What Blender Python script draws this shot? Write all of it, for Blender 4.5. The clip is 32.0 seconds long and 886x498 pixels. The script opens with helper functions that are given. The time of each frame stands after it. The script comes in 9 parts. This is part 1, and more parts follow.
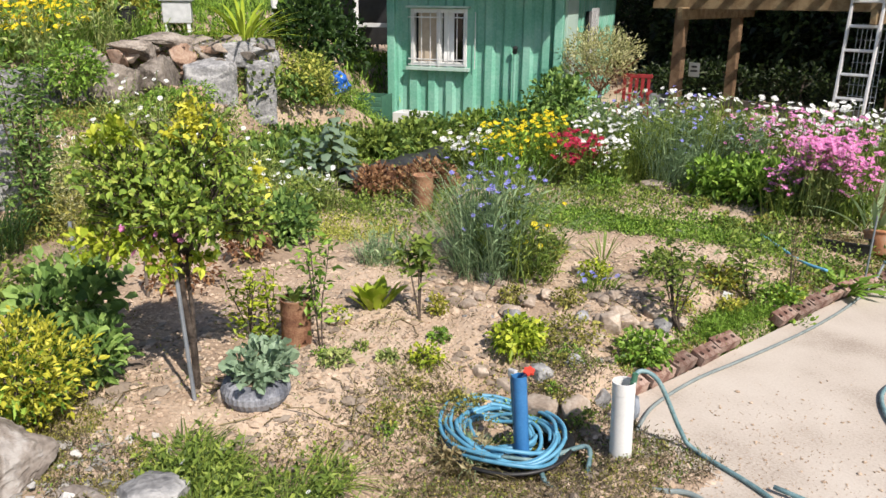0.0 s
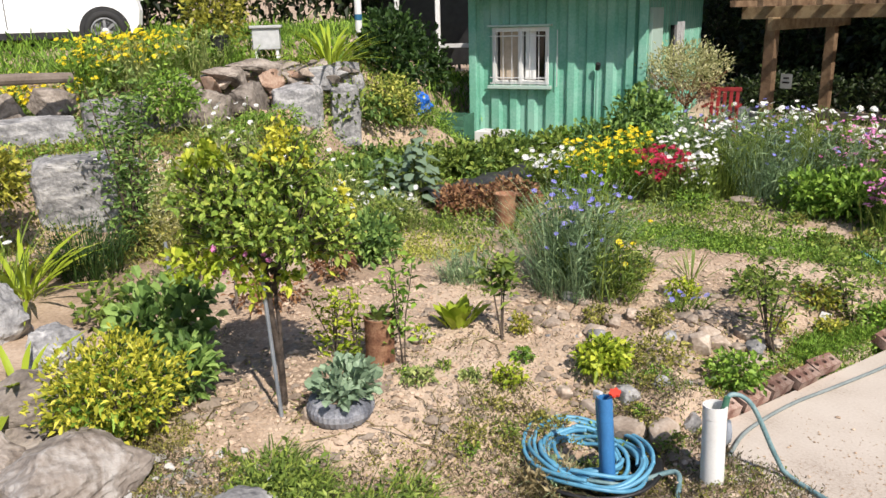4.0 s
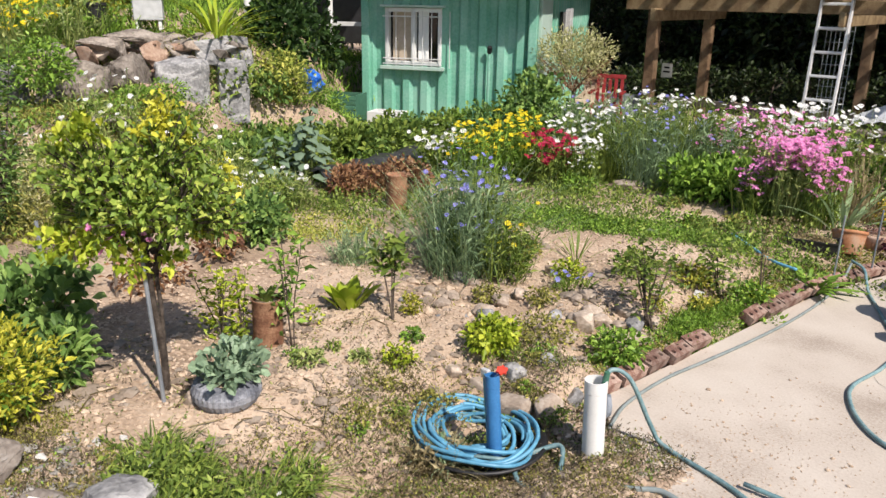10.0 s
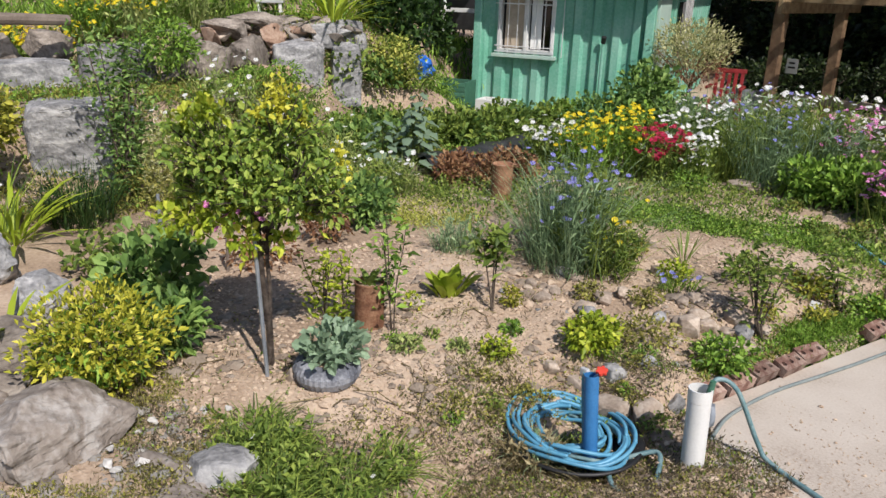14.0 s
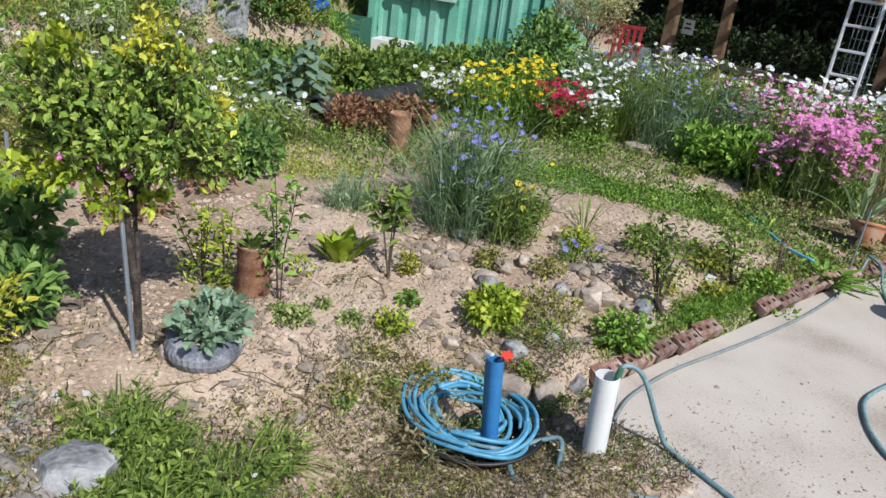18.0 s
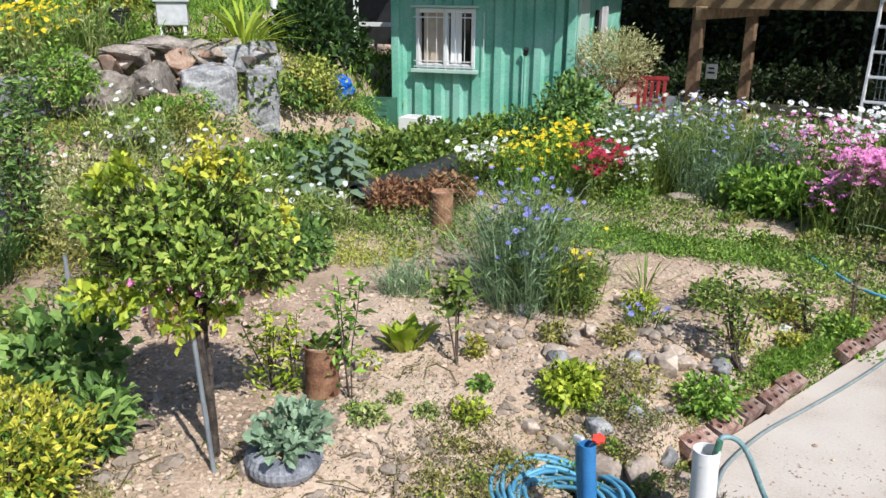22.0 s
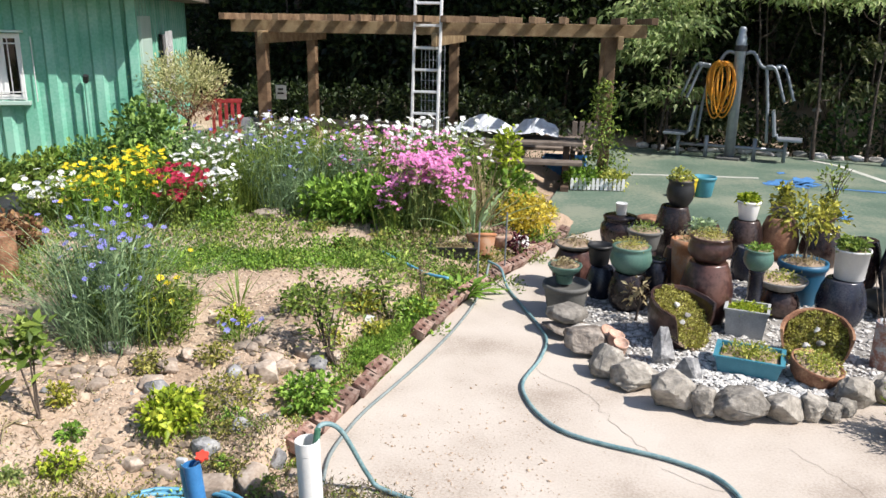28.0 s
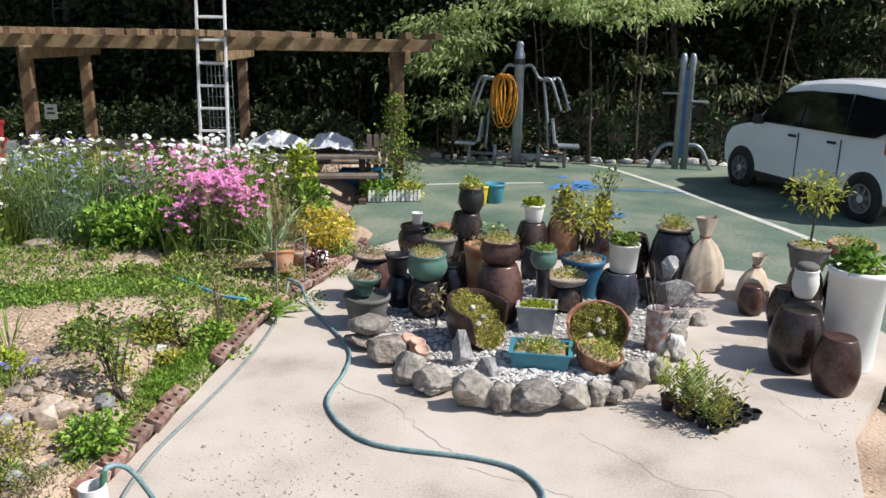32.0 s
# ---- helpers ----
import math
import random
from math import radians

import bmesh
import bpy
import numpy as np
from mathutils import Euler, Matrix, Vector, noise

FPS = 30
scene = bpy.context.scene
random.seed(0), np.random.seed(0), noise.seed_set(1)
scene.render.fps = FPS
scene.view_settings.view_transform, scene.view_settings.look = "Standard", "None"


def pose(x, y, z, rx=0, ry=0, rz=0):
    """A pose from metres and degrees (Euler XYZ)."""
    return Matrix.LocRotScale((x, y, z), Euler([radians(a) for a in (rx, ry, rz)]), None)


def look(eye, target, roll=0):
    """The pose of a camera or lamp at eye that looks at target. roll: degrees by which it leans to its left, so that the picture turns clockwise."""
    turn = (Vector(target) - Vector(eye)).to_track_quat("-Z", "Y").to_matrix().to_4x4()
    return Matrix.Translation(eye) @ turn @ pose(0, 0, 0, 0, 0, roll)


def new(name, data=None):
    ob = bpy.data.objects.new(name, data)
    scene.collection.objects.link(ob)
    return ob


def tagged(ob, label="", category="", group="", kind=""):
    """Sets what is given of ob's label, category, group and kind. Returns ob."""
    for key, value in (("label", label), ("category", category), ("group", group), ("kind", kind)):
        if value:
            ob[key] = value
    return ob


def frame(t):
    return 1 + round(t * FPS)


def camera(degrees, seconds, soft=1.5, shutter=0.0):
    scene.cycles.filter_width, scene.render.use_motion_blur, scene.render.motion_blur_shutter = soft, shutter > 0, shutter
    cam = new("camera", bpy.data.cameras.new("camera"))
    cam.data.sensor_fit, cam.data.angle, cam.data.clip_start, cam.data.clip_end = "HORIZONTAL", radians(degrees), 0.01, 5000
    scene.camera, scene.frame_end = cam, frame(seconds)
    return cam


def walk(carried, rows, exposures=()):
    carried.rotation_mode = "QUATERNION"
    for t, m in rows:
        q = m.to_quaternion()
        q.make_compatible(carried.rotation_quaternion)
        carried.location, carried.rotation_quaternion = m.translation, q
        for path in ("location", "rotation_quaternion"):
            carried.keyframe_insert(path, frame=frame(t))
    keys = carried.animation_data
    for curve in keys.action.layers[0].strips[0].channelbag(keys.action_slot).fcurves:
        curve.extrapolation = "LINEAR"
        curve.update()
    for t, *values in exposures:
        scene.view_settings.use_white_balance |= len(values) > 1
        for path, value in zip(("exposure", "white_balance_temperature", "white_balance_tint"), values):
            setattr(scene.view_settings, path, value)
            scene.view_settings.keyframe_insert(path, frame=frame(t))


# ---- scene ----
cam = camera(58.5, 32.0)
PATH = [
    (0, (0.506, -0.06, 2.08), (-0.971, 1.143, 1.472), 0.5),
    (0.5, (0.499, -0.055, 2.086), (-1.004, 1.119, 1.483), 0.1),
    (1, (0.49, -0.057, 2.088), (-1.05, 1.073, 1.497), -0.5),
    (1.5, (0.48, -0.065, 2.087), (-1.118, 0.988, 1.505), -1.2),
    (2, (0.474, -0.06, 2.088), (-1.15, 0.953, 1.511), -1.4),
    (2.5, (0.482, -0.062, 2.096), (-1.15, 0.941, 1.522), -1.3),
    (3, (0.486, -0.054, 2.083), (-1.146, 0.951, 1.512), -1.3),
    (3.5, (0.494, -0.056, 2.082), (-1.132, 0.963, 1.518), -1.5),
    (5.5, (0.501, -0.055, 2.079), (-1.061, 1.054, 1.502), -0.6),
    (6, (0.473, -0.066, 2.082), (-1.135, 0.972, 1.501), -0.0),
    (6.5, (0.463, -0.069, 2.086), (-1.173, 0.924, 1.503), 0.9),
    (7, (0.491, -0.047, 2.086), (-1.118, 0.985, 1.5), 1.3),
    (7.5, (0.528, -0.036, 2.081), (-0.967, 1.157, 1.497), 2.4),
    (8, (0.542, -0.035, 2.077), (-0.858, 1.263, 1.482), 2.4),
    (8.5, (0.548, -0.035, 2.074), (-0.808, 1.305, 1.468), 1.7),
    (9, (0.543, -0.03, 2.073), (-0.81, 1.311, 1.463), 1.3),
    (9.5, (0.529, -0.035, 2.074), (-0.834, 1.296, 1.465), 1.4),
    (10, (0.507, -0.041, 2.074), (-0.931, 1.209, 1.466), 1.0),
    (10.5, (0.497, -0.037, 2.073), (-0.959, 1.19, 1.461), 1.5),
    (11, (0.49, -0.041, 2.07), (-0.981, 1.165, 1.453), 1.8),
    (11.5, (0.492, -0.045, 2.074), (-0.997, 1.137, 1.453), 2.2),
    (12, (0.489, -0.045, 2.081), (-1.013, 1.118, 1.456), 2.4),
    (12.5, (0.473, -0.04, 2.075), (-1.042, 1.1, 1.44), 2.2),
    (13, (0.468, -0.046, 2.087), (-1.068, 1.066, 1.45), 2.2),
    (13.5, (0.456, -0.044, 2.083), (-1.121, 1.011, 1.45), 1.9),
    (15.5, (0.504, -0.065, 2.091), (-1.056, 0.988, 1.414), 2.2),
    (16, (0.439, -0.081, 2.076), (-1.096, 0.981, 1.359), 3.8),
    (16.5, (0.337, -0.092, 2.059), (-1.195, 0.948, 1.304), 8.1),
    (17, (0.206, -0.007, 2.07), (-1.327, 1.014, 1.29), 8.3),
    (17.5, (0.126, 0.074, 2.105), (-1.379, 1.132, 1.321), 7.4),
    (18, (0.114, 0.115, 2.1), (-1.24, 1.37, 1.332), 7.3),
    (18.5, (0.054, 0.09, 2.114), (-1.159, 1.489, 1.358), 7.5),
    (19, (-0.012, 0.072, 2.122), (-1.217, 1.478, 1.366), 7.0),
    (19.5, (-0.053, 0.071, 2.12), (-1.293, 1.44, 1.354), 6.5),
    (20, (-0.092, 0.053, 2.113), (-1.451, 1.302, 1.343), 4.4),
    (20.5, (-0.093, 0.063, 2.132), (-1.499, 1.282, 1.399), 3.4),
    (21, (-0.093, 0.061, 2.149), (-1.535, 1.288, 1.503), 2.1),
    (21.5, (-0.09, 0.055, 2.151), (-1.544, 1.278, 1.525), 0.7),
    (22, (-0.074, 0.055, 2.158), (-1.529, 1.277, 1.535), 0.4),
    (22.5, (-0.065, 0.048, 2.16), (-1.517, 1.27, 1.53), 0.2),
    (23, (-0.077, 0.036, 2.152), (-1.527, 1.264, 1.527), 0.3),
    (23.5, (-0.069, 0.014, 2.141), (-1.516, 1.244, 1.514), 0.2),
    (24, (-0.043, 0.014, 2.137), (-1.472, 1.263, 1.504), 0.1),
    (24.5, (-0.027, 0.013, 2.133), (-1.393, 1.332, 1.503), 0.5),
    (26.5, (-0.044, 0.033, 2.118), (-1.299, 1.483, 1.551), -0.4),
    (27, (0.003, 0.033, 2.126), (-1.059, 1.633, 1.569), 0.7),
    (27.5, (0.054, 0.029, 2.13), (-0.772, 1.764, 1.574), 1.1),
    (28, (0.088, 0.038, 2.135), (-0.592, 1.835, 1.58), 0.8),
    (28.5, (0.104, 0.051, 2.129), (-0.498, 1.876, 1.577), 0.0),
    (29, (0.108, 0.048, 2.117), (-0.389, 1.904, 1.562), -0.3),
    (29.5, (0.128, 0.057, 2.117), (-0.235, 1.932, 1.523), -0.3),
    (30, (0.156, 0.054, 2.132), (-0.117, 1.938, 1.521), -0.3),
    (30.5, (0.169, 0.042, 2.126), (-0.056, 1.94, 1.536), 0.1),
    (31, (0.179, 0.05, 2.122), (-0.04, 1.957, 1.559), -0.0),
    (31.5, (0.161, 0.062, 2.12), (-0.053, 1.977, 1.585), 0.4),
    (32, (0.155, 0.057, 2.131), (-0.058, 1.978, 1.617), 0.9),
]
walk(cam, [(t, look(e, g, r)) for t, e, g, r in PATH], exposures=((0, 0.36, 6700, 13), (9, 0.36, 6750, 14), (12, 0.24, 6650, 14), (14.5, 0.03, 6400, 13), (17, 0.04, 6050, 11), (19, 0.18, 5900, 10), (21, 0.28, 6000, 10), (22.5, 0.42, 6100, 11), (27, 0.62, 6450, 12), (32, 0.38, 6350, 12)))

# ---- world, sun ----
SUN_EL, SUN_X, SUN_Y = radians(48), 1.0, -0.12
world = bpy.data.worlds.new("world")
scene.world = world
world.use_nodes = True
wn = world.node_tree.nodes
sky = wn.new("ShaderNodeTexSky")
sky.sky_type = "NISHITA"
sky.sun_disc = False
sky.sun_elevation = SUN_EL
sky.sun_rotation = math.atan2(SUN_X, SUN_Y)
wn["Background"].inputs["Strength"].default_value = 0.1
world.node_tree.links.new(sky.outputs[0], wn["Background"].inputs["Color"])
sun = new("sun", bpy.data.lights.new("sun", "SUN"))
sun.data.energy, sun.data.angle, sun.data.color = 4.8, radians(0.55), (1.0, 0.955, 0.885)
sun.matrix_world = look((0, 0, 0), (-SUN_X * math.cos(SUN_EL), -SUN_Y * math.cos(SUN_EL), -math.sin(SUN_EL)))


# ---- materials ----
def node_mat(name):
    m = bpy.data.materials.new(name)
    m.use_nodes = True
    return m, m.node_tree.nodes, m.node_tree.links, m.node_tree.nodes["Principled BSDF"]


def ramp(nodes, stops):
    r = nodes.new("ShaderNodeValToRGB")
    while len(r.color_ramp.elements) < len(stops):
        r.color_ramp.elements.new(0.5)
    for e, (p, c) in zip(r.color_ramp.elements, stops):
        e.position, e.color = p, (*c, 1)
    return r


def surf(name, dark, light, rough=0.8, scale=6.0, bump=0.3, metal=0.0, detail=None, fine=90.0, spec=0.5, coat=0.0, dist=0.01, wobble=0.0):
    """A worn surface: two colours mixed by coarse noise, a fine grain in colour and relief, and a tone of its own for each object."""
    m, n, l, p = node_mat(name)
    co = n.new("ShaderNodeTexCoord")
    big, small = n.new("ShaderNodeTexNoise"), n.new("ShaderNodeTexNoise")
    big.inputs["Scale"].default_value, big.inputs["Detail"].default_value = scale, 6
    small.inputs["Scale"].default_value, small.inputs["Detail"].default_value = fine, 4
    for t in (big, small):
        l.new(co.outputs["Object"], t.inputs["Vector"])
    add = n.new("ShaderNodeMath")
    add.operation = "MULTIPLY_ADD"
    l.new(small.outputs["Fac"], add.inputs[0])
    add.inputs[1].default_value = 0.45
    l.new(big.outputs["Fac"], add.inputs[2])
    stops = [(0.48, dark), (0.95, light)] if detail is None else [(0.45, dark), (0.68, light), (0.86, detail)]
    r = ramp(n, stops)
    l.new(add.outputs[0], r.inputs[0])
    info, hsv = n.new("ShaderNodeObjectInfo"), n.new("ShaderNodeHueSaturation")
    tone = n.new("ShaderNodeMapRange")
    tone.inputs["To Min"].default_value, tone.inputs["To Max"].default_value = 0.85 - wobble, 1.12 + wobble
    l.new(info.outputs["Random"], tone.inputs["Value"])
    l.new(tone.outputs[0], hsv.inputs["Value"])
    l.new(r.outputs[0], hsv.inputs["Color"])
    l.new(hsv.outputs[0], p.inputs["Base Color"])
    b = n.new("ShaderNodeBump")
    b.inputs["Strength"].default_value, b.inputs["Distance"].default_value = bump, dist
    l.new(add.outputs[0], b.inputs["Height"])
    l.new(b.outputs[0], p.inputs["Normal"])
    p.inputs["Roughness"].default_value, p.inputs["Metallic"].default_value = rough, metal
    p.inputs["Specular IOR Level"].default_value = spec
    p.inputs["Coat Weight"].default_value = coat
    return m


def leafy(name, a, b, c, rough=0.5, shine=0.3, through_light=0.3, deep=(0.62, 0.88, 1.06)):
    """Leaves or petals: a tone of its own for each leaf, light passing through."""
    m, n, l, p = node_mat(name)
    geo = n.new("ShaderNodeNewGeometry")
    a, b, c = [tuple(v * k for v in q) for q, k in ((a, deep[0]), (b, deep[1]), (c, deep[2]))]
    r = ramp(n, [(0.0, a), (0.55, b), (1.0, c)])
    l.new(geo.outputs["Random Per Island"], r.inputs[0])
    l.new(r.outputs[0], p.inputs["Base Color"])
    p.inputs["Roughness"].default_value, p.inputs["Specular IOR Level"].default_value = rough, shine
    tr, mix = n.new("ShaderNodeBsdfTranslucent"), n.new("ShaderNodeMixShader")
    l.new(r.outputs[0], tr.inputs["Color"])
    mix.inputs[0].default_value = through_light
    l.new(p.outputs[0], mix.inputs[1])
    l.new(tr.outputs[0], mix.inputs[2])
    l.new(mix.outputs[0], n["Material Output"].inputs["Surface"])
    return m


M_soil = surf("soil", (0.168, 0.117, 0.078), (0.350, 0.256, 0.180), 0.95, 1.6, 1.0, detail=(0.470, 0.364, 0.272), fine=42, dist=0.03)
M_concrete = surf("concrete", (0.262, 0.216, 0.174), (0.412, 0.358, 0.304), 0.9, 1.7, 0.3, detail=(0.465, 0.414, 0.358), fine=70)
M_court = surf("court", (0.050, 0.088, 0.062), (0.096, 0.142, 0.102), 0.92, 0.9, 0.3, detail=(0.185, 0.205, 0.150), fine=30)
M_line = surf("line_paint", (0.356, 0.363, 0.316), (0.569, 0.569, 0.521), 0.8, 6)
M_blue_paint = surf("blue_paint", (0.03, 0.09, 0.20), (0.05, 0.17, 0.40), 0.85, 9, 0.2, detail=(0.07, 0.22, 0.46), fine=40)
M_rock = surf("rock", (0.067, 0.065, 0.065), (0.213, 0.201, 0.194), 0.92, 3.2, 1.0, detail=(0.340, 0.316, 0.296), fine=24, dist=0.05, wobble=0.1)
M_rock_warm = surf("warm_rock", (0.103, 0.075, 0.055), (0.253, 0.198, 0.150), 0.92, 4.0, 1.0, detail=(0.332, 0.276, 0.221), fine=26, dist=0.04, wobble=0.12)
M_gravel = surf("gravel", (0.126, 0.118, 0.107), (0.316, 0.300, 0.276), 0.9, 14, 0.8, fine=60)
M_brick = surf("brick", (0.090, 0.043, 0.032), (0.185, 0.096, 0.072), 0.92, 11, 0.6, detail=(0.340, 0.245, 0.198), fine=120, wobble=0.2)
M_pale_stone = surf("pale_stone", (0.28, 0.27, 0.25), (0.52, 0.50, 0.47), 0.85, 30, 0.3, detail=(0.62, 0.6, 0.57))
M_white_stone = surf("white_stone", (0.40, 0.39, 0.37), (0.66, 0.65, 0.62), 0.7, 60, 0.2)
M_rust_can = surf("rusty_painted_tin", (0.13, 0.042, 0.03), (0.27, 0.15, 0.12), 0.6, 14, 0.3, detail=(0.36, 0.42, 0.46))
M_planter = surf("pale_grey_planter", (0.22, 0.225, 0.22), (0.32, 0.325, 0.32), 0.8, 8, 0.2, detail=(0.40, 0.405, 0.40))
M_terracotta_pale = surf("pale_terracotta", (0.332, 0.174, 0.118), (0.474, 0.284, 0.205), 0.9, 9, 0.3, detail=(0.521, 0.395, 0.316))
M_grey_pot_pale = surf("ribbed_grey", (0.040, 0.043, 0.055), (0.126, 0.134, 0.158), 0.75, 10, 0.3, detail=(0.269, 0.276, 0.300))
M_soil_crumb = surf("soil_crumb", (0.215, 0.154, 0.105), (0.380, 0.284, 0.204), 0.95, 9, 0.3, detail=(0.500, 0.392, 0.296))
M_bright_blue = surf("bright_blue_sheet", (0.008, 0.087, 0.395), (0.024, 0.158, 0.553), 0.4, 9, 0.2)
M_green_plastic = surf("green_plastic", (0.032, 0.111, 0.071), (0.063, 0.174, 0.111), 0.5, 9, 0.1)
M_hose_grey = surf("grey_hose", (0.158, 0.198, 0.198), (0.269, 0.308, 0.300), 0.6, 20, 0.05)
M_wood_dark = surf("dark_wood", (0.040, 0.024, 0.016), (0.095, 0.059, 0.040), 0.8, 7, 0.4)
M_silver = surf("silver_sheet", (0.38, 0.40, 0.43), (0.62, 0.64, 0.67), 0.45, 7, 0.3)
M_blue_crate = surf("blue_crate", (0.024, 0.126, 0.332), (0.047, 0.198, 0.435), 0.5, 9)
M_lamp_glass = surf("lamp_glass", (0.395, 0.411, 0.435), (0.553, 0.569, 0.593), 0.1, 9, 0.0)
M_crack = surf("crack", (0.28, 0.24, 0.195), (0.35, 0.305, 0.255), 0.95)
def craggy(name, dark, mid, light, streak, relief=0.034):
    """Split rock: bedding streaks, dark clefts and pale lichen, with deep relief."""
    m, n, l, p = node_mat(name)
    co, mp = n.new("ShaderNodeTexCoord"), n.new("ShaderNodeMapping")
    mp.inputs["Scale"].default_value, mp.inputs["Rotation"].default_value = (1.0, 1.6, streak), (0.5, 0.7, 0.2)
    l.new(co.outputs["Object"], mp.inputs["Vector"])
    a, b, v = n.new("ShaderNodeTexNoise"), n.new("ShaderNodeTexNoise"), n.new("ShaderNodeTexVoronoi")
    a.inputs["Scale"].default_value, a.inputs["Detail"].default_value, a.inputs["Distortion"].default_value = 5.0, 9, 0.8
    b.inputs["Scale"].default_value, b.inputs["Detail"].default_value = 34.0, 6
    v.feature = "DISTANCE_TO_EDGE"
    v.inputs["Scale"].default_value = 4.5
    for t in (a, v):
        l.new(mp.outputs[0], t.inputs["Vector"])
    l.new(co.outputs["Object"], b.inputs["Vector"])
    cleft = n.new("ShaderNodeMapRange")
    cleft.inputs["From Max"].default_value = 0.06
    l.new(v.outputs["Distance"], cleft.inputs["Value"])
    mad = n.new("ShaderNodeMath")
    mad.operation = "MULTIPLY_ADD"
    mad.inputs[1].default_value = 0.5
    l.new(b.outputs["Fac"], mad.inputs[0])
    l.new(a.outputs["Fac"], mad.inputs[2])
    r = ramp(n, [(0.52, dark), (0.74, mid), (0.95, light)])
    l.new(mad.outputs[0], r.inputs[0])
    info, tone, hsv = n.new("ShaderNodeObjectInfo"), n.new("ShaderNodeMapRange"), n.new("ShaderNodeHueSaturation")
    tone.inputs["To Min"].default_value, tone.inputs["To Max"].default_value = 0.75, 1.25
    l.new(info.outputs["Random"], tone.inputs["Value"])
    l.new(tone.outputs[0], hsv.inputs["Value"])
    l.new(r.outputs[0], hsv.inputs["Color"])
    l.new(hsv.outputs[0], p.inputs["Base Color"])
    h = n.new("ShaderNodeMath")
    h.operation = "MULTIPLY_ADD"
    h.inputs[1].default_value = 0.05
    l.new(cleft.outputs[0], h.inputs[0])
    l.new(mad.outputs[0], h.inputs[2])
    bp = n.new("ShaderNodeBump")
    bp.inputs["Strength"].default_value, bp.inputs["Distance"].default_value = 0.8, relief
    l.new(h.outputs[0], bp.inputs["Height"])
    l.new(bp.outputs[0], p.inputs["Normal"])
    p.inputs["Roughness"].default_value = 0.92
    return m


M_crag = craggy("split_rock", (0.118, 0.111, 0.103), (0.284, 0.269, 0.249), (0.458, 0.427, 0.387), 2.0)
M_crag_warm = craggy("split_warm_rock", (0.142, 0.107, 0.079), (0.324, 0.261, 0.205), (0.442, 0.379, 0.316), 1.6)
M_near_rock = craggy("near_rock", (0.130, 0.104, 0.084), (0.290, 0.248, 0.212), (0.450, 0.418, 0.385), 1.0, 0.022)
M_cobble = surf("tan_cobble", (0.170, 0.128, 0.096), (0.330, 0.262, 0.205), 0.9, 7.0, 0.5, detail=(0.46, 0.39, 0.32), fine=60, dist=0.008, wobble=0.12)
M_slate = craggy("blue_grey_rock", (0.100, 0.100, 0.102), (0.232, 0.230, 0.229), (0.420, 0.412, 0.402), 2.2, 0.026)
M_earth_rock = craggy("brown_rock", (0.090, 0.074, 0.060), (0.215, 0.182, 0.152), (0.350, 0.305, 0.260), 1.8, 0.03)
M_rust_rock = craggy("rust_rock", (0.135, 0.082, 0.055), (0.280, 0.180, 0.125), (0.390, 0.285, 0.215), 1.6, 0.016)
M_ring = craggy("ring_rock", (0.105, 0.095, 0.082), (0.240, 0.218, 0.186), (0.390, 0.358, 0.310), 1.3, 0.024)
M_dark = surf("dark_hole", (0.009, 0.008, 0.007), (0.024, 0.020, 0.016), 0.95)
M_onggi = surf("brown_glaze", (0.009, 0.006, 0.006), (0.022, 0.013, 0.012), 0.27, 5, 0.1, detail=(0.06, 0.04, 0.034), fine=40, wobble=0.2)
M_onggi_red = surf("red_brown_glaze", (0.018, 0.009, 0.008), (0.045, 0.020, 0.016), 0.3, 5, 0.1, detail=(0.10, 0.05, 0.04), fine=40, wobble=0.15)
M_onggi_blue = surf("blue_black_glaze", (0.008, 0.009, 0.014), (0.018, 0.020, 0.032), 0.27, 5, 0.1, detail=(0.05, 0.05, 0.06), wobble=0.1)
M_celadon = surf("celadon", (0.055, 0.126, 0.103), (0.126, 0.229, 0.182), 0.35, 5, 0.1)
M_grey_pot = surf("grey_pot", (0.079, 0.079, 0.071), (0.158, 0.154, 0.142), 0.8, 6, 0.4)
M_terracotta = surf("terracotta", (0.284, 0.111, 0.047), (0.435, 0.190, 0.087), 0.85, 6, 0.3, detail=(0.435, 0.284, 0.190))
M_rust = surf("rust", (0.070, 0.030, 0.018), (0.200, 0.090, 0.048), 0.85, 9, 0.5, detail=(0.330, 0.185, 0.105))
M_white_plastic = surf("white_plastic", (0.66, 0.66, 0.64), (0.8, 0.8, 0.78), 0.45, 4, 0.05)
M_blue_pipe = surf("blue_pipe", (0.024, 0.134, 0.332), (0.047, 0.213, 0.474), 0.45, 8, 0.1)
M_blue_plastic = surf("blue_plastic", (0.012, 0.079, 0.158), (0.024, 0.134, 0.237), 0.45, 5, 0.05)
M_teal_plastic = surf("teal_plastic", (0.032, 0.174, 0.237), (0.063, 0.261, 0.332), 0.5, 5, 0.05)
M_hose_blue = surf("blue_hose", (0.063, 0.237, 0.379), (0.126, 0.348, 0.490), 0.45, 20, 0.05)
M_hose_teal = surf("teal_hose", (0.063, 0.134, 0.150), (0.118, 0.213, 0.229), 0.55, 20, 0.05, detail=(0.190, 0.284, 0.292))
M_hose_orange = surf("orange_hose", (0.569, 0.205, 0.012), (0.711, 0.316, 0.024), 0.45, 20, 0.05)
M_green_paint = surf("green_paint", (0.089, 0.306, 0.209), (0.150, 0.405, 0.292), 0.5, 1.6, 0.08, detail=(0.244, 0.483, 0.383), fine=30)
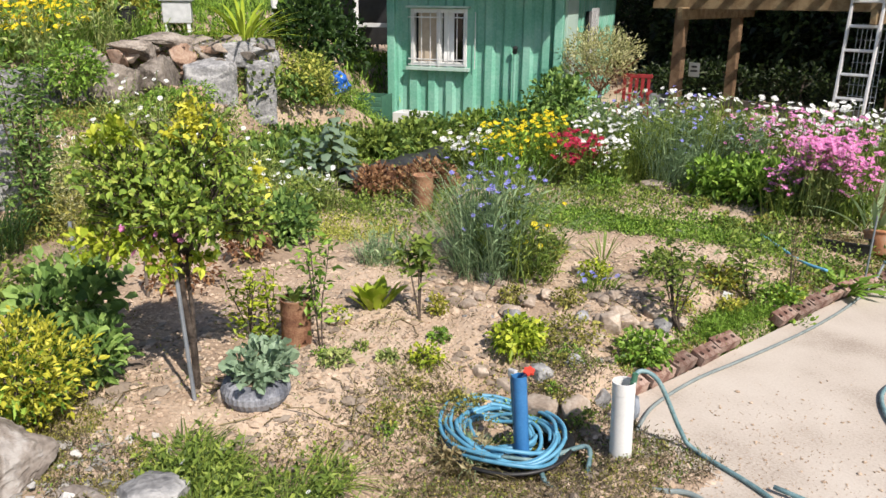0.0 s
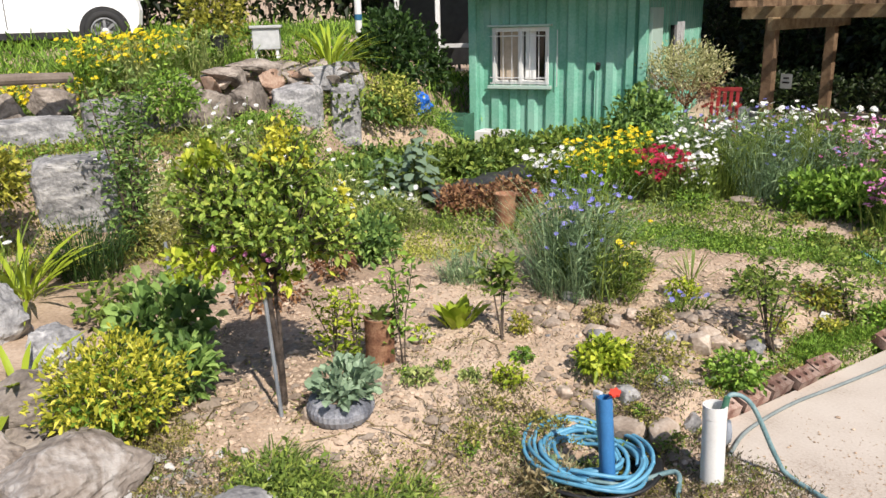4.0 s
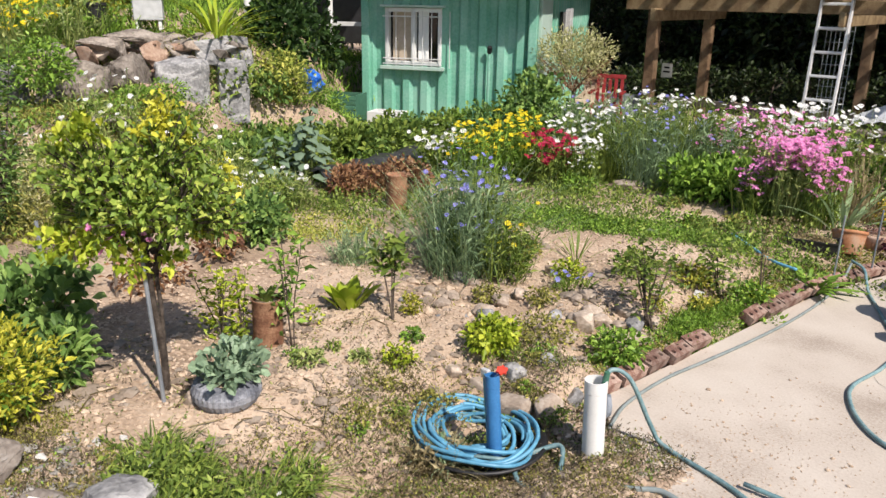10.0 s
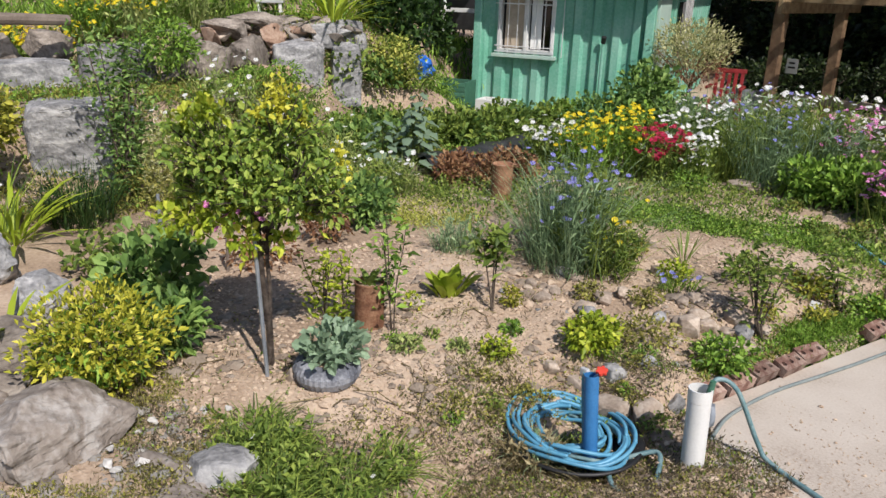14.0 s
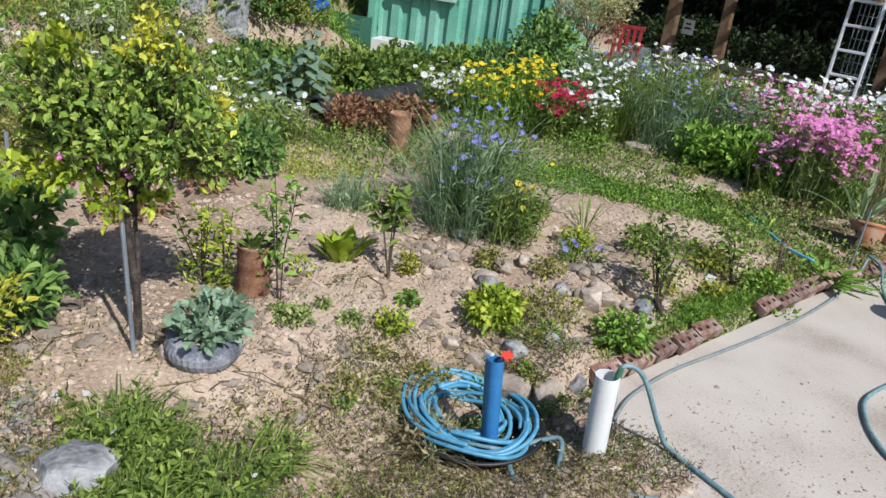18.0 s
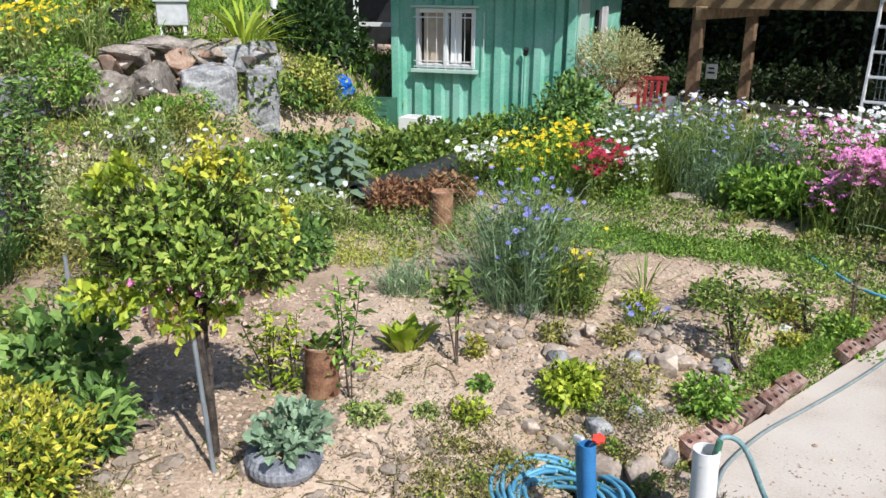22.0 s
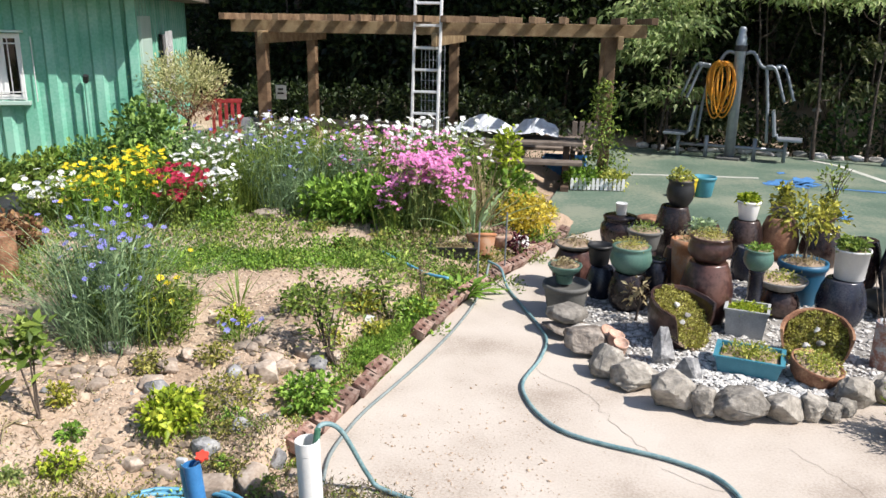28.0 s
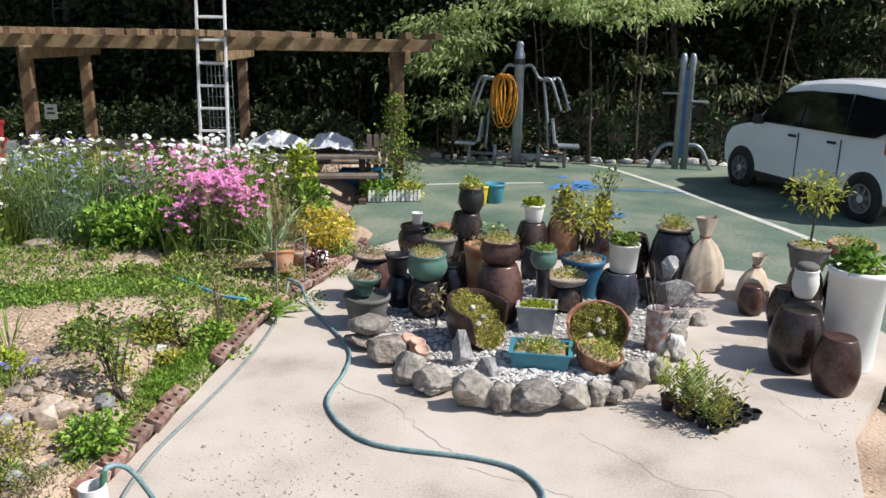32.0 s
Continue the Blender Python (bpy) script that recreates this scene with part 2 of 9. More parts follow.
M_pale_green = surf("pale_green_paint", (0.356, 0.521, 0.442), (0.490, 0.616, 0.553), 0.55, 2.0, 0.08)
M_wood = surf("wood", (0.060, 0.034, 0.018), (0.128, 0.076, 0.040), 0.75, 7, 0.4, detail=(0.200, 0.132, 0.076))
M_wood_pale = surf("pale_wood", (0.107, 0.067, 0.034), (0.201, 0.134, 0.067), 0.8, 7, 0.4, detail=(0.282, 0.208, 0.114))
M_wood_grey = surf("grey_wood", (0.095, 0.071, 0.055), (0.221, 0.182, 0.150), 0.85, 7, 0.5)
M_alu = surf("aluminium", (0.58, 0.58, 0.58), (0.75, 0.75, 0.75), 0.45, 9, 0.05, metal=0.25)
M_steel = surf("grey_steel", (0.205, 0.229, 0.261), (0.316, 0.340, 0.371), 0.4, 9, 0.05, metal=0.35)
M_steel_blue = surf("blue_steel", (0.032, 0.095, 0.221), (0.055, 0.158, 0.316), 0.4, 9, 0.05)
M_car = surf("white_car_paint", (0.84, 0.85, 0.87), (0.90, 0.91, 0.92), 0.25, 0.6, 0.0, coat=0.6)
M_car_glass = surf("tinted_glass", (0.005, 0.005, 0.006), (0.009, 0.009, 0.011), 0.06, 1, 0.0)
M_black = surf("black_plastic", (0.009, 0.009, 0.010), (0.024, 0.024, 0.025), 0.5, 9, 0.1)
M_tyre = surf("tyre_rubber", (0.012, 0.012, 0.013), (0.028, 0.028, 0.028), 0.8, 9, 0.2)
M_red = surf("red_plastic", (0.158, 0.009, 0.011), (0.300, 0.024, 0.024), 0.5, 9, 0.05)
M_rim = surf("dull_alloy", (0.16, 0.165, 0.17), (0.26, 0.265, 0.27), 0.4, 9, 0.05, metal=0.3)
M_box_paint = surf("worn_white_paint", (0.36, 0.37, 0.37), (0.52, 0.53, 0.53), 0.7, 12, 0.2)
M_valve = surf("valve_red", (0.50, 0.035, 0.02), (0.68, 0.07, 0.04), 0.45, 20, 0.05)
M_yellow_plastic = surf("yellow_plastic", (0.553, 0.395, 0.016), (0.671, 0.514, 0.032), 0.5, 9)
M_bark = surf("bark", (0.047, 0.036, 0.028), (0.126, 0.095, 0.071), 0.95, 12, 0.9, dist=0.02)
M_bark_dark = surf("dark_bark", (0.018, 0.013, 0.010), (0.052, 0.038, 0.029), 0.95, 26, 1.0, dist=0.012, detail=(0.10, 0.078, 0.062))
M_canvas = surf("canvas", (0.411, 0.332, 0.245), (0.569, 0.474, 0.371), 0.95, 10, 0.3)
M_mulch = surf("black_film", (0.024, 0.024, 0.026), (0.055, 0.055, 0.059), 0.45, 5, 0.6)
M_stem = leafy("stem_green", (0.077, 0.110, 0.028), (0.110, 0.150, 0.040), (0.165, 0.170, 0.048))
G_lush = leafy("lush_leaf", (0.085, 0.175, 0.025), (0.20, 0.36, 0.05), (0.37, 0.54, 0.09))
G_tree = leafy("tree_leaf", (0.085, 0.155, 0.030), (0.26, 0.385, 0.065), (0.54, 0.62, 0.13), through_light=0.35, deep=(1, 1, 1))
G_corn = leafy("cornflower_leaf", (0.12, 0.20, 0.10), (0.24, 0.36, 0.18), (0.40, 0.52, 0.29))
G_veg = leafy("vegetable_leaf", (0.07, 0.15, 0.04), (0.17, 0.30, 0.07), (0.33, 0.47, 0.13))
G_lime = leafy("lime_leaf", (0.176, 0.270, 0.016), (0.352, 0.460, 0.036), (0.572, 0.600, 0.072))
G_yellow = leafy("golden_leaf", (0.12, 0.15, 0.025), (0.37, 0.37, 0.05), (0.62, 0.57, 0.10))
G_mid = leafy("mid_leaf", (0.095, 0.157, 0.031), (0.189, 0.284, 0.053), (0.353, 0.429, 0.088))
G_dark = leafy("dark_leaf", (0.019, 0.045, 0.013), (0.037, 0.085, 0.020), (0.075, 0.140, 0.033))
# near-black: the shade inside the wood is put into the leaf colour
G_forest_shade = leafy("shaded_forest_leaf", (0.008, 0.017, 0.005), (0.018, 0.034, 0.008), (0.045, 0.070, 0.016), through_light=0.15)
# sunlight is put into the two paler leaf colours, shade into the third
G_edge_lit = leafy("sunlit_edge_leaf", (0.14, 0.21, 0.08), (0.27, 0.36, 0.13), (0.45, 0.53, 0.24), deep=(1, 1, 1), through_light=0.45)
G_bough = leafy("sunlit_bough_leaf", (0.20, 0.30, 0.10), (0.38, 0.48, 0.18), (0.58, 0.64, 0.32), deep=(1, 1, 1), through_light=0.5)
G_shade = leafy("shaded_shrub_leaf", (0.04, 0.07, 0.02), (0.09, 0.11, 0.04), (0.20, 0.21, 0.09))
G_sage = leafy("sage_leaf", (0.176, 0.254, 0.075), (0.339, 0.423, 0.132), (0.542, 0.580, 0.220))
G_blue = leafy("bluish_leaf", (0.165, 0.255, 0.132), (0.297, 0.420, 0.216), (0.462, 0.570, 0.312))
G_succulent = leafy("succulent_leaf", (0.20, 0.30, 0.19), (0.30, 0.42, 0.27), (0.40, 0.53, 0.35), deep=(0.75, 0.85, 0.95), through_light=0.2)
G_moss = leafy("moss", (0.240, 0.300, 0.045), (0.420, 0.465, 0.090), (0.630, 0.600, 0.150))
G_cream = leafy("cream_leaf", (0.30, 0.34, 0.12), (0.54, 0.54, 0.24), (0.72, 0.68, 0.42))
G_moss_fine = leafy("low_moss", (0.24, 0.19, 0.06), (0.46, 0.45, 0.10), (0.68, 0.64, 0.22))
G_kale = leafy("kale_leaf", (0.11, 0.17, 0.11), (0.20, 0.29, 0.19), (0.33, 0.42, 0.29))
G_spirea = leafy("spirea_leaf", (0.22, 0.27, 0.03), (0.50, 0.50, 0.05), (0.72, 0.66, 0.10))
G_olive = leafy("olive_weed", (0.136, 0.146, 0.035), (0.284, 0.284, 0.066), (0.488, 0.448, 0.123))
G_litter = leafy("brown_litter", (0.09, 0.07, 0.04), (0.17, 0.14, 0.08), (0.28, 0.24, 0.14), through_light=0.2)
G_bronze = leafy("bronze_leaf", (0.149, 0.069, 0.042), (0.299, 0.150, 0.078), (0.414, 0.250, 0.120))
G_dry = leafy("dry_grass", (0.22, 0.17, 0.08), (0.36, 0.29, 0.15), (0.48, 0.41, 0.24))
G_gold = leafy("gold_leaf", (0.48, 0.47, 0.04), (0.62, 0.60, 0.06), (0.72, 0.70, 0.12), deep=(0.85, 0.95, 1))
G_amber = leafy("amber_leaf", (0.46, 0.35, 0.03), (0.64, 0.50, 0.05), (0.76, 0.64, 0.12), deep=(0.85, 0.95, 1))
G_pinkish = leafy("pinkish_leaf", (0.30, 0.14, 0.09), (0.45, 0.28, 0.17), (0.55, 0.42, 0.28))
G_wine = leafy("wine_leaf", (0.05, 0.012, 0.02), (0.10, 0.02, 0.035), (0.17, 0.05, 0.07))
P_dusty = leafy("dusty_petal", (0.30, 0.16, 0.14), (0.42, 0.27, 0.23), (0.5, 0.36, 0.3), deep=(1, 1, 1))
P_white = leafy("white_petal", (0.74, 0.74, 0.7), (0.82, 0.82, 0.8), (0.85, 0.85, 0.82), deep=(1, 1, 1))
P_pink = leafy("pink_petal", (0.64, 0.15, 0.42), (0.78, 0.29, 0.57), (0.84, 0.46, 0.68), deep=(1, 1, 1))
P_red = leafy("crimson_petal", (0.28, 0.005, 0.025), (0.42, 0.012, 0.05), (0.55, 0.05, 0.12), deep=(1, 1, 1))
P_yellow = leafy("yellow_petal", (0.72, 0.50, 0.012), (0.82, 0.64, 0.02), (0.85, 0.72, 0.05), deep=(1, 1, 1))
P_blue = leafy("blue_petal", (0.16, 0.16, 0.55), (0.28, 0.28, 0.68), (0.42, 0.40, 0.75), deep=(1, 1, 1))


# ---- mesh helpers ----
def mesh_ob(name, verts, faces, mat, smooth=False):
    me = bpy.data.meshes.new(name)
    if isinstance(verts, np.ndarray):
        verts = verts.tolist()
    if isinstance(faces, np.ndarray):
        faces = faces.tolist()
    me.from_pydata(verts, [], faces)
    me.materials.append(mat)
    if smooth:
        me.polygons.foreach_set("use_smooth", [True] * len(me.polygons))
    me.update()
    return new(name, me)


def under(ob, parent, label=""):
    ob.parent = parent
    if label:
        tagged(ob, label)
    return ob


def thing(name, label, category, x=0.0, y=0.0, z=0.0, group="", rz=0.0):
    e = new(name)
    e.empty_display_size = 0.1
    e.matrix_basis = pose(x, y, z, 0, 0, rz)
    return tagged(e, label, category, group)


def part(name, geo, mat, parent, label="", smooth=False):
    """Links (verts, faces) as one mesh under a thing or a part, in its own space."""
    return under(mesh_ob(name, geo[0], geo[1], mat, smooth), parent, label)


def join(*geos):
    v, f, k = [], [], 0
    for gv, gf in geos:
        v.extend([tuple(p) for p in gv])
        f.extend([tuple(i + k for i in q) for q in gf])
        k += len(gv)
    return v, f


def moved(geo, x=0.0, y=0.0, z=0.0, rx=0, ry=0, rz=0, s=(1, 1, 1)):
    m = pose(x, y, z, rx, ry, rz) @ Matrix.Diagonal((*s, 1))
    return [tuple(m @ Vector(p)) for p in geo[0]], geo[1]


def box(sx, sy, sz, bev=0.0, x=0.0, y=0.0, z=0.0):
    """A box standing on z, with bevelled edges."""
    if bev <= 0:
        a, b = sx / 2, sy / 2
        v = [(x + i * a, y + j * b, z + k * sz) for k in (0, 1) for j in (-1, 1) for i in (-1, 1)]
        return v, [(0, 2, 3, 1), (4, 5, 7, 6), (0, 1, 5, 4), (2, 6, 7, 3), (0, 4, 6, 2), (1, 3, 7, 5)]
    bm = bmesh.new()
    bmesh.ops.create_cube(bm, size=1.0, matrix=Matrix.Translation((x, y, z + sz / 2)) @ Matrix.Diagonal((sx, sy, sz, 1)))
    bmesh.ops.bevel(bm, geom=bm.edges[:], offset=bev, segments=2, profile=0.6, affect="EDGES")
    v = [tuple(p.co) for p in bm.verts]
    bm.verts.index_update()
    f = [tuple(p.index for p in q.verts) for q in bm.faces]
    bm.free()
    return v, f


def lathe(profile, seg=24, wob=0.0, seed=0):
    """A turned body from (radius, height) pairs, bottom first."""
    v, f = [], []
    for i, (r, z) in enumerate(profile):
        for j in range(seg):
            a = 2 * math.pi * j / seg
            k = 1 + wob * noise.noise(Vector((math.cos(a) * 1.5 + seed, math.sin(a) * 1.5, z * 4)))
            v.append((r * k * math.cos(a), r * k * math.sin(a), z))
    for i in range(len(profile) - 1):
        for j in range(seg):
            a, b = i * seg + j, i * seg + (j + 1) % seg
            f.append((a, b, b + seg, a + seg))
    f.append(tuple(range(seg - 1, -1, -1)))
    f.append(tuple((len(profile) - 1) * seg + j for j in range(seg)))
    return v, f


def tube(points, r, seg=8, taper=None):
    """A round bar or hose along points."""
    pts = [Vector(p) for p in points]
    v, f = [], []
    side = None
    for i, p in enumerate(pts):
        d = (pts[min(i + 1, len(pts) - 1)] - pts[max(i - 1, 0)]).normalized()
        if side is None:
            side = d.orthogonal().normalized()
        side = (side - d * side.dot(d)).normalized()
        up = d.cross(side)
        rr = r if taper is None else r + (taper - r) * i / (len(pts) - 1)
        for j in range(seg):
            a = 2 * math.pi * j / seg
            v.append(tuple(p + (side * math.cos(a) + up * math.sin(a)) * rr))
    for i in range(len(pts) - 1):
        for j in range(seg):
            a, b = i * seg + j, i * seg + (j + 1) % seg
            f.append((a, b, b + seg, a + seg))
    f.append(tuple(range(seg - 1, -1, -1)))
    f.append(tuple((len(pts) - 1) * seg + j for j in range(seg)))
    return v, f


def spline(points, step=8):
    """A smooth line through points."""
    p = [Vector(q) for q in points]
    p = [2 * p[0] - p[1]] + p + [2 * p[-1] - p[-2]]
    out = []
    for i in range(1, len(p) - 2):
        for k in range(step):
            t = k / step
            a, b, c, d = p[i - 1], p[i], p[i + 1], p[i + 2]
            out.append(0.5 * ((2 * b) + (c - a) * t + (2 * a - 5 * b + 4 * c - d) * t * t + (3 * b - a - 3 * c + d) * t ** 3))
    out.append(p[-2])
    return out


def boulder(sx, sy, sz, seed, sub=3, rough=0.28, boxy=3.2):
    """A broken stone: a rounded block cut by random planes and roughened; it stands on z = 0."""
    bm = bmesh.new()
    bmesh.ops.create_icosphere(bm, subdivisions=sub, radius=1.0)
    rng = random.Random(seed)
    planes = []
    for _ in range(18 if sub > 3 else 10):
        d = Vector((rng.gauss(0, 1), rng.gauss(0, 1), rng.gauss(0, 0.9))).normalized()
        planes.append((d, rng.uniform(0.66, 1.02)))
    off = Vector((seed * 3.7, seed * 1.3, seed * 2.1))
    turn = Euler((rng.uniform(-0.35, 0.35), rng.uniform(-0.35, 0.35), rng.uniform(0, 3))).to_matrix()
    if boxy > 5:
        turn = Euler((rng.uniform(-0.12, 0.12), rng.uniform(-0.15, 0.15), rng.uniform(-0.2, 0.2))).to_matrix()
        planes = [(d, k + 0.22) for d, k in planes[:9]]
    for v in bm.verts:
        c = turn @ v.co
        c /= (abs(c.x) ** boxy + abs(c.y) ** boxy + abs(c.z) ** boxy) ** (1 / boxy)
        for d, k in planes:
            e = c.dot(d) - k
            if e > 0:
                c -= d * e * 0.97
        q = c * 1.9 + off
        c *= 1 + rough * 0.42 * noise.fractal(q, 0.9, 2.2, 5)
        if sub > 3:
            c *= 1 - rough * 0.16 * abs(noise.noise(q * 2.7)) + rough * 0.10 * noise.fractal(q * 5.0, 0.7, 2.3, 3)
        v.co = c
    lo = min(v.co.z for v in bm.verts)
    hi = max(v.co.z for v in bm.verts)
    wx = max(abs(v.co.x) for v in bm.verts)
    wy = max(abs(v.co.y) for v in bm.verts)
    verts = [(v.co.x / wx * sx / 2, v.co.y / wy * sy / 2, (v.co.z - lo) / (hi - lo) * sz) for v in bm.verts]
    bm.verts.index_update()
    faces = [tuple(p.index for p in q.verts) for q in bm.faces]
    bm.free()
    return verts, faces


def angular(sx, sy, sz, seed, points=18, boxy=3.5, worn=0.07, sub=1, rough=0.03):
    """A split stone: the hull of a few points on a rounded block, its edges worn, standing on z = 0."""
    rng = random.Random(seed * 7 + 3)
    bm = bmesh.new()
    for i in range(points):
        c = Vector((rng.gauss(0, 1), rng.gauss(0, 1), rng.gauss(0, 1))).normalized()
        c /= (abs(c.x) ** boxy + abs(c.y) ** boxy + abs(c.z) ** boxy) ** (1 / boxy)
        bm.verts.new(c * rng.uniform(0.86, 1.05))
    for a in (-1, 1):
        for b in (-1, 1):
            for c in (-1, 1):
                if boxy > 4:
                    bm.verts.new(Vector((a, b, c)) * rng.uniform(0.72, 0.9))
    hull = bmesh.ops.convex_hull(bm, input=bm.verts[:])
    bmesh.ops.delete(bm, geom=[g for g in set(hull["geom_interior"] + hull["geom_unused"]) if isinstance(g, bmesh.types.BMVert)], context="VERTS")
    bmesh.ops.dissolve_limit(bm, angle_limit=0.16, verts=bm.verts[:], edges=bm.edges[:])
    bmesh.ops.bevel(bm, geom=bm.edges[:], offset=worn, segments=2, profile=0.6, affect="EDGES", clamp_overlap=True)
    bmesh.ops.triangulate(bm, faces=bm.faces[:])
    for _ in range(sub):
        bmesh.ops.subdivide_edges(bm, edges=bm.edges[:], cuts=1, use_grid_fill=True)
    off = Vector((seed * 3.7, seed * 1.3, seed * 2.1))
    for v in bm.verts:
        v.co *= 1 + rough * (noise.fractal(v.co * 2.2 + off, 0.9, 2.2, 4) + 0.6 * noise.noise(v.co * 6.0 + off))
    lo, hi = min(v.co.z for v in bm.verts), max(v.co.z for v in bm.verts)
    x0, x1 = min(v.co.x for v in bm.verts), max(v.co.x for v in bm.verts)
    y0, y1 = min(v.co.y for v in bm.verts), max(v.co.y for v in bm.verts)
    verts = [((v.co.x - (x0 + x1) / 2) / (x1 - x0) * sx, (v.co.y - (y0 + y1) / 2) / (y1 - y0) * sy, (v.co.z - lo) / (hi - lo) * sz) for v in bm.verts]
    bm.verts.index_update()
    faces = [tuple(p.index for p in q.verts) for q in bm.faces]
    bm.free()
    return verts, faces


# ---- foliage helpers: all return (verts, faces) arrays ----
def leaf_cloud(centres, dirs, size, width=0.5, fold=0.2, seed=0, vary=0.35, droop=0.0, round_leaf=False):
    """One folded leaf of two triangles pairs at each centre, pointing along dirs."""
    rng = np.random.default_rng(seed)
    c, d = np.asarray(centres, float), np.asarray(dirs, float)
    n = len(c)
    d = d / (np.linalg.norm(d, axis=1, keepdims=True) + 1e-9)
    ref = rng.normal(size=(n, 3)) + np.array([0, 0, 1.3])
    s = np.cross(d, ref)
    s /= np.linalg.norm(s, axis=1, keepdims=True) + 1e-9
    u = np.cross(s, d)
    u *= np.where(u[:, 2:3] < 0, -1, 1)
    L = size * (1 + vary * rng.uniform(-1, 1, (n, 1)))
    W = L * width * 0.5
    base = c
    mid = c + d * L * 0.45
    tip = c + d * L - np.array([0, 0, 1.0]) * L * droop
    left, right = mid + s * W + u * L * fold * 0.4, mid - s * W + u * L * fold * 0.4
    if round_leaf:
        l2, r2 = c + d * L * 0.82 + s * W * 0.75 + u * L * fold * 0.5, c + d * L * 0.82 - s * W * 0.75 + u * L * fold * 0.5
        v = np.stack([base, left, l2, tip, r2, right, mid], 1).reshape(-1, 3)
        k = np.arange(n)[:, None] * 7
        return v, np.concatenate([k + np.array([[6, i, (i + 1) % 6]]) for i in range(6)], 0)
    v = np.stack([base, left, tip, right, mid - u * L * 0.03], 1).reshape(-1, 3)
    k = np.arange(n)[:, None] * 5
    f = np.concatenate([k + np.array([[0, 4, 1]]), k + np.array([[1, 4, 2]]), k + np.array([[4, 0, 3]]), k + np.array([[4, 3, 2]])], 0)
    return v, f


def ball_points(n, rx, ry, rz, seed, shell=0.55, lumps=5.0, gap=0.15):
    """Points in a lumpy ball with holes: an uneven crown."""
    rng = np.random.default_rng(seed)
    out = []
    off = Vector((seed * 1.7, seed * 0.9, seed * 2.3))
    while len(out) < n:
        d = rng.normal(size=3)
        d /= np.linalg.norm(d)
        r = shell + (1 - shell) * rng.uniform() ** 0.6
        w = noise.noise(Vector(d) * lumps * 0.5 + off)
        if noise.noise(Vector(d) * lumps + off * 1.3) < -1 + 2 * gap + 0.0 and rng.uniform() < 0.8:
            continue
        r *= 1 + 0.35 * w
        out.append(d * r)
    p = np.array(out)
    return p * np.array([rx, ry, rz]), p


def crown(n, rx, ry, rz, leaf, seed, width=0.55, shell=0.55, lumps=5.0, gap=0.15, droop=0.15, up=0.25, cz=0.0, round_leaf=False):
    """Leaves all over a lumpy ball, looking outwards."""
    c, d = ball_points(n, rx, ry, rz, seed, shell, lumps, gap)
    rng = np.random.default_rng(seed + 99)
    dirs = d + rng.normal(size=d.shape) * 0.7 + np.array([0, 0, up])
    c = c + np.array([0, 0, cz])
    return leaf_cloud(c, dirs, leaf, width, 0.25, seed, droop=droop, round_leaf=round_leaf)


def sprays(count, per, rx, ry, rz, leaf, seed, size=0.5, width=0.45, droop=0.4):
    """A loose crown: flat drooping sprays of leaves round an open middle."""
    rng = np.random.default_rng(seed)
    cs, ds = [], []
    for i in range(count):
        d = rng.normal(size=3)
        d[2] = abs(d[2]) * 0.8 - 0.25
        d /= np.linalg.norm(d)
        c = d * np.array([rx, ry, rz]) * rng.uniform(0.45, 1.0)
        out = np.array([d[0], d[1], -0.25 * droop])
        k = int(per * rng.uniform(0.5, 1.4))
        q = rng.normal(size=(k, 3)) * np.array([1, 1, 0.28]) * size * 0.45
        q[:, 2] -= droop * (q[:, 0] ** 2 + q[:, 1] ** 2) * 0.8
        cs.append(c + q)
        ds.append(out + rng.normal(size=(k, 3)) * 0.55)
    return leaf_cloud(np.concatenate(cs), np.concatenate(ds), leaf, width, 0.2, seed, droop=droop)


def blades(n, radius, height, width, seed, lean=0.35, curl=0.5, vary=0.35, spread=None):
    """Arching grass blades that grow from a patch."""
    rng = np.random.default_rng(seed)
    a, r = rng.uniform(0, 2 * np.pi, n), radius * np.sqrt(rng.uniform(0, 1, n))
    base = np.stack([r * np.cos(a), r * np.sin(a), np.zeros(n)], 1)
    out = np.stack([np.cos(a), np.sin(a), np.zeros(n)], 1) * 0.6 + rng.normal(size=(n, 3)) * 0.5
    out[:, 2] = 0
    out /= np.linalg.norm(out, axis=1, keepdims=True) + 1e-9
    side = np.stack([-out[:, 1], out[:, 0], np.zeros(n)], 1)
    h = height * (1 + vary * rng.uniform(-1, 1, (n, 1)))
    ln = lean * rng.uniform(0.1, 1.0, (n, 1)) * h
    vs = []
    for k, t in enumerate((0.0, 0.4, 0.75, 1.0)):
        p = base + out * ln * (t + curl * t * t) + np.array([0, 0, 1.0]) * h * (t - curl * 0.35 * t * t * ln / (h + 1e-9) * 2)
        w = width * (1.0, 0.9, 0.6, 0.06)[k] * 0.5
        vs += [p + side * w, p - side * w]
    v = np.stack(vs, 1).reshape(-1, 3)
    k = np.arange(n)[:, None] * 8
    f = np.concatenate([k + np.array([[2 * i, 2 * i + 1, 2 * i + 3, 2 * i + 2]]) for i in range(3)], 0)
    return v, f


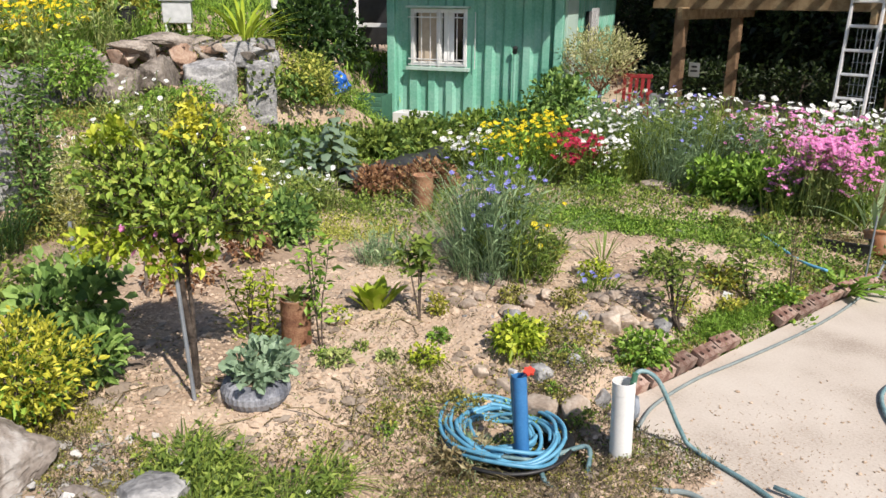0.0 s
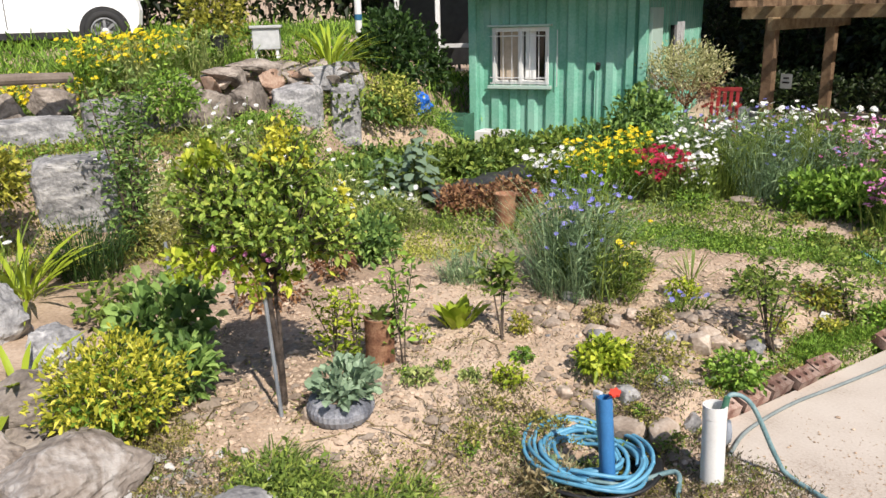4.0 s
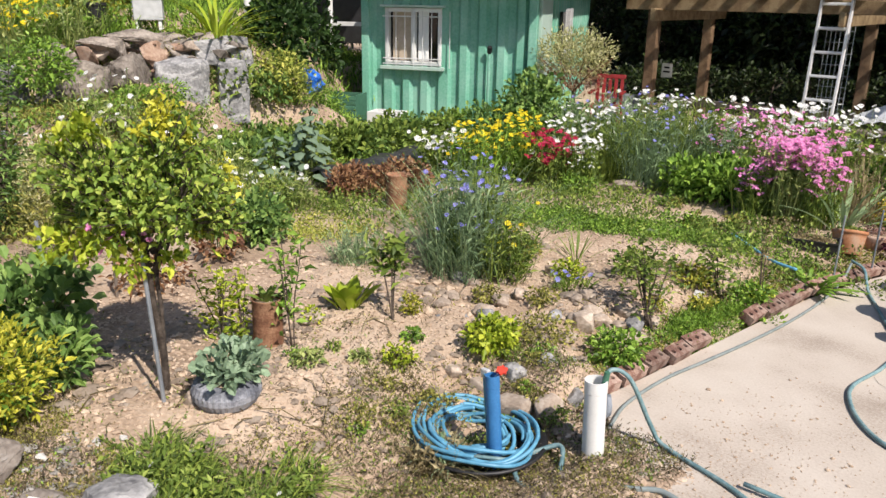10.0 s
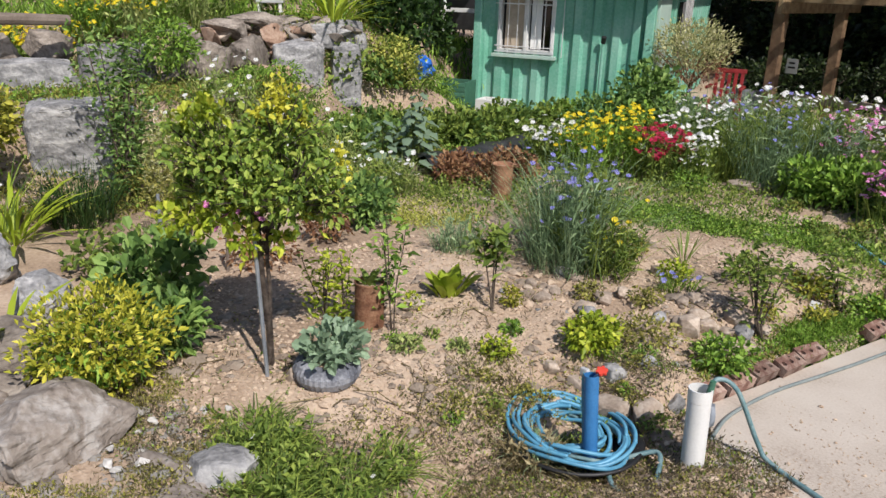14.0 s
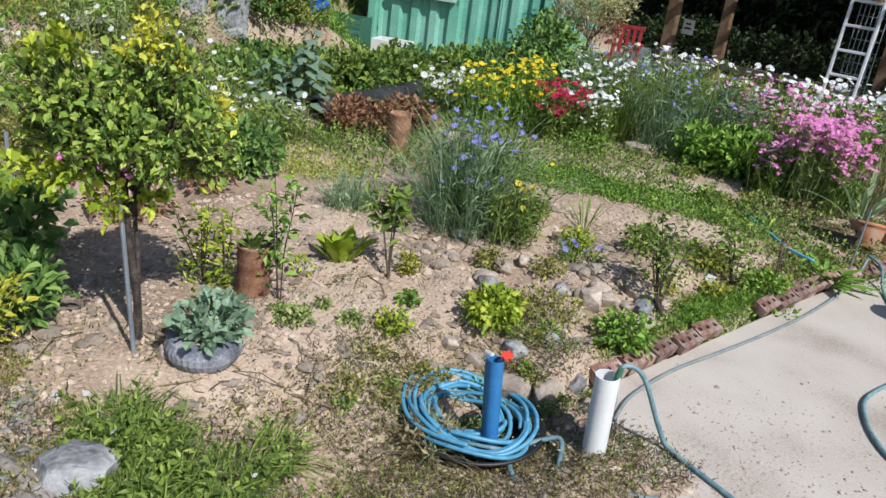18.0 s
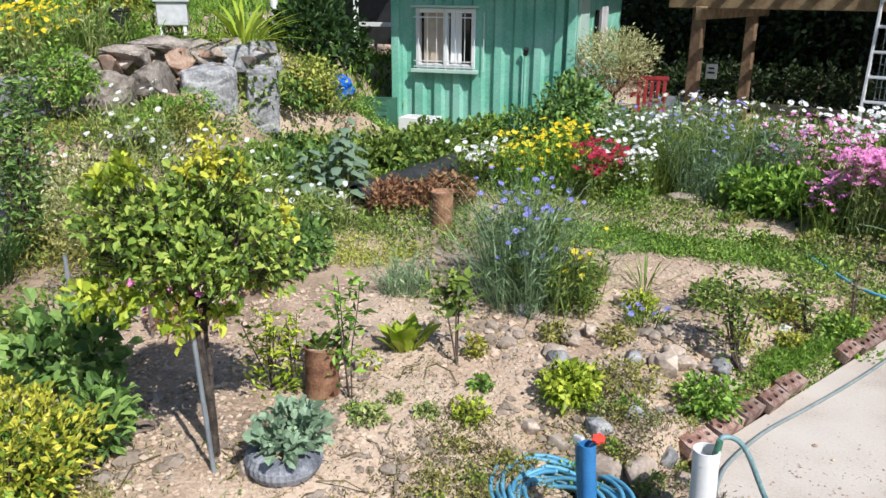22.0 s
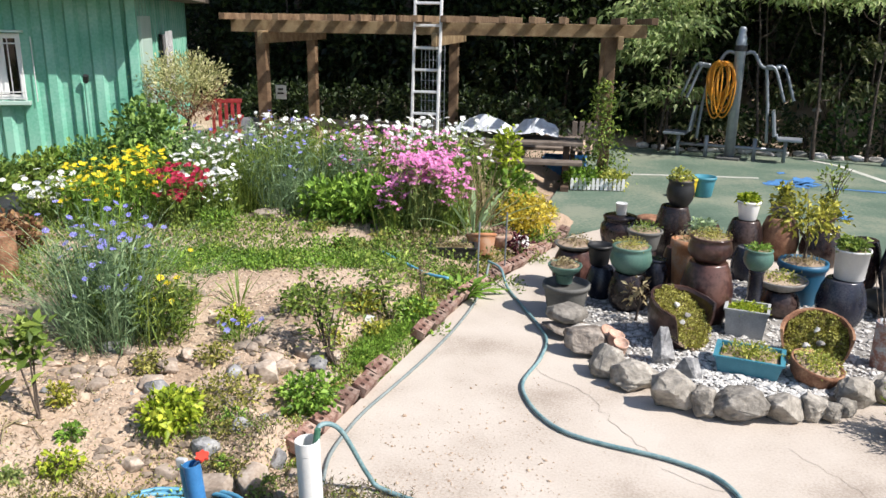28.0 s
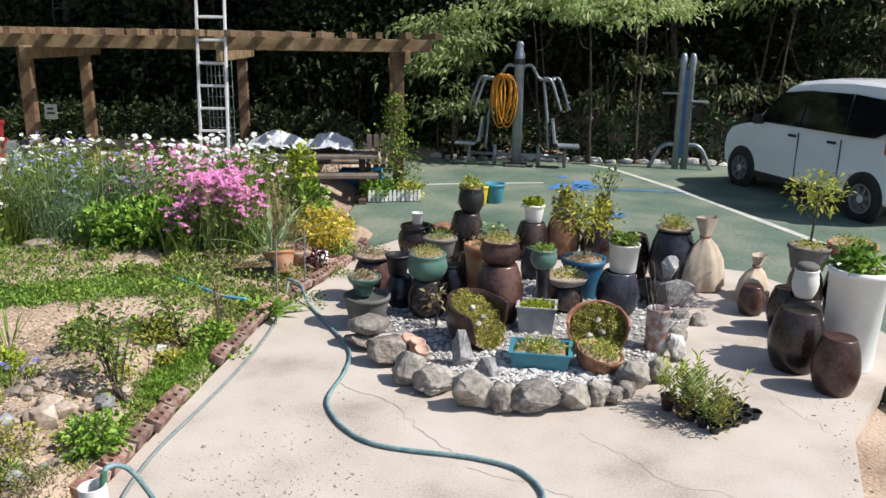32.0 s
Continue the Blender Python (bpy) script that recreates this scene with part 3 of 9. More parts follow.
def stems(n, radius, height, seed, lean=0.25, vary=0.3, r=0.003):
    """Thin three-sided stalks, and where their tips are."""
    rng = np.random.default_rng(seed)
    a, q = rng.uniform(0, 2 * np.pi, n), radius * np.sqrt(rng.uniform(0, 1, n))
    base = np.stack([q * np.cos(a), q * np.sin(a), np.zeros(n)], 1)
    tip = base * (1 + lean) + rng.normal(size=(n, 3)) * lean * height * 0.3
    tip[:, 2] = height * (1 + vary * rng.uniform(-1, 0.6, n))
    vs = []
    for k in range(3):
        o = np.array([math.cos(k * 2.094), math.sin(k * 2.094), 0]) * r
        vs += [base + o, tip + o * 0.6]
    v = np.stack(vs, 1).reshape(-1, 3)
    k = np.arange(n)[:, None] * 6
    f = np.concatenate([k + np.array([[2 * i, (2 * i + 2) % 6, (2 * i + 3) % 6, 2 * i + 1]]) for i in range(3)], 0)
    return (v, f), base, tip


def daisies(centres, r, seed, petals=9, cup=0.15, tilt=0.4, layers=1):
    """Rosettes of petals, one at each centre."""
    rng = np.random.default_rng(seed)
    vs, fs, k = [], [], 0
    for c in np.asarray(centres):
        nrm = Vector((rng.normal() * tilt + 0.25, rng.normal() * tilt - 0.35, 1)).normalized()
        s = nrm.orthogonal().normalized()
        t = nrm.cross(s)
        rr = r * rng.uniform(0.75, 1.2)
        for q in range(layers):
            for j in range(petals):
                a0, a1 = 2 * math.pi * (j - 0.42 + q * 0.5) / petals, 2 * math.pi * (j + 0.42 + q * 0.5) / petals
                am = 2 * math.pi * (j + q * 0.5) / petals
                R = rr * (1 - 0.3 * q)
                cc = Vector(c) + nrm * rr * 0.12 * q
                p0 = cc
                p1 = cc + (s * math.cos(a0) + t * math.sin(a0)) * R * 0.85 + nrm * R * cup
                p2 = cc + (s * math.cos(am) + t * math.sin(am)) * R + nrm * R * cup * 0.6
                p3 = cc + (s * math.cos(a1) + t * math.sin(a1)) * R * 0.85 + nrm * R * cup
                vs += [tuple(p0), tuple(p1), tuple(p2), tuple(p3)]
                fs.append((k, k + 1, k + 2, k + 3))
                k += 4
    return vs, fs


def place(geo, x, y, z):
    return np.asarray(geo[0]) + np.array([x, y, z]), geo[1]


# ---- the lie of the land ----
def step(a, b, x):
    t = min(1.0, max(0.0, (x - a) / (b - a)))
    return t * t * (3 - 2 * t)


def edge_x(y):
    """The brick edging's line: garden to its left, pavement to its right."""
    return -1.86 + 0.32 * step(5.4, 7.9, y)


def ground_z(x, y):
    n1 = noise.noise(Vector((x * 0.9, y * 0.9, 0.3)))
    n2 = noise.noise(Vector((x * 3.1, y * 3.1, 1.7)))
    z = 0.19 + 0.05 * n1 + 0.025 * n2
    z += 0.02 * noise.noise(Vector((x * 9, y * 9, 4.2)))
    # the yard, below the edging
    z += (0.052 + 0.014 * n2 - z) * step(edge_x(y) - 0.65, edge_x(y) - 0.15, x) * step(2.9, 3.4, y) * (1 - step(7.6, 8.2, y))
    z += (-0.12 - z) * step(edge_x(y) - 0.09, edge_x(y) - 0.01, x) * step(2.6, 3.2, y)
    # bank down to the pipes and the hose
    low = step(-2.75, -1.95, x) * (1 - step(2.55, 3.05, y)) * step(0.9, 1.6, y)
    low = max(low, step(-1.9, -1.3, x) * (1 - step(2.75, 3.2, y)))
    z += (-0.09 + 0.03 * n2 - z) * low
    # earth washed over the pavement's rim
    rim = step(-1.75, -1.35, x) * (1 - step(-1.0, -0.6, x - 0.35 * (2.4 - y) + 0.3 * n2)) * (1 - step(2.9, 3.2, y))
    z += (0.004 + 0.02 * n2 + 0.012 * n1 - z) * rim
    # raised bed with boulders by the viewer
    z += 0.04 * (1 - step(0.35, 0.9, y + 0.25 * n1)) * (1 - step(-2.0, -1.5, x))
    # rocky terraces
    u, w = -0.94 * x + 0.34 * y, 0.34 * x + 0.94 * y
    w1 = -0.9 + 0.75 * max(0.0, u - 7.0)
    z += 0.72 * step(6.75, 7.35, u + 0.2 * n1) * (1 - step(w1, w1 + 1.0, w))
    z += (0.55 * step(9.25, 9.6, u) + 0.35 * step(9.9, 12, u)) * (1 - step(2.2, 3.2, w))
    # worn ground level with the court
    z += (-0.05 - z) * step(-2.75, -2.2, x) * step(8.2, 8.8, y) * (1 - step(14.5, 15.3, y))
    # wooded slope behind
    z += 3.0 * step(15.5, 24, y) + 5.0 * step(22, 45, y) * step(-60, -5, -abs(x))
    return z


xs = np.concatenate([np.array([-600, -250, -120, -70, -45, -32, -24, -19, -16, -14]), np.arange(-12.5, -4.2, 0.14), np.arange(-4.2, -0.2, 0.055), np.arange(-0.2, 7, 0.4), np.array([8, 10, 13, 18, 26, 40, 70, 120, 250, 600])])
ys = np.concatenate([np.array([-600, -250, -120, -60, -30, -15, -8, -4, -2, -1.2]), np.arange(-0.8, 5.2, 0.055), np.arange(5.2, 10, 0.12), np.arange(10, 16, 0.5), np.array([17, 19, 22, 26, 32, 45, 70, 120, 250, 600])])
gv = [(x, y, ground_z(x, y)) for y in ys for x in xs]
nx = len(xs)
gf = [(j * nx + i, j * nx + i + 1, (j + 1) * nx + i + 1, (j + 1) * nx + i) for j in range(len(ys) - 1) for i in range(nx - 1)]
ground = tagged(mesh_ob("ground", gv, gf, M_soil, True), "sandy brown garden soil with a bank and terraces", "ground", kind="structure")


def slab(name, outline, top, thick, mat, label, category):
    n = len(outline)
    v = [(x, y, top) for x, y in outline] + [(x, y, top - thick) for x, y in outline]
    f = [tuple(range(n)), tuple(range(2 * n - 1, n - 1, -1))] + [(i, i + n, (i + 1) % n + n, (i + 1) % n) for i in range(n)]
    return tagged(mesh_ob(name, v, f, mat), label, category, kind="structure")


left_edge = [(edge_x(y) + 0.02, y) for y in np.arange(3.15, 7.8, 0.4)]
pavement = slab("pavement", [(-1.6, 2.95), (-1.3, 2.5), (-1.0, 2.0), (-0.8, 1.2), (-0.6, -0.8), (1.7, -0.8), (1.75, 3.4), (2.05, 4.4), (2.5, 5.1), (3.0, 5.6), (2.75, 6.9), (2.3, 7.65), (0.5, 8.35), (-1.25, 8.35), (-1.5, 7.9)] + left_edge[::-1], 0.0, 0.1, M_concrete, "pale sandy concrete yard with fine cracks", "pavement")
court = slab("court", [(-1.55, 8.0), (-1.25, 8.355), (0.5, 8.355), (2.303, 7.655), (2.755, 6.905), (3.005, 5.605), (2.505, 5.105), (2.7, 4.0), (14, 3.5), (14, 14.9), (-2.3, 14.6), (-2.35, 12.2), (-2.1, 9.6), (-1.8, 8.7)], -0.012, 0.1, M_court, "worn green sports court surface", "court")


def strip(name, pts, w, z, mat, label, category):
    v, f = [], []
    p = [Vector((*q, 0)) for q in pts]
    for i, a in enumerate(p):
        d = (p[min(i + 1, len(p) - 1)] - p[max(i - 1, 0)]).normalized()
        s = Vector((-d.y, d.x, 0)) * w / 2
        v += [tuple(a + s + Vector((0, 0, z))), tuple(a - s + Vector((0, 0, z)))]
    f = [(2 * i, 2 * i + 1, 2 * i + 3, 2 * i + 2) for i in range(len(p) - 1)]
    return tagged(mesh_ob(name, v, f, mat), label, category, kind="structure")


strip("court_line", [(1.1, 14.4), (1.53, 14.0), (2.36, 12.1), (3.23, 9.54), (3.69, 8.15), (4.3, 6.2)], 0.11, -0.008, M_line, "worn white line painted on the court", "line")
strip("court_line", [(-1.45, 11.8), (-0.6, 12.05), (0.35, 12.3)], 0.09, -0.008, M_line, "worn white line painted on the court", "line")


# ---- green container ----
def container():
    c = thing("shipping_container", "green corrugated steel container hut with barred window", "container", -7.38, 8.43, 0.12, rz=32)
    W, D, H = 2.53, 6.0, 2.28

    def wave(length, period=0.28, depth=0.058):
        pts, x = [], 0.0
        while x < length - 0.001:
            for dx, dy in ((0, 0), (0.36, 0), (0.5, 1), (0.86, 1)):
                if x + dx * period < length:
                    pts.append((x + dx * period, dy * depth))
            x += period
        pts.append((length, 0))
        return pts

    def sheet(pts, z0, z1):
        v = [(a, b, z) for z in (z0, z1) for a, b in pts]
        n = len(pts)
        return v, [(i, i + 1, n + i + 1, n + i) for i in range(n - 1)]

    wx0, wx1, wz0, wz1 = -W + 0.30, -W + 1.18, 0.97, 1.79
    # front sheet in four pieces round the window opening
    fr = []
    for a, b, z0, z1 in ((-W, wx0, 0, H), (wx1, 0, 0, H), (wx0, wx1, 0, wz0), (wx0, wx1, wz1, H)):
        pts = [(p[0] + a, p[1]) for p in wave(b - a)]
        fr.append(sheet(pts, z0, z1))
    part("front_wall", join(*fr), M_green_paint, c)
    sd = sheet([(p[0], p[1]) for p in wave(D)], 0, H)
    part("side_wall", moved(sd, 0, 0, 0, 0, 0, 90), M_green_paint, c)
    part("side_wall", moved(sheet(wave(D), 0, H), -W, D, 0, 0, 0, -90), M_green_paint, c)
    part("back_wall", moved(sheet(wave(W), 0, H), 0, D, 0, 0, 0, 180), M_green_paint, c)
    part("floor_frame", box(W, D, 0.14, 0.01, -W / 2, D / 2, 0.0), M_green_paint, c)
    for x in (-W, 0):
        part("corner_post", box(0.12, 0.12, H, 0.012, x, 0.0, 0), M_green_paint, c)
    part("roof", box(W + 0.9, D + 0.9, 0.07, 0.01, -W / 2, D / 2 - 0.12, H), M_wood_grey, c, "rusty brown overhanging roof")
    w = part("window", box(wx1 - wx0, 0.02, wz1 - wz0, 0, (wx0 + wx1) / 2, 0.10, wz0), M_car_glass, c, "white sliding window behind a metal grille")
    cx, cz = (wx0 + wx1) / 2, (wz0 + wz1) / 2
    for x, s in ((wx0 + 0.03, 0.06), (wx1 - 0.03, 0.06), (cx, 0.07)):
        part("window_frame", box(s, 0.09, wz1 - wz0, 0.006, x, 0.04, wz0), M_white_plastic, w)
    for z in (wz0, wz1 - 0.06):
        part("window_frame", box(wx1 - wx0, 0.088, 0.06, 0.006, cx, 0.04, z), M_white_plastic, w)
    part("curtain", box(0.3, 0.02, 0.74, 0.005, wx0 + 0.25, 0.07, wz0 + 0.07), M_canvas, w)
    part("curtain", box(0.16, 0.02, 0.74, 0.005, cx + 0.14, 0.07, wz0 + 0.07), M_white_plastic, w)
    for i in range(8):
        part("grille_bar", tube([(wx0 + 0.05 + i * 0.138, -0.05, wz0 - 0.02), (wx0 + 0.05 + i * 0.138, -0.05, wz1 - 0.04)], 0.007, 6), M_alu, w)
    for z in (wz0 + 0.02, wz0 + 0.1, wz1 - 0.12):
        part("grille_rail", tube([(wx0 - 0.02, -0.05, z), (wx1 + 0.02, -0.05, z)], 0.009, 6), M_alu, w)
    part("window_sill", box(wx1 - wx0 + 0.1, 0.14, 0.05, 0.006, cx, -0.02, wz0 - 0.06), M_pale_green, w)
    part("window_hood", box(wx1 - wx0 + 0.1, 0.14, 0.03, 0.006, cx, -0.02, wz1 + 0.01), M_pale_green, w)
    part("drain_pipe", tube([(-0.62, -0.05, 0.02), (-0.62, -0.05, 1.2)], 0.022, 8), M_green_paint, c)
    part("vent_cowl", tube([(-0.62, -0.05, 1.2), (-0.6, -0.09, 1.28)], 0.035, 8), M_black, c)
    d = part("door", box(0.05, 0.85, 1.9, 0.01, 0.03, 0.75, 0.12), M_pale_green, c, "pale green sheet metal door")
    part("door_handle", box(0.03, 0.12, 0.03, 0.005, 0.08, 1.08, 1.0), M_alu, d)
    g = part("side_window", box(0.06, 0.8, 0.8, 0.01, 0.03, 2.6, 0.95), M_car_glass, c)
    for i in range(6):
        part("grille_bar", tube([(0.1, 2.25 + i * 0.14, 0.9), (0.1, 2.25 + i * 0.14, 1.8)], 0.01, 6), M_alu, g)


container()


# ---- pergola ----
def pergola():
    p = thing("pergola", "weathered brown timber pergola with close rafters", "pergola", -6.45, 9.95, 0.06, rz=11.5)
    L, D = 4.85, 2.2
    for x, y in ((0, 0), (L, 0), (0, D), (L * 0.5, D), (L, D)):
        part("post", box(0.15, 0.15, 1.98, 0.012, x, y, 0), M_wood, p)
    for y in (-0.09, D + 0.09):
        part("beam", box(L + 0.85, 0.055, 0.165, 0.008, L / 2 + 0.02, y, 1.885), M_wood_pale if y < 0 else M_wood, p)
    for x in (0, L * 0.5, L):
        part("cross_beam", box(0.07, D + 0.7, 0.17, 0.008, x + 0.11, D / 2, 1.74), M_wood_pale, p)
    n = 16
    for i in range(n):
        part("rafter", box(0.085, D + 1.0, 0.085, 0.006, -0.36 + i * (L + 0.86) / (n - 1), D / 2, 2.052), M_wood, p)


pergola()


# ---- ladder ----
def ladder():
    l = thing("ladder", "tall aluminium extension ladder leaning on the pergola", "ladder", -4.0, 10.02, 0.1, rz=8)
    for x in (-0.18, 0.18):
        part("rail", moved(box(0.03, 0.065, 3.6, 0.006, x, 0, 0), rx=-6), M_alu, l)
    for i in range(12):
        part("rung", moved(box(0.34, 0.05, 0.035, 0.008, 0, 0, 0.22 + i * 0.29), rx=-6), M_alu, l)


ladder()


# ---- wooded backdrop ----
def trunk_geo(h, r, seed, limbs=5, reach=1.2, lean=0.1, start=0.45):
    rng = random.Random(seed)
    pts = [Vector((lean * h * (k / 6) ** 1.3 + rng.uniform(-0.04, 0.04) * h * 0.3, rng.uniform(-0.04, 0.04) * h * 0.3, h * k / 6)) for k in range(7)]
    pts[0] = Vector((0, 0, -0.1))
    geos = [tube(spline(pts, 3), r, 8, r * 0.3)]
    for i in range(limbs):
        t = start + (1 - start) * i / limbs
        b = pts[int(t * 6)]
        a = rng.uniform(0, 6.28)
        e = b + Vector((math.cos(a) * reach, math.sin(a) * reach, h * rng.uniform(0.15, 0.4)))
        m = (b + e) / 2 + Vector((0, 0, -0.08 * h))
        geos.append(tube(spline([b, m, e], 4), r * 0.45, 6, r * 0.12))
    return join(*geos)


def undergrowth_label(h):
    return "low undergrowth at the wood edge, leaves coloured for shade" if h < 1.3 else "tall dense broadleaf tree at the shaded wood edge"


def forest_tree(x, y, h, rx, seed, leaf=0.16, n=5200, mat=None, low=0.25, loose=0):
    z = ground_z(x, y)
    t = thing("tree" if h > 1.3 else "undergrowth_shrub", undergrowth_label(h), "tree" if h > 1.3 else "shrub", x, y, z, group="trees of the wood edge", rz=seed * 50)
    part("trunk", trunk_geo(h * 0.8, 0.10 if h > 5 else 0.03, seed, 6 if h > 5 else 2, rx * 0.5), M_bark_dark, t)
    rz = h * (1 - low) / 2
    if loose:
        a = sprays(loose, 75, rx, rx, rz, leaf, seed)
        a = (a[0] + np.array([0, 0, h * low + rz]), a[1])
    else:
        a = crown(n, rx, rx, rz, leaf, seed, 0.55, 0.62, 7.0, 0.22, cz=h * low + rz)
    tagged(part("crown", a, mat or G_forest_shade, t), kind="stuff")


rngf = random.Random(5)
k = 0
for row, (y0, h, n) in enumerate(((17.3, 5.6, 13), (19.6, 7.8, 13), (22.4, 10.5, 12))):
    for i in range(n):
        x = -16 + i * (27.0 / n) + rngf.uniform(-0.6, 0.6) + row * 0.7
        yy = y0 + rngf.uniform(-0.5, 0.6) + 0.10 * max(0, x) - 0.066 * min(0, x + 4)
        k += 1
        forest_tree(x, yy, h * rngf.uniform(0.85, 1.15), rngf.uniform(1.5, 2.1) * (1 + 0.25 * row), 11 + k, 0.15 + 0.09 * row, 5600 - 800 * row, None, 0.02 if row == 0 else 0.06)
# trees that lean out over the court's edge, leaves coloured as sunlit and as shaded
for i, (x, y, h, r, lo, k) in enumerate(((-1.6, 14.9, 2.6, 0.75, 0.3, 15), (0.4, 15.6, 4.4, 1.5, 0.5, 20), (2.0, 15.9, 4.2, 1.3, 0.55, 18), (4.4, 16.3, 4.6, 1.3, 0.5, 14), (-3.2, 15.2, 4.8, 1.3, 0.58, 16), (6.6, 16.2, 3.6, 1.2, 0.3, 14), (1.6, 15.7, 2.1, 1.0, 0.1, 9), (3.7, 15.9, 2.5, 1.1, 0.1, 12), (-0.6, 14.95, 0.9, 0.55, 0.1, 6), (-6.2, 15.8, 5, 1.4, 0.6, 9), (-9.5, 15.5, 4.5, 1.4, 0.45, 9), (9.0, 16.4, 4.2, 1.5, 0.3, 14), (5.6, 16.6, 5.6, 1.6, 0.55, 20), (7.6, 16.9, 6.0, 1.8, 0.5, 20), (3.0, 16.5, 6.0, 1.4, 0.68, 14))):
    forest_tree(x, y, h, r, 90 + i, 0.15, 0, G_shade if lo < 0.2 or x > 5 else G_edge_lit, lo, k)
# leafy boughs that hang over the court, sunlight put into their pale leaves
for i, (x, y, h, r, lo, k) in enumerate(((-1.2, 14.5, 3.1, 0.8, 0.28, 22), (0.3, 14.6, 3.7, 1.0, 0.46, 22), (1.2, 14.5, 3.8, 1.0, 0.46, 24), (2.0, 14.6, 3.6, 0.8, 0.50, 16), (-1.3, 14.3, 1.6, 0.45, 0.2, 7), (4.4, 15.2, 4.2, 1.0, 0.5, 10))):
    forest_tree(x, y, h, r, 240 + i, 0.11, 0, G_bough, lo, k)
# undergrowth behind the pergola, shade put into its near-black leaves
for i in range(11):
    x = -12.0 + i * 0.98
    forest_tree(x, 15.4 + 0.25 * math.sin(i * 2.2) - 0.05 * x, 2.6 + 0.5 * math.sin(i * 1.7), 0.95, 140 + i, 0.16, 2000, G_forest_shade, 0.0)
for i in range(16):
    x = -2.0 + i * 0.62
    forest_tree(x, 15.15 + 0.1 * math.sin(i * 2.7) + 0.06 * max(0, x), 0.7 + 0.35 * abs(math.sin(i * 1.9)), 0.42, 170 + i, 0.10, 420, G_forest_shade if i % 3 else G_dark, 0.0)
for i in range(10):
    forest_tree(-15.2 + 0.4 * math.sin(i * 2.0) + 0.12 * i, -1.5 + i * 1.25, 3.6 + 0.6 * math.sin(i * 1.3), 1.0, 200 + i, 0.18, 1500, G_forest_shade, 0.0)
# low shrubs added over sunlit ground, their dark colour standing in for shade
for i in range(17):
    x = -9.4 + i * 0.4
    forest_tree(x, 12.9 + 0.3 * math.sin(i * 2.3) - 0.06 * x, 0.6 + 0.25 * abs(math.sin(i * 1.4)), 0.42, 260 + i, 0.10, 420, G_forest_shade, 0.0)
# unseen high crowns, added above the view to shade the wood behind the pergola
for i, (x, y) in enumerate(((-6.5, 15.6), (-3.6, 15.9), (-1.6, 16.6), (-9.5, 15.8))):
    forest_tree(x, y, 9.0, 2.3, 220 + i, 0.34, 3600, G_forest_shade, 0.52)


# ---- stones ----
def stone(x, y, sx, sy, sz, seed, z=None, mat=None, rz=0, label="grey weathered boulder with pale streaks", group="terrace boulders", sub=3, sink=0.05, name="boulder", tilt=0, boxy=3.6, split=None):
    zz = (ground_z(x, y) if z is None else z) - sink
    b = mesh_ob(name, *(angular(sx, sy, sz, seed, **split) if split else boulder(sx, sy, sz, seed, sub, 0.36, boxy)), M_crag_warm if mat is M_rock_warm else M_crag if mat in (None, M_rock) else mat, bool(split) and split["points"] > 19)
    b.matrix_basis = pose(x, y, zz, tilt, 0, rz)
    return tagged(b, label, "boulder" if name == "boulder" else "stone", group)


# upper wall
def block(x, y, w, h, z, seed, az, deep=0.6, mat=None, label="pale blue-grey split boulder of the terrace wall", points=14, worn=0.07, boxy=4.6):
    """A wall boulder whose face, w wide and h high, is centred over x, y."""
    k = deep * 0.4 / math.hypot(x, y)
    stone(x * (1 + k), y * (1 + k), w * 1.08, deep, h + 0.14, seed, z=z - 0.12, rz=az + (seed * 37) % 21 - 10, tilt=(seed * 13) % 9 - 4, mat=mat or M_slate, label=label, sink=0.0, split=dict(points=points, boxy=6.0 if mat is None or mat is M_slate else min(boxy, 3.9), worn=worn, sub=2, rough=0.055 if mat is None or mat is M_slate else 0.10))


# long wall: brown rocks, two split grey faces, rust rock at the foot
block(-8.34, 2.62, 0.50, 0.52, 0.86, 40, 72, 0.6, M_earth_rock, "brown-grey boulder of the terrace wall", 12, 0.08)
block(-8.36, 3.12, 0.56, 0.50, 0.92, 39, 70, 0.6, M_earth_rock, "brown-grey boulder of the terrace wall", 12, 0.08)
block(-8.14, 3.25, 0.50, 0.26, 0.84, 41, 70, 0.36, M_rust_rock, "rust-brown boulder at the foot of the wall", 14, 0.09, 3.0)
block(-8.36, 3.70, 0.56, 0.60, 0.76, 42, 66, 0.5)
block(-8.26, 4.26, 0.36, 0.74, 0.60, 43, 63, 0.45)
block(-8.52, 4.52, 0.30, 0.34, 1.08, 36, 63, 0.4)
block(-8.2, 2.22, 0.34, 0.34, 0.86, 34, 75, 0.4, M_earth_rock, "brown-grey boulder of the terrace wall", 12)
for i, (x, y, w, h, z, m) in enumerate(((-8.72, 2.5, 0.42, 0.12, 1.40, M_earth_rock), (-8.70, 2.95, 0.5, 0.13, 1.44, M_earth_rock), (-8.80, 3.35, 0.62, 0.09, 1.55, M_earth_rock), (-8.62, 3.5, 0.3, 0.16, 1.36, M_rust_rock), (-8.64, 3.85, 0.40, 0.16, 1.40, M_earth_rock), (-8.52, 4.12, 0.34, 0.17, 1.36, M_slate), (-8.88, 3.75, 0.5, 0.08, 1.52, M_earth_rock), (-8.6, 2.75, 0.2, 0.12, 1.36, M_rust_rock), (-8.66, 4.5, 0.3, 0.2, 1.36, M_slate), (-8.75, 4.2, 0.34, 0.12, 1.48, M_earth_rock))):
    block(x, y, w, h, z, 60 + i, 68, 0.34, m, "flat stone laid on top of the terrace wall", 12, 0.07, 4.5)
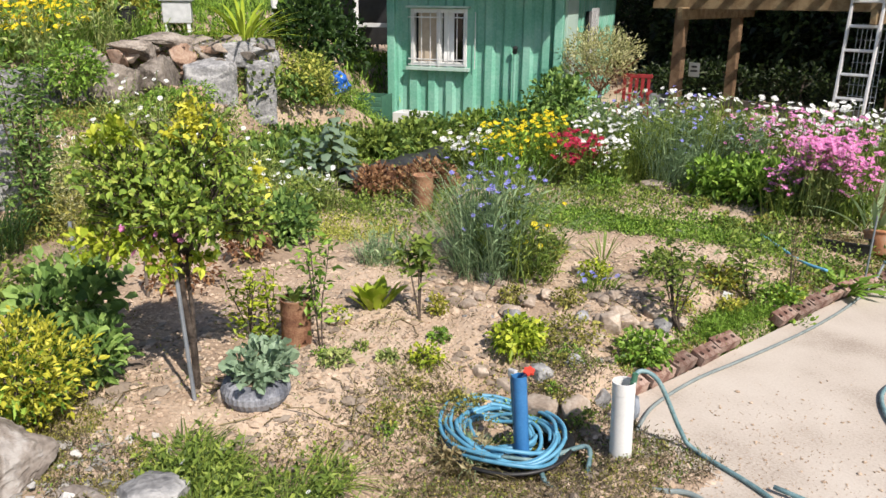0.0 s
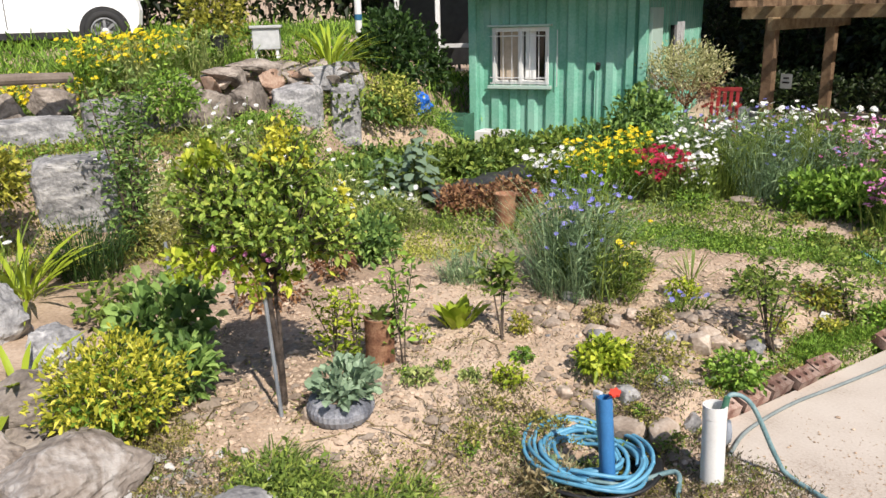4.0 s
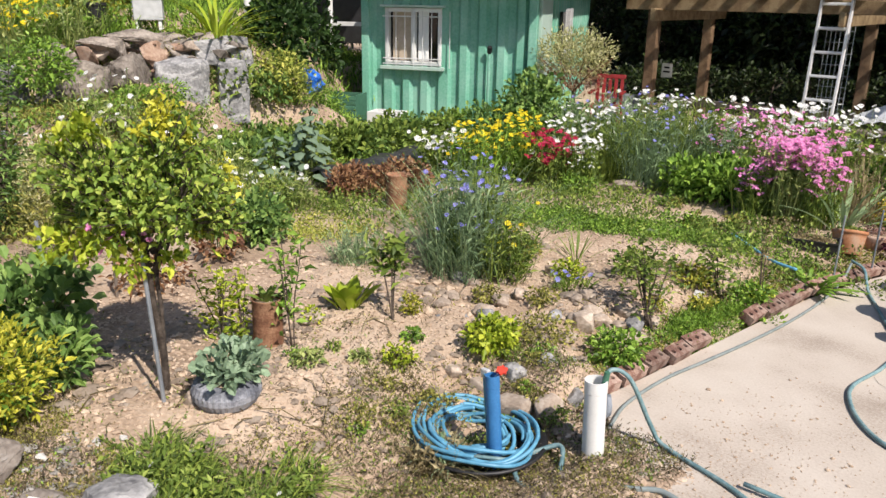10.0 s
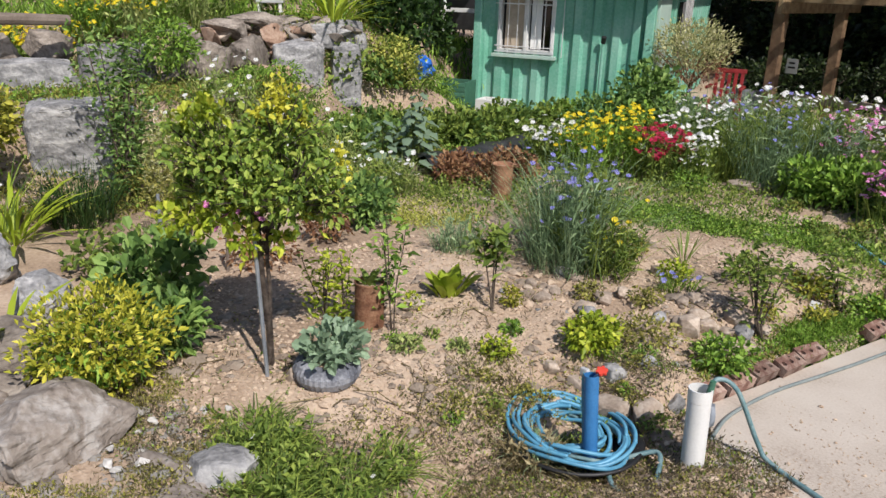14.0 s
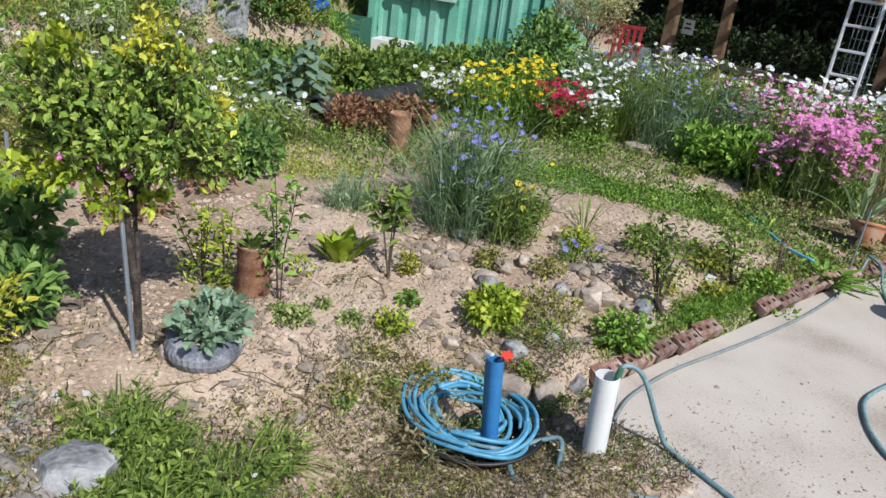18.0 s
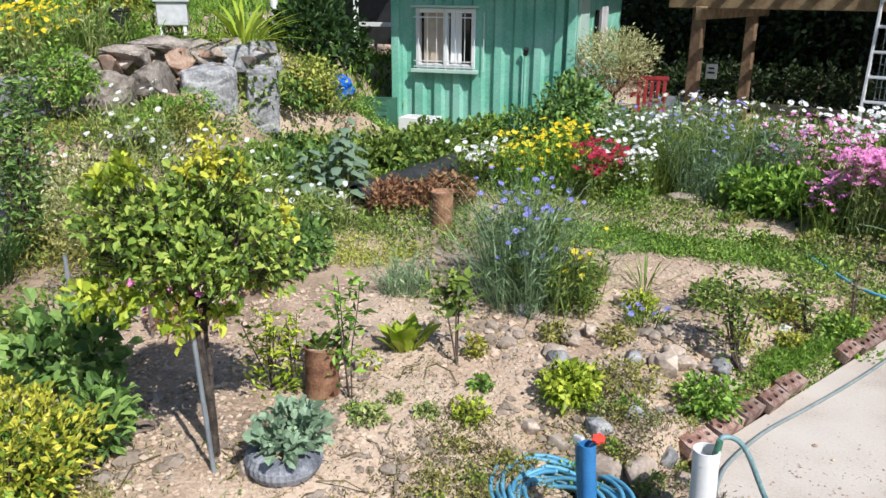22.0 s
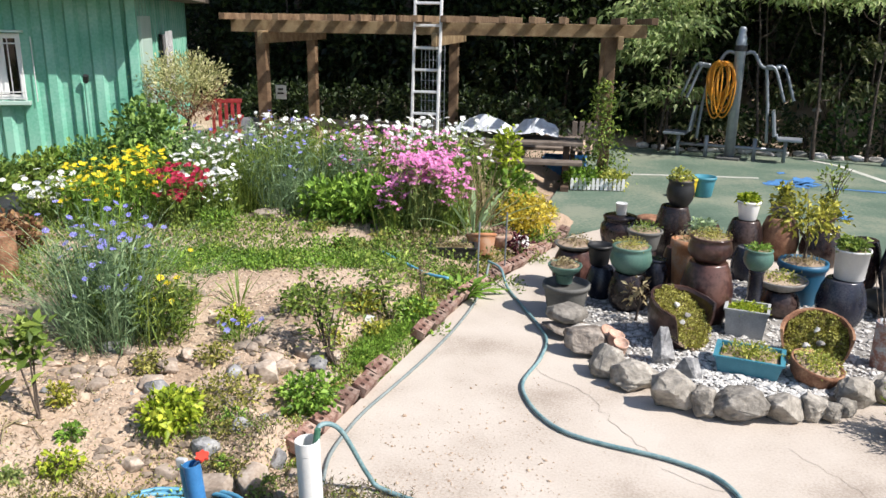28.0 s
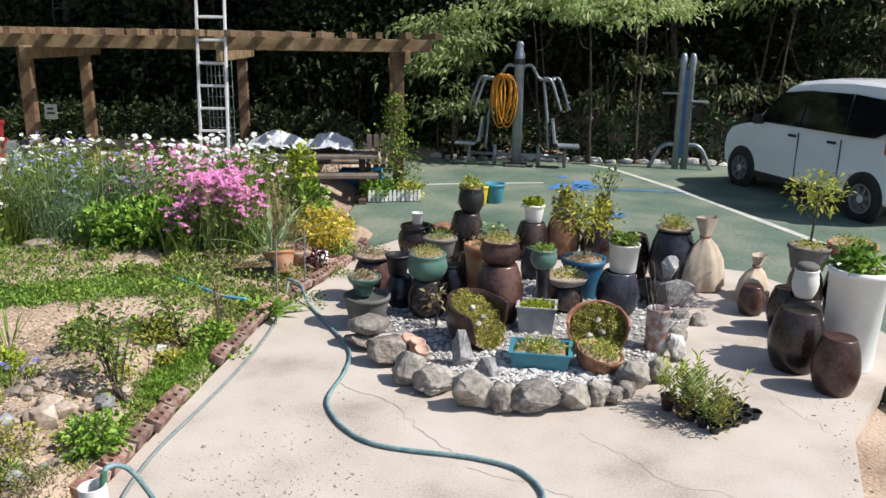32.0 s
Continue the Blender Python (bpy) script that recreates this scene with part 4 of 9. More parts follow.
# lower terrace: split faces and tumbled rocks below the log
block(-7.95, 0.78, 0.95, 0.34, 0.90, 44, 84, 0.55, M_slate, "long split grey boulder under the log")
block(-8.30, 1.68, 0.74, 0.54, 0.80, 47, 80, 0.5)
block(-7.9, 0.1, 0.7, 0.3, 0.92, 37, 88, 0.5, M_earth_rock, "brown-grey boulder of the terrace wall", 12)
block(-7.7, -0.6, 0.7, 0.3, 1.0, 32, 88, 0.5, M_earth_rock, "brown-grey boulder of the terrace wall", 12)
block(-6.98, 0.98, 0.66, 0.62, 0.36, 49, 81, 0.6, M_slate, "big split pale grey boulder beside grass")
block(-6.80, 0.06, 0.4, 0.18, 0.40, 52, 86, 0.35, M_rust_rock, "rust-brown boulder in the bed", 14, 0.09, 3.0)
block(-7.20, 2.2, 0.86, 0.10, 0.84, 53, 73, 0.55, M_earth_rock, "flat pale stepping slab behind the tree", 12)
block(-7.5, 2.75, 0.36, 0.2, 0.74, 54, 71, 0.35, M_earth_rock, "brown boulder behind the tree", 12, 0.08, 3.5)
block(-7.45, 3.25, 0.45, 0.2, 0.55, 56, 68, 0.4, M_earth_rock, "brown boulder behind the tree", 12, 0.08, 3.5)
block(-8.45, 0.62, 0.40, 0.22, 1.24, 58, 86, 0.35, M_earth_rock, "tan boulder under the log", 14, 0.09, 3.0)
block(-8.42, 1.08, 0.44, 0.26, 1.22, 59, 83, 0.35, M_earth_rock, "tan boulder under the log", 14, 0.09, 3.0)
block(-8.45, 0.15, 0.36, 0.2, 1.22, 57, 86, 0.35, M_earth_rock, "tan boulder under the log", 14, 0.09, 3.0)
rs = random.Random(8)
for i in range(110):
    y = rs.uniform(0.0, 4.7)
    x = -8.45 - 0.05 * y + rs.uniform(-0.45, 0.25) if y > 1.7 else -8.25 + rs.uniform(-0.4, 0.35)
    s = rs.uniform(0.08, 0.22)
    zt = max(ground_z(x, y), ground_z(x - 0.15, y))
    stone(x, y, s * 1.5, s, s * 0.6, 200 + i, rz=rs.uniform(0, 180), mat=(M_earth_rock, M_cobble, M_rust_rock, M_slate)[i % 4], label="tumbled stone on the terrace", group="loose terrace stones", name="stone", sink=0.03, z=zt, split=dict(points=14, boxy=3.0, worn=0.1, sub=0))
# boulders by the viewer
NB = "near boulders"
BIG = dict(points=18, boxy=3.6, worn=0.06, sub=4, rough=0.085)
SMALL = dict(points=16, boxy=3.0, worn=0.1, sub=3, rough=0.12)
stone(-2.78, 0.18, 0.62, 0.58, 0.42, 81, z=0.13, rz=20, group=NB, mat=M_near_rock, label="large brown-grey split boulder with pale streaks", split=BIG)
stone(-3.05, -0.28, 0.9, 0.7, 0.44, 89, z=0.10, rz=10, group=NB, mat=M_near_rock, label="broad pale boulder with a flat rough top", split=BIG)
stone(-2.08, 0.36, 0.86, 0.5, 0.20, 82, z=0.11, rz=50, group=NB, mat=M_near_rock, label="low craggy slab half sunk in the soil", split=SMALL)
stone(-2.36, 0.48, 0.66, 0.24, 0.19, 92, z=0.14, rz=40, group=NB, mat=M_near_rock, label="narrow ridge of grey rock in the soil", split=SMALL)
stone(-2.24, 0.73, 0.30, 0.25, 0.19, 83, z=0.16, rz=70, group=NB, mat=M_slate, label="rounded blue-grey stone in the weeds", split=dict(points=40, boxy=2.2, worn=0.12, sub=2, rough=0.03))
stone(-1.86, 0.82, 0.26, 0.22, 0.17, 88, z=0.07, group=NB, mat=M_earth_rock, label="brown stone in the soil", split=SMALL)
stone(-2.42, 0.18, 0.3, 0.2, 0.14, 90, z=0.18, rz=20, group=NB, mat=M_near_rock, label="pale grey stone between boulders", split=SMALL)
stone(-3.62, 0.06, 0.66, 0.44, 0.34, 84, z=0.17, rz=80, group=NB, mat=M_earth_rock, label="rounded brown boulder beside day lilies", split=SMALL)
stone(-3.28, 0.10, 0.36, 0.3, 0.2, 94, z=0.18, group=NB, mat=M_earth_rock, label="brown boulder under the golden shrub", split=SMALL)
stone(-4.92, 0.06, 0.5, 0.5, 0.46, 85, z=0.18, rz=15, group=NB, mat=M_slate, label="pale split boulder at the bed's edge", split=BIG)
stone(-4.24, 0.34, 0.4, 0.36, 0.32, 86, z=0.18, rz=30, group=NB, mat=M_slate, label="pale split boulder beside day lilies", split=BIG)
stone(-4.2, -0.3, 0.7, 0.5, 0.34, 95, z=0.2, group=NB, mat=M_near_rock, split=BIG)
rs = random.Random(12)
for i in range(26):
    x, y = rs.uniform(-2.75, -1.75), rs.uniform(-0.1, 1.0)
    s = rs.uniform(0.018, 0.045)
    stone(x, y, s * 1.4, s, s * 0.7, 96 + i, z=ground_z(x, y) + (0.02 if y < 0.5 else 0), mat=M_pale_stone, rz=rs.uniform(0, 180), group="white pebbles", label="small white broken pebble on the soil", name="pebble", sink=0.0, split=dict(points=12, boxy=2.5, worn=0.1, sub=0))


# ---- brick edging ----
def brick_geo(L=0.205, W=0.095, H=0.062):
    """A brick laid flat, with its three round holes in the top face; one corner is chipped."""
    v, f = [], []
    c = L / 3
    for k in range(3):
        y0 = -L / 2 + c * (k + 0.5)
        ring = [(1, 0), (1, 1), (0, 1), (-1, 1), (-1, 0), (-1, -1), (0, -1), (1, -1)]
        b = len(v)
        v += [(a * W / 2, y0 + q * c / 2, H) for a, q in ring]
        v += [(math.cos(j * math.pi / 4) * 0.0165, y0 + math.sin(j * math.pi / 4) * 0.0165, H) for j in range(8)]
        v += [(p[0], p[1], H - 0.05) for p in v[b + 8:b + 16]]
        for j in range(8):
            m = (j + 1) % 8
            f += [(b + j, b + m, b + 8 + m, b + 8 + j), (b + 8 + j, b + 8 + m, b + 16 + m, b + 16 + j)]
        f.append(tuple(b + 16 + j for j in range(8)))
    b = len(v)
    v += [(s * W / 2, q * L / 2, z) for s in (-1, 1) for q in (-1, 1) for z in (0, H)]
    f += [(b, b + 1, b + 3, b + 2), (b, b + 2, b + 6, b + 4), (b + 4, b + 6, b + 7, b + 5), (b, b + 4, b + 5, b + 1), (b + 2, b + 3, b + 7, b + 6)]
    return v, f


edging = tagged(new("brick_edging"), "worn reddish bricks with round holes edging the bed", "edging", kind="structure")
bg = brick_geo()
brick_mesh = mesh_ob("brick", bg[0], bg[1], M_brick)
bmesh_data = brick_mesh.data
brick_mesh.parent = edging
rb = random.Random(4)
yb, first = 3.22, True
while yb < 8.0:
    if 4.15 < yb < 4.8:
        yb += 0.225
        continue
    b = brick_mesh if first else new("brick", bmesh_data)
    first = False
    b.parent = edging
    slope = math.degrees(math.atan((edge_x(yb + 0.2) - edge_x(yb - 0.2)) / 0.4))
    b.matrix_basis = pose(edge_x(yb) - 0.025 + rb.uniform(-0.014, 0.014), yb, 0.012 + rb.uniform(0, 0.014), rb.uniform(-3, 3), 20 + rb.uniform(-7, 7), -slope + rb.uniform(-6, 6))
    yb += 0.214 + rb.choice((0, 0, 0.012, 0.03))


# ---- pots and jars ----
def jar_profile(d, h, kind):
    r = d / 2
    if kind == "jar":
        prof = [(0.62, 0), (0.66, 0.02), (0.84, 0.25), (0.97, 0.5), (1.0, 0.66), (0.95, 0.82), (0.80, 0.93), (0.74, 0.95), (0.82, 0.985), (0.80, 1.0), (0.68, 1.0), (0.64, 0.95)]
    elif kind == "over":
        prof = [(0.70, 0), (0.74, 0.02), (0.78, 0.05), (0.92, 0.2), (1.0, 0.4), (0.98, 0.55), (0.86, 0.8), (0.72, 0.96), (0.70, 0.985), (0.64, 1.0), (0.58, 0.985)]
    elif kind == "pot":
        prof = [(0.68, 0), (0.72, 0.03), (0.9, 0.75), (0.93, 0.86), (1.0, 0.88), (1.0, 1.0), (0.9, 1.0), (0.86, 0.9)]
    elif kind == "bowl":
        prof = [(0.5, 0), (0.55, 0.06), (0.85, 0.4), (0.98, 0.85), (1.0, 1.0), (0.92, 1.0), (0.88, 0.86)]
    elif kind == "belly":
        prof = [(0.6, 0), (0.66, 0.03), (0.92, 0.28), (1.0, 0.5), (0.93, 0.78), (0.86, 0.88), (0.94, 0.96), (0.92, 1.0), (0.8, 1.0), (0.76, 0.93)]
    else:
        prof = [(0.82, 0), (0.84, 0.02), (0.97, 0.93), (1.02, 0.94), (1.02, 1.0), (0.93, 1.0), (0.92, 0.93)]
    return [(a * r, b * h) for a, b in prof]


RING = "pots and jars of the stone ring"


def pot(x, y, z, d, h, kind, mat, label, name="jar", fill=None, fill_mat=None, fill_h=0.08, leaf=0.022, n=320, seed=None, group=RING, lid=None, tilt=(0, 0)):
    seed = int(abs(x * 91 + y * 37 + z * 13) * 10) % 997 if seed is None else seed
    t = thing(name, label, "jar" if name == "jar" else name.replace("_", " "), x, y, z, group)
    t.matrix_basis = pose(x, y, z, tilt[0], tilt[1], seed % 360)
    part("body", lathe(jar_profile(d, h, kind), 32, 0.02, seed), mat, t, smooth=True)
    if kind == "jar":
        part("rim", lathe([(d * 0.36, h * 0.955), (d * 0.412, h * 0.965), (d * 0.418, h * 0.985), (d * 0.405, h * 1.003), (d * 0.37, h * 1.005)], 32), mat, t, smooth=True)
    if lid is not None:
        part("lid", lathe([(d * 0.40, h), (d * 0.44, h + 0.01), (d * 0.43, h + 0.03), (d * 0.3, h + 0.045), (d * 0.08, h + 0.05)], 28), lid, t, smooth=True)
    if fill is not None:
        part("soil", lathe([(d * 0.41, h * 0.9), (d * 0.42, h * 0.955), (d * 0.2, h * 0.985)], 16), M_soil, t)
        tagged(part(fill, crown(n, d * 0.41, d * 0.41, fill_h, leaf, seed, 0.6, 0.15, cz=h * 0.99 + fill_h * 0.3, gap=0.05), fill_mat, t), kind="stuff")
    return t


Z0 = 0.06
pot(-1.04, 5.66, 0.0, 0.36, 0.25, "pot", M_grey_pot, "dark grey-green tapered plant pot on concrete", "plant_pot")
pot(-1.06, 5.66, 0.25, 0.14, 0.07, "cup", M_celadon, "dark green glazed pot stand", "pot_stand")
pot(-1.06, 5.66, 0.32, 0.26, 0.075, "bowl", M_celadon, "turquoise glazed bowl of trailing succulents", "bowl", "plant", G_dry, 0.03)
pot(-1.12, 6.3, 0.0, 0.36, 0.34, "over", M_onggi_red, "grey-brown upturned jar under a dish", "jar")
pot(-1.12, 6.3, 0.34, 0.34, 0.05, "bowl", M_grey_pot, "shallow dish of dry twiggy plants", "bowl", "plant", G_dry, 0.06)
pot(-0.84, 6.0, Z0, 0.24, 0.25, "over", M_onggi_blue, "narrow blue-black upturned jar")
pot(-0.87, 6.05, Z0 + 0.25, 0.2, 0.16, "pot", M_black, "black plastic pot on a jar", "plant_pot")
pot(-0.6, 5.82, Z0, 0.32, 0.29, "over", M_onggi, "dark brown upturned jar used as a stand")
pot(-0.6, 5.82, Z0 + 0.29, 0.31, 0.2, "belly", M_celadon, "mossy turquoise pot on a jar", "plant_pot", "moss", G_moss_fine, 0.045, 0.014, 900)
pot(-0.44, 6.1, Z0, 0.2, 0.33, "jar", M_onggi_blue, "slim dark blue glazed jar")
pot(-0.94, 7.55, 0.0, 0.37, 0.33, "jar", M_onggi, "dark brown lidded jar with worn glaze", lid=M_onggi)
pot(-0.93, 7.52, 0.38, 0.11, 0.11, "cup", M_white_plastic, "white paper cup on a jar lid", "cup")
pot(-0.68, 7.72, 0.0, 0.3, 0.3, "jar", M_onggi_blue, "squat jar with a reddish brown lid", lid=M_rust)
pot(-0.44, 7.45, 0.0, 0.35, 0.53, "over", M_onggi, "tall dark glazed jar carrying a pot")
pot(-0.40, 7.45, 0.53, 0.25, 0.24, "belly", M_black, "black relief pot with a bushy succulent", "plant_pot", "plant", G_moss, 0.09, 0.035)
pot(-0.33, 6.4, Z0, 0.2, 0.36, "over", M_onggi_red, "slim red-brown upturned glazed jar")
pot(-0.63, 6.9, 0.0, 0.26, 0.24, "over", M_onggi, "dark jar under a clay pot", "jar")
pot(-0.63, 6.9, 0.24, 0.31, 0.17, "pot", M_grey_pot, "beige clay pot of low plants", "plant_pot", "plant", G_mid, 0.06)
pot(-0.2, 6.12, Z0, 0.3, 0.5, "pot", M_terracotta, "tall broken terracotta pot of dry plants", "plant_pot", "plant", G_dry, 0.06, tilt=(0, 4))
pot(-0.05, 5.78, Z0, 0.38, 0.45, "over", M_onggi_red, "big brown upturned jar carrying a bowl")
pot(-0.05, 5.78, Z0 + 0.45, 0.31, 0.18, "belly", M_onggi_red, "round brown pot of moss on a jar", "plant_pot", "moss", G_moss_fine, 0.045, 0.014, 900)
pot(0.19, 7.85, 0.0, 0.35, 0.37, "over", M_onggi, "black glazed upturned jar carrying a white pot")
pot(0.20, 7.85, 0.37, 0.22, 0.18, "pot", M_white_plastic, "ribbed white plastic pot of lime leaves", "plant_pot", "plant", G_lime, 0.05, 0.05)
pot(-0.14, 7.65, 0.0, 0.28, 0.34, "over", M_onggi_red, "brown jar with an orange-stained top", "jar")
pot(-0.17, 7.2, 0.0, 0.2, 0.32, "over", M_onggi_blue, "small jar under a trailing plant", "jar")
pot(-0.17, 7.2, 0.32, 0.3, 0.05, "bowl", M_grey_pot, "grey dish of trailing plants", "bowl", "plant", G_blue, 0.09, 0.04)
pot(0.23, 6.98, 0.0, 0.27, 0.33, "over", M_onggi_blue, "blue-black upturned glazed jar")
pot(0.36, 6.6, 0.0, 0.2, 0.2, "jar", M_onggi_red, "small red-brown glazed jar")
pot(0.46, 6.12, Z0, 0.3, 0.2, "over", M_onggi, "low dark jar under a bowl", "jar")
pot(0.46, 6.12, Z0 + 0.2, 0.38, 0.08, "bowl", M_gravel, "wide pale stone bowl of low plants", "bowl", "plant", G_moss, 0.04)
pot(0.28, 5.95, Z0, 0.11, 0.38, "cup", M_onggi_blue, "dark pedestal under a goblet", "pedestal")
pot(0.28, 5.95, Z0 + 0.38, 0.21, 0.15, "belly", M_celadon, "celadon goblet with trailing green", "plant_pot", "plant", G_lush, 0.03)
pot(0.62, 6.5, 0.0, 0.37, 0.39, "pot", M_blue_plastic, "blue plastic tub with a small tree", "plant_pot", "moss", G_dry, 0.03)
pot(0.5, 7.95, 0.0, 0.36, 0.4, "over", M_rust, "rust-brown earthenware jar with a plant", "jar")
pot(0.50, 7.95, 0.4, 0.22, 0.12, "bowl", M_grey_pot, "bowl of yellowing shrubs", "bowl", "plant", G_yellow, 0.16, 0.05)
pot(0.86, 7.85, 0.0, 0.38, 0.34, "over", M_onggi, "black glazed jar carrying a shrub", "jar")
pot(0.86, 7.85, 0.34, 0.2, 0.13, "pot", M_onggi_red, "brown pot of yellowing leaves", "plant_pot", "plant", G_yellow, 0.16, 0.05)
pot(0.87, 6.1, Z0, 0.34, 0.34, "over", M_onggi_blue, "blue-black upturned jar carrying a white tub")
pot(0.9, 6.12, Z0 + 0.34, 0.24, 0.22, "cup", M_white_plastic, "white plastic tub on a jar", "plant_pot", "plant", G_mid, 0.06, 0.045)
pot(1.14, 7.3, 0.0, 0.29, 0.42, "over", M_onggi, "dark upturned glazed jar")
pot(1.02, 6.75, 0.0, 0.16, 0.18, "pot", M_terracotta, "small orange terracotta pot", "plant_pot")
pot(1.45, 7.12, 0.0, 0.42, 0.5, "over", M_onggi_blue, "tall black upturned jar with moss on top")
pot(1.45, 7.12, 0.5, 0.34, 0.035, "bowl", M_grey_pot, "grey dish of golden moss", "bowl", "moss", G_yellow, 0.09, 0.02, 900)
t = pot(1.13, 6.35, 0.15, 0.2, 0.3, "jar", M_black, "black pot lying on its side")
t.matrix_basis = pose(1.1, 6.5, 0.16, 84, 0, 30)
RG = "pots and jars beside the yard"
pot(1.98, 6.42, 0.0, 0.22, 0.24, "over", M_onggi_red, "small red-brown upturned jar", group=RG)
pot(2.15, 6.1, 0.0, 0.28, 0.33, "over", M_onggi, "brown glazed upturned jar", group=RG)
pot(2.22, 5.95, 0.0, 0.3, 0.31, "over", M_onggi, "dark brown jar carrying an urn", group=RG)
pot(2.21, 5.93, 0.31, 0.19, 0.22, "belly", M_white_plastic, "carved pale grey ceramic urn", "urn", group=RG, lid=M_grey_pot)
pot(1.98, 5.30, 0.0, 0.36, 0.43, "over", M_onggi, "dark glazed storage jar upside down", group=RG)
pot(2.12, 4.95, 0.0, 0.29, 0.37, "over", M_onggi_red, "red-brown storage jar upside down", group=RG)
pot(2.36, 5.40, 0.0, 0.38, 0.70, "cup", M_white_plastic, "tall white plastic tub of green herbs", "plant_pot", "plant", G_lush, 0.12, 0.06, 420, group=RG)
pot(2.75, 6.55, 0.0, 0.36, 0.42, "over", M_onggi, "dark jar carrying an ochre bowl", group=RG)
pot(2.75, 6.55, 0.42, 0.38, 0.17, "bowl", M_terracotta, "ochre bowl full of moss", "bowl", "moss", G_moss, 0.06, group=RG)
pot(2.42, 6.55, 0.0, 0.3, 0.36, "over", M_onggi_red, "brown jar carrying a bonsai pot", group=RG)
pot(2.42, 6.55, 0.36, 0.34, 0.2, "pot", M_grey_pot, "grey bonsai pot with a loose shrub", "plant_pot", "moss", G_moss, 0.03, group=RG)
pot(-0.34, 10.65, -0.01, 0.32, 0.26, "pot", M_teal_plastic, "blue plastic bucket on the court", "bucket", group="buckets")
pot(-0.5, 10.5, -0.01, 0.2, 0.25, "pot", M_yellow_plastic, "yellow plastic bucket on the court", "bucket", group="buckets")

# stones round the bed
ring = [(-0.74, 4.98, 0.31, 0.22), (-0.56, 4.69, 0.20, 0.22), (-0.37, 4.58, 0.29, 0.19), (-0.13, 4.38, 0.25, 0.25), (0.04, 4.37, 0.15, 0.18), (0.23, 4.40, 0.31, 0.20), (0.46, 4.47, 0.22, 0.18), (0.62, 4.56, 0.15, 0.17), (0.71, 4.57, 0.12, 0.13), (0.80, 4.67, 0.1, 0.12), (0.85, 4.83, 0.23, 0.20), (1.03, 4.94, 0.15, 0.18), (1.20, 5.31, 0.13, 0.20), (1.27, 5.74, 0.15, 0.11), (1.36, 6.06, 0.16, 0.12), (1.51, 6.1, 0.14, 0.10)]
for i, (x, y, s, h) in enumerate(ring):
    stone(x, y, s * 1.08, s * (0.75 if s > 0.2 else 1.0), h, 120 + i, z=0.0, mat=M_pale_stone if i == 12 else M_earth_rock if i == 0 else M_ring, sink=0.01, label="rough grey stone of the ring", group="stones of the ring", name="ring_stone", rz=8 + (i * 37) % 25, split=dict(points=28, boxy=2.8, worn=0.08, sub=2, rough=0.09))
stone(-0.96, 5.24, 0.33, 0.26, 0.10, 149, z=0.0, mat=M_earth_rock, sink=0.0, label="dark stone under a smooth round one", group="stones of the ring", name="ring_stone", split=dict(points=20, boxy=3.0, worn=0.1, sub=1))
stone(-0.95, 5.28, 0.30, 0.24, 0.13, 150, z=0.09, mat=M_ring, sink=0.0, label="smooth round stone on top of another", group="stones of the ring", name="ring_stone", split=dict(points=60, boxy=2.1, worn=0.12, sub=2, rough=0.015))
stone(-0.24, 4.84, 0.15, 0.12, 0.27, 151, mat=M_slate, z=0.04, sink=0.0, label="jagged blue-grey stone standing in gravel", group="stones of the ring", name="ring_stone", split=dict(points=10, boxy=2.6, worn=0.04, sub=2, rough=0.08), tilt=-12)
stone(-0.08, 4.72, 0.2, 0.12, 0.17, 154, mat=M_slate, z=0.03, sink=0.0, label="jagged blue-grey stone standing in gravel", group="stones of the ring", name="ring_stone", split=dict(points=10, boxy=2.6, worn=0.04, sub=2, rough=0.08))
stone(1.36, 6.36, 0.30, 0.22, 0.30, 152, mat=M_slate, z=0.0, sink=0.0, label="upright dark grey stone", group="stones of the ring", name="ring_stone", split=dict(points=12, boxy=3.0, worn=0.06, sub=2, rough=0.06))
stone(1.30, 6.34, 0.15, 0.14, 0.2, 153, mat=M_slate, z=0.27, sink=0.0, label="dark stone set on top of another", group="stones of the ring", name="ring_stone", split=dict(points=12, boxy=2.4, worn=0.06, sub=2, rough=0.06))
gp = [(-0.95, 5.3), (-0.6, 4.85), (-0.1, 4.5), (0.5, 4.55), (0.9, 4.95), (1.25, 5.6), (1.45, 6.1), (1.3, 6.6), (0.9, 6.9), (-0.5, 6.8), (-0.9, 6.1)]
tagged(slab("gravel_bed", gp, Z0, 0.06, M_gravel, "bed of pale gravel inside the ring of stones", "gravel"), kind="structure")


def inside(x, y, poly):
    c = False
    for i in range(len(poly)):
        (x0, y0), (x1, y1) = poly[i - 1], poly[i]
        if (y0 > y) != (y1 > y) and x < (x1 - x0) * (y - y0) / (y1 - y0) + x0:
            c = not c
    return c


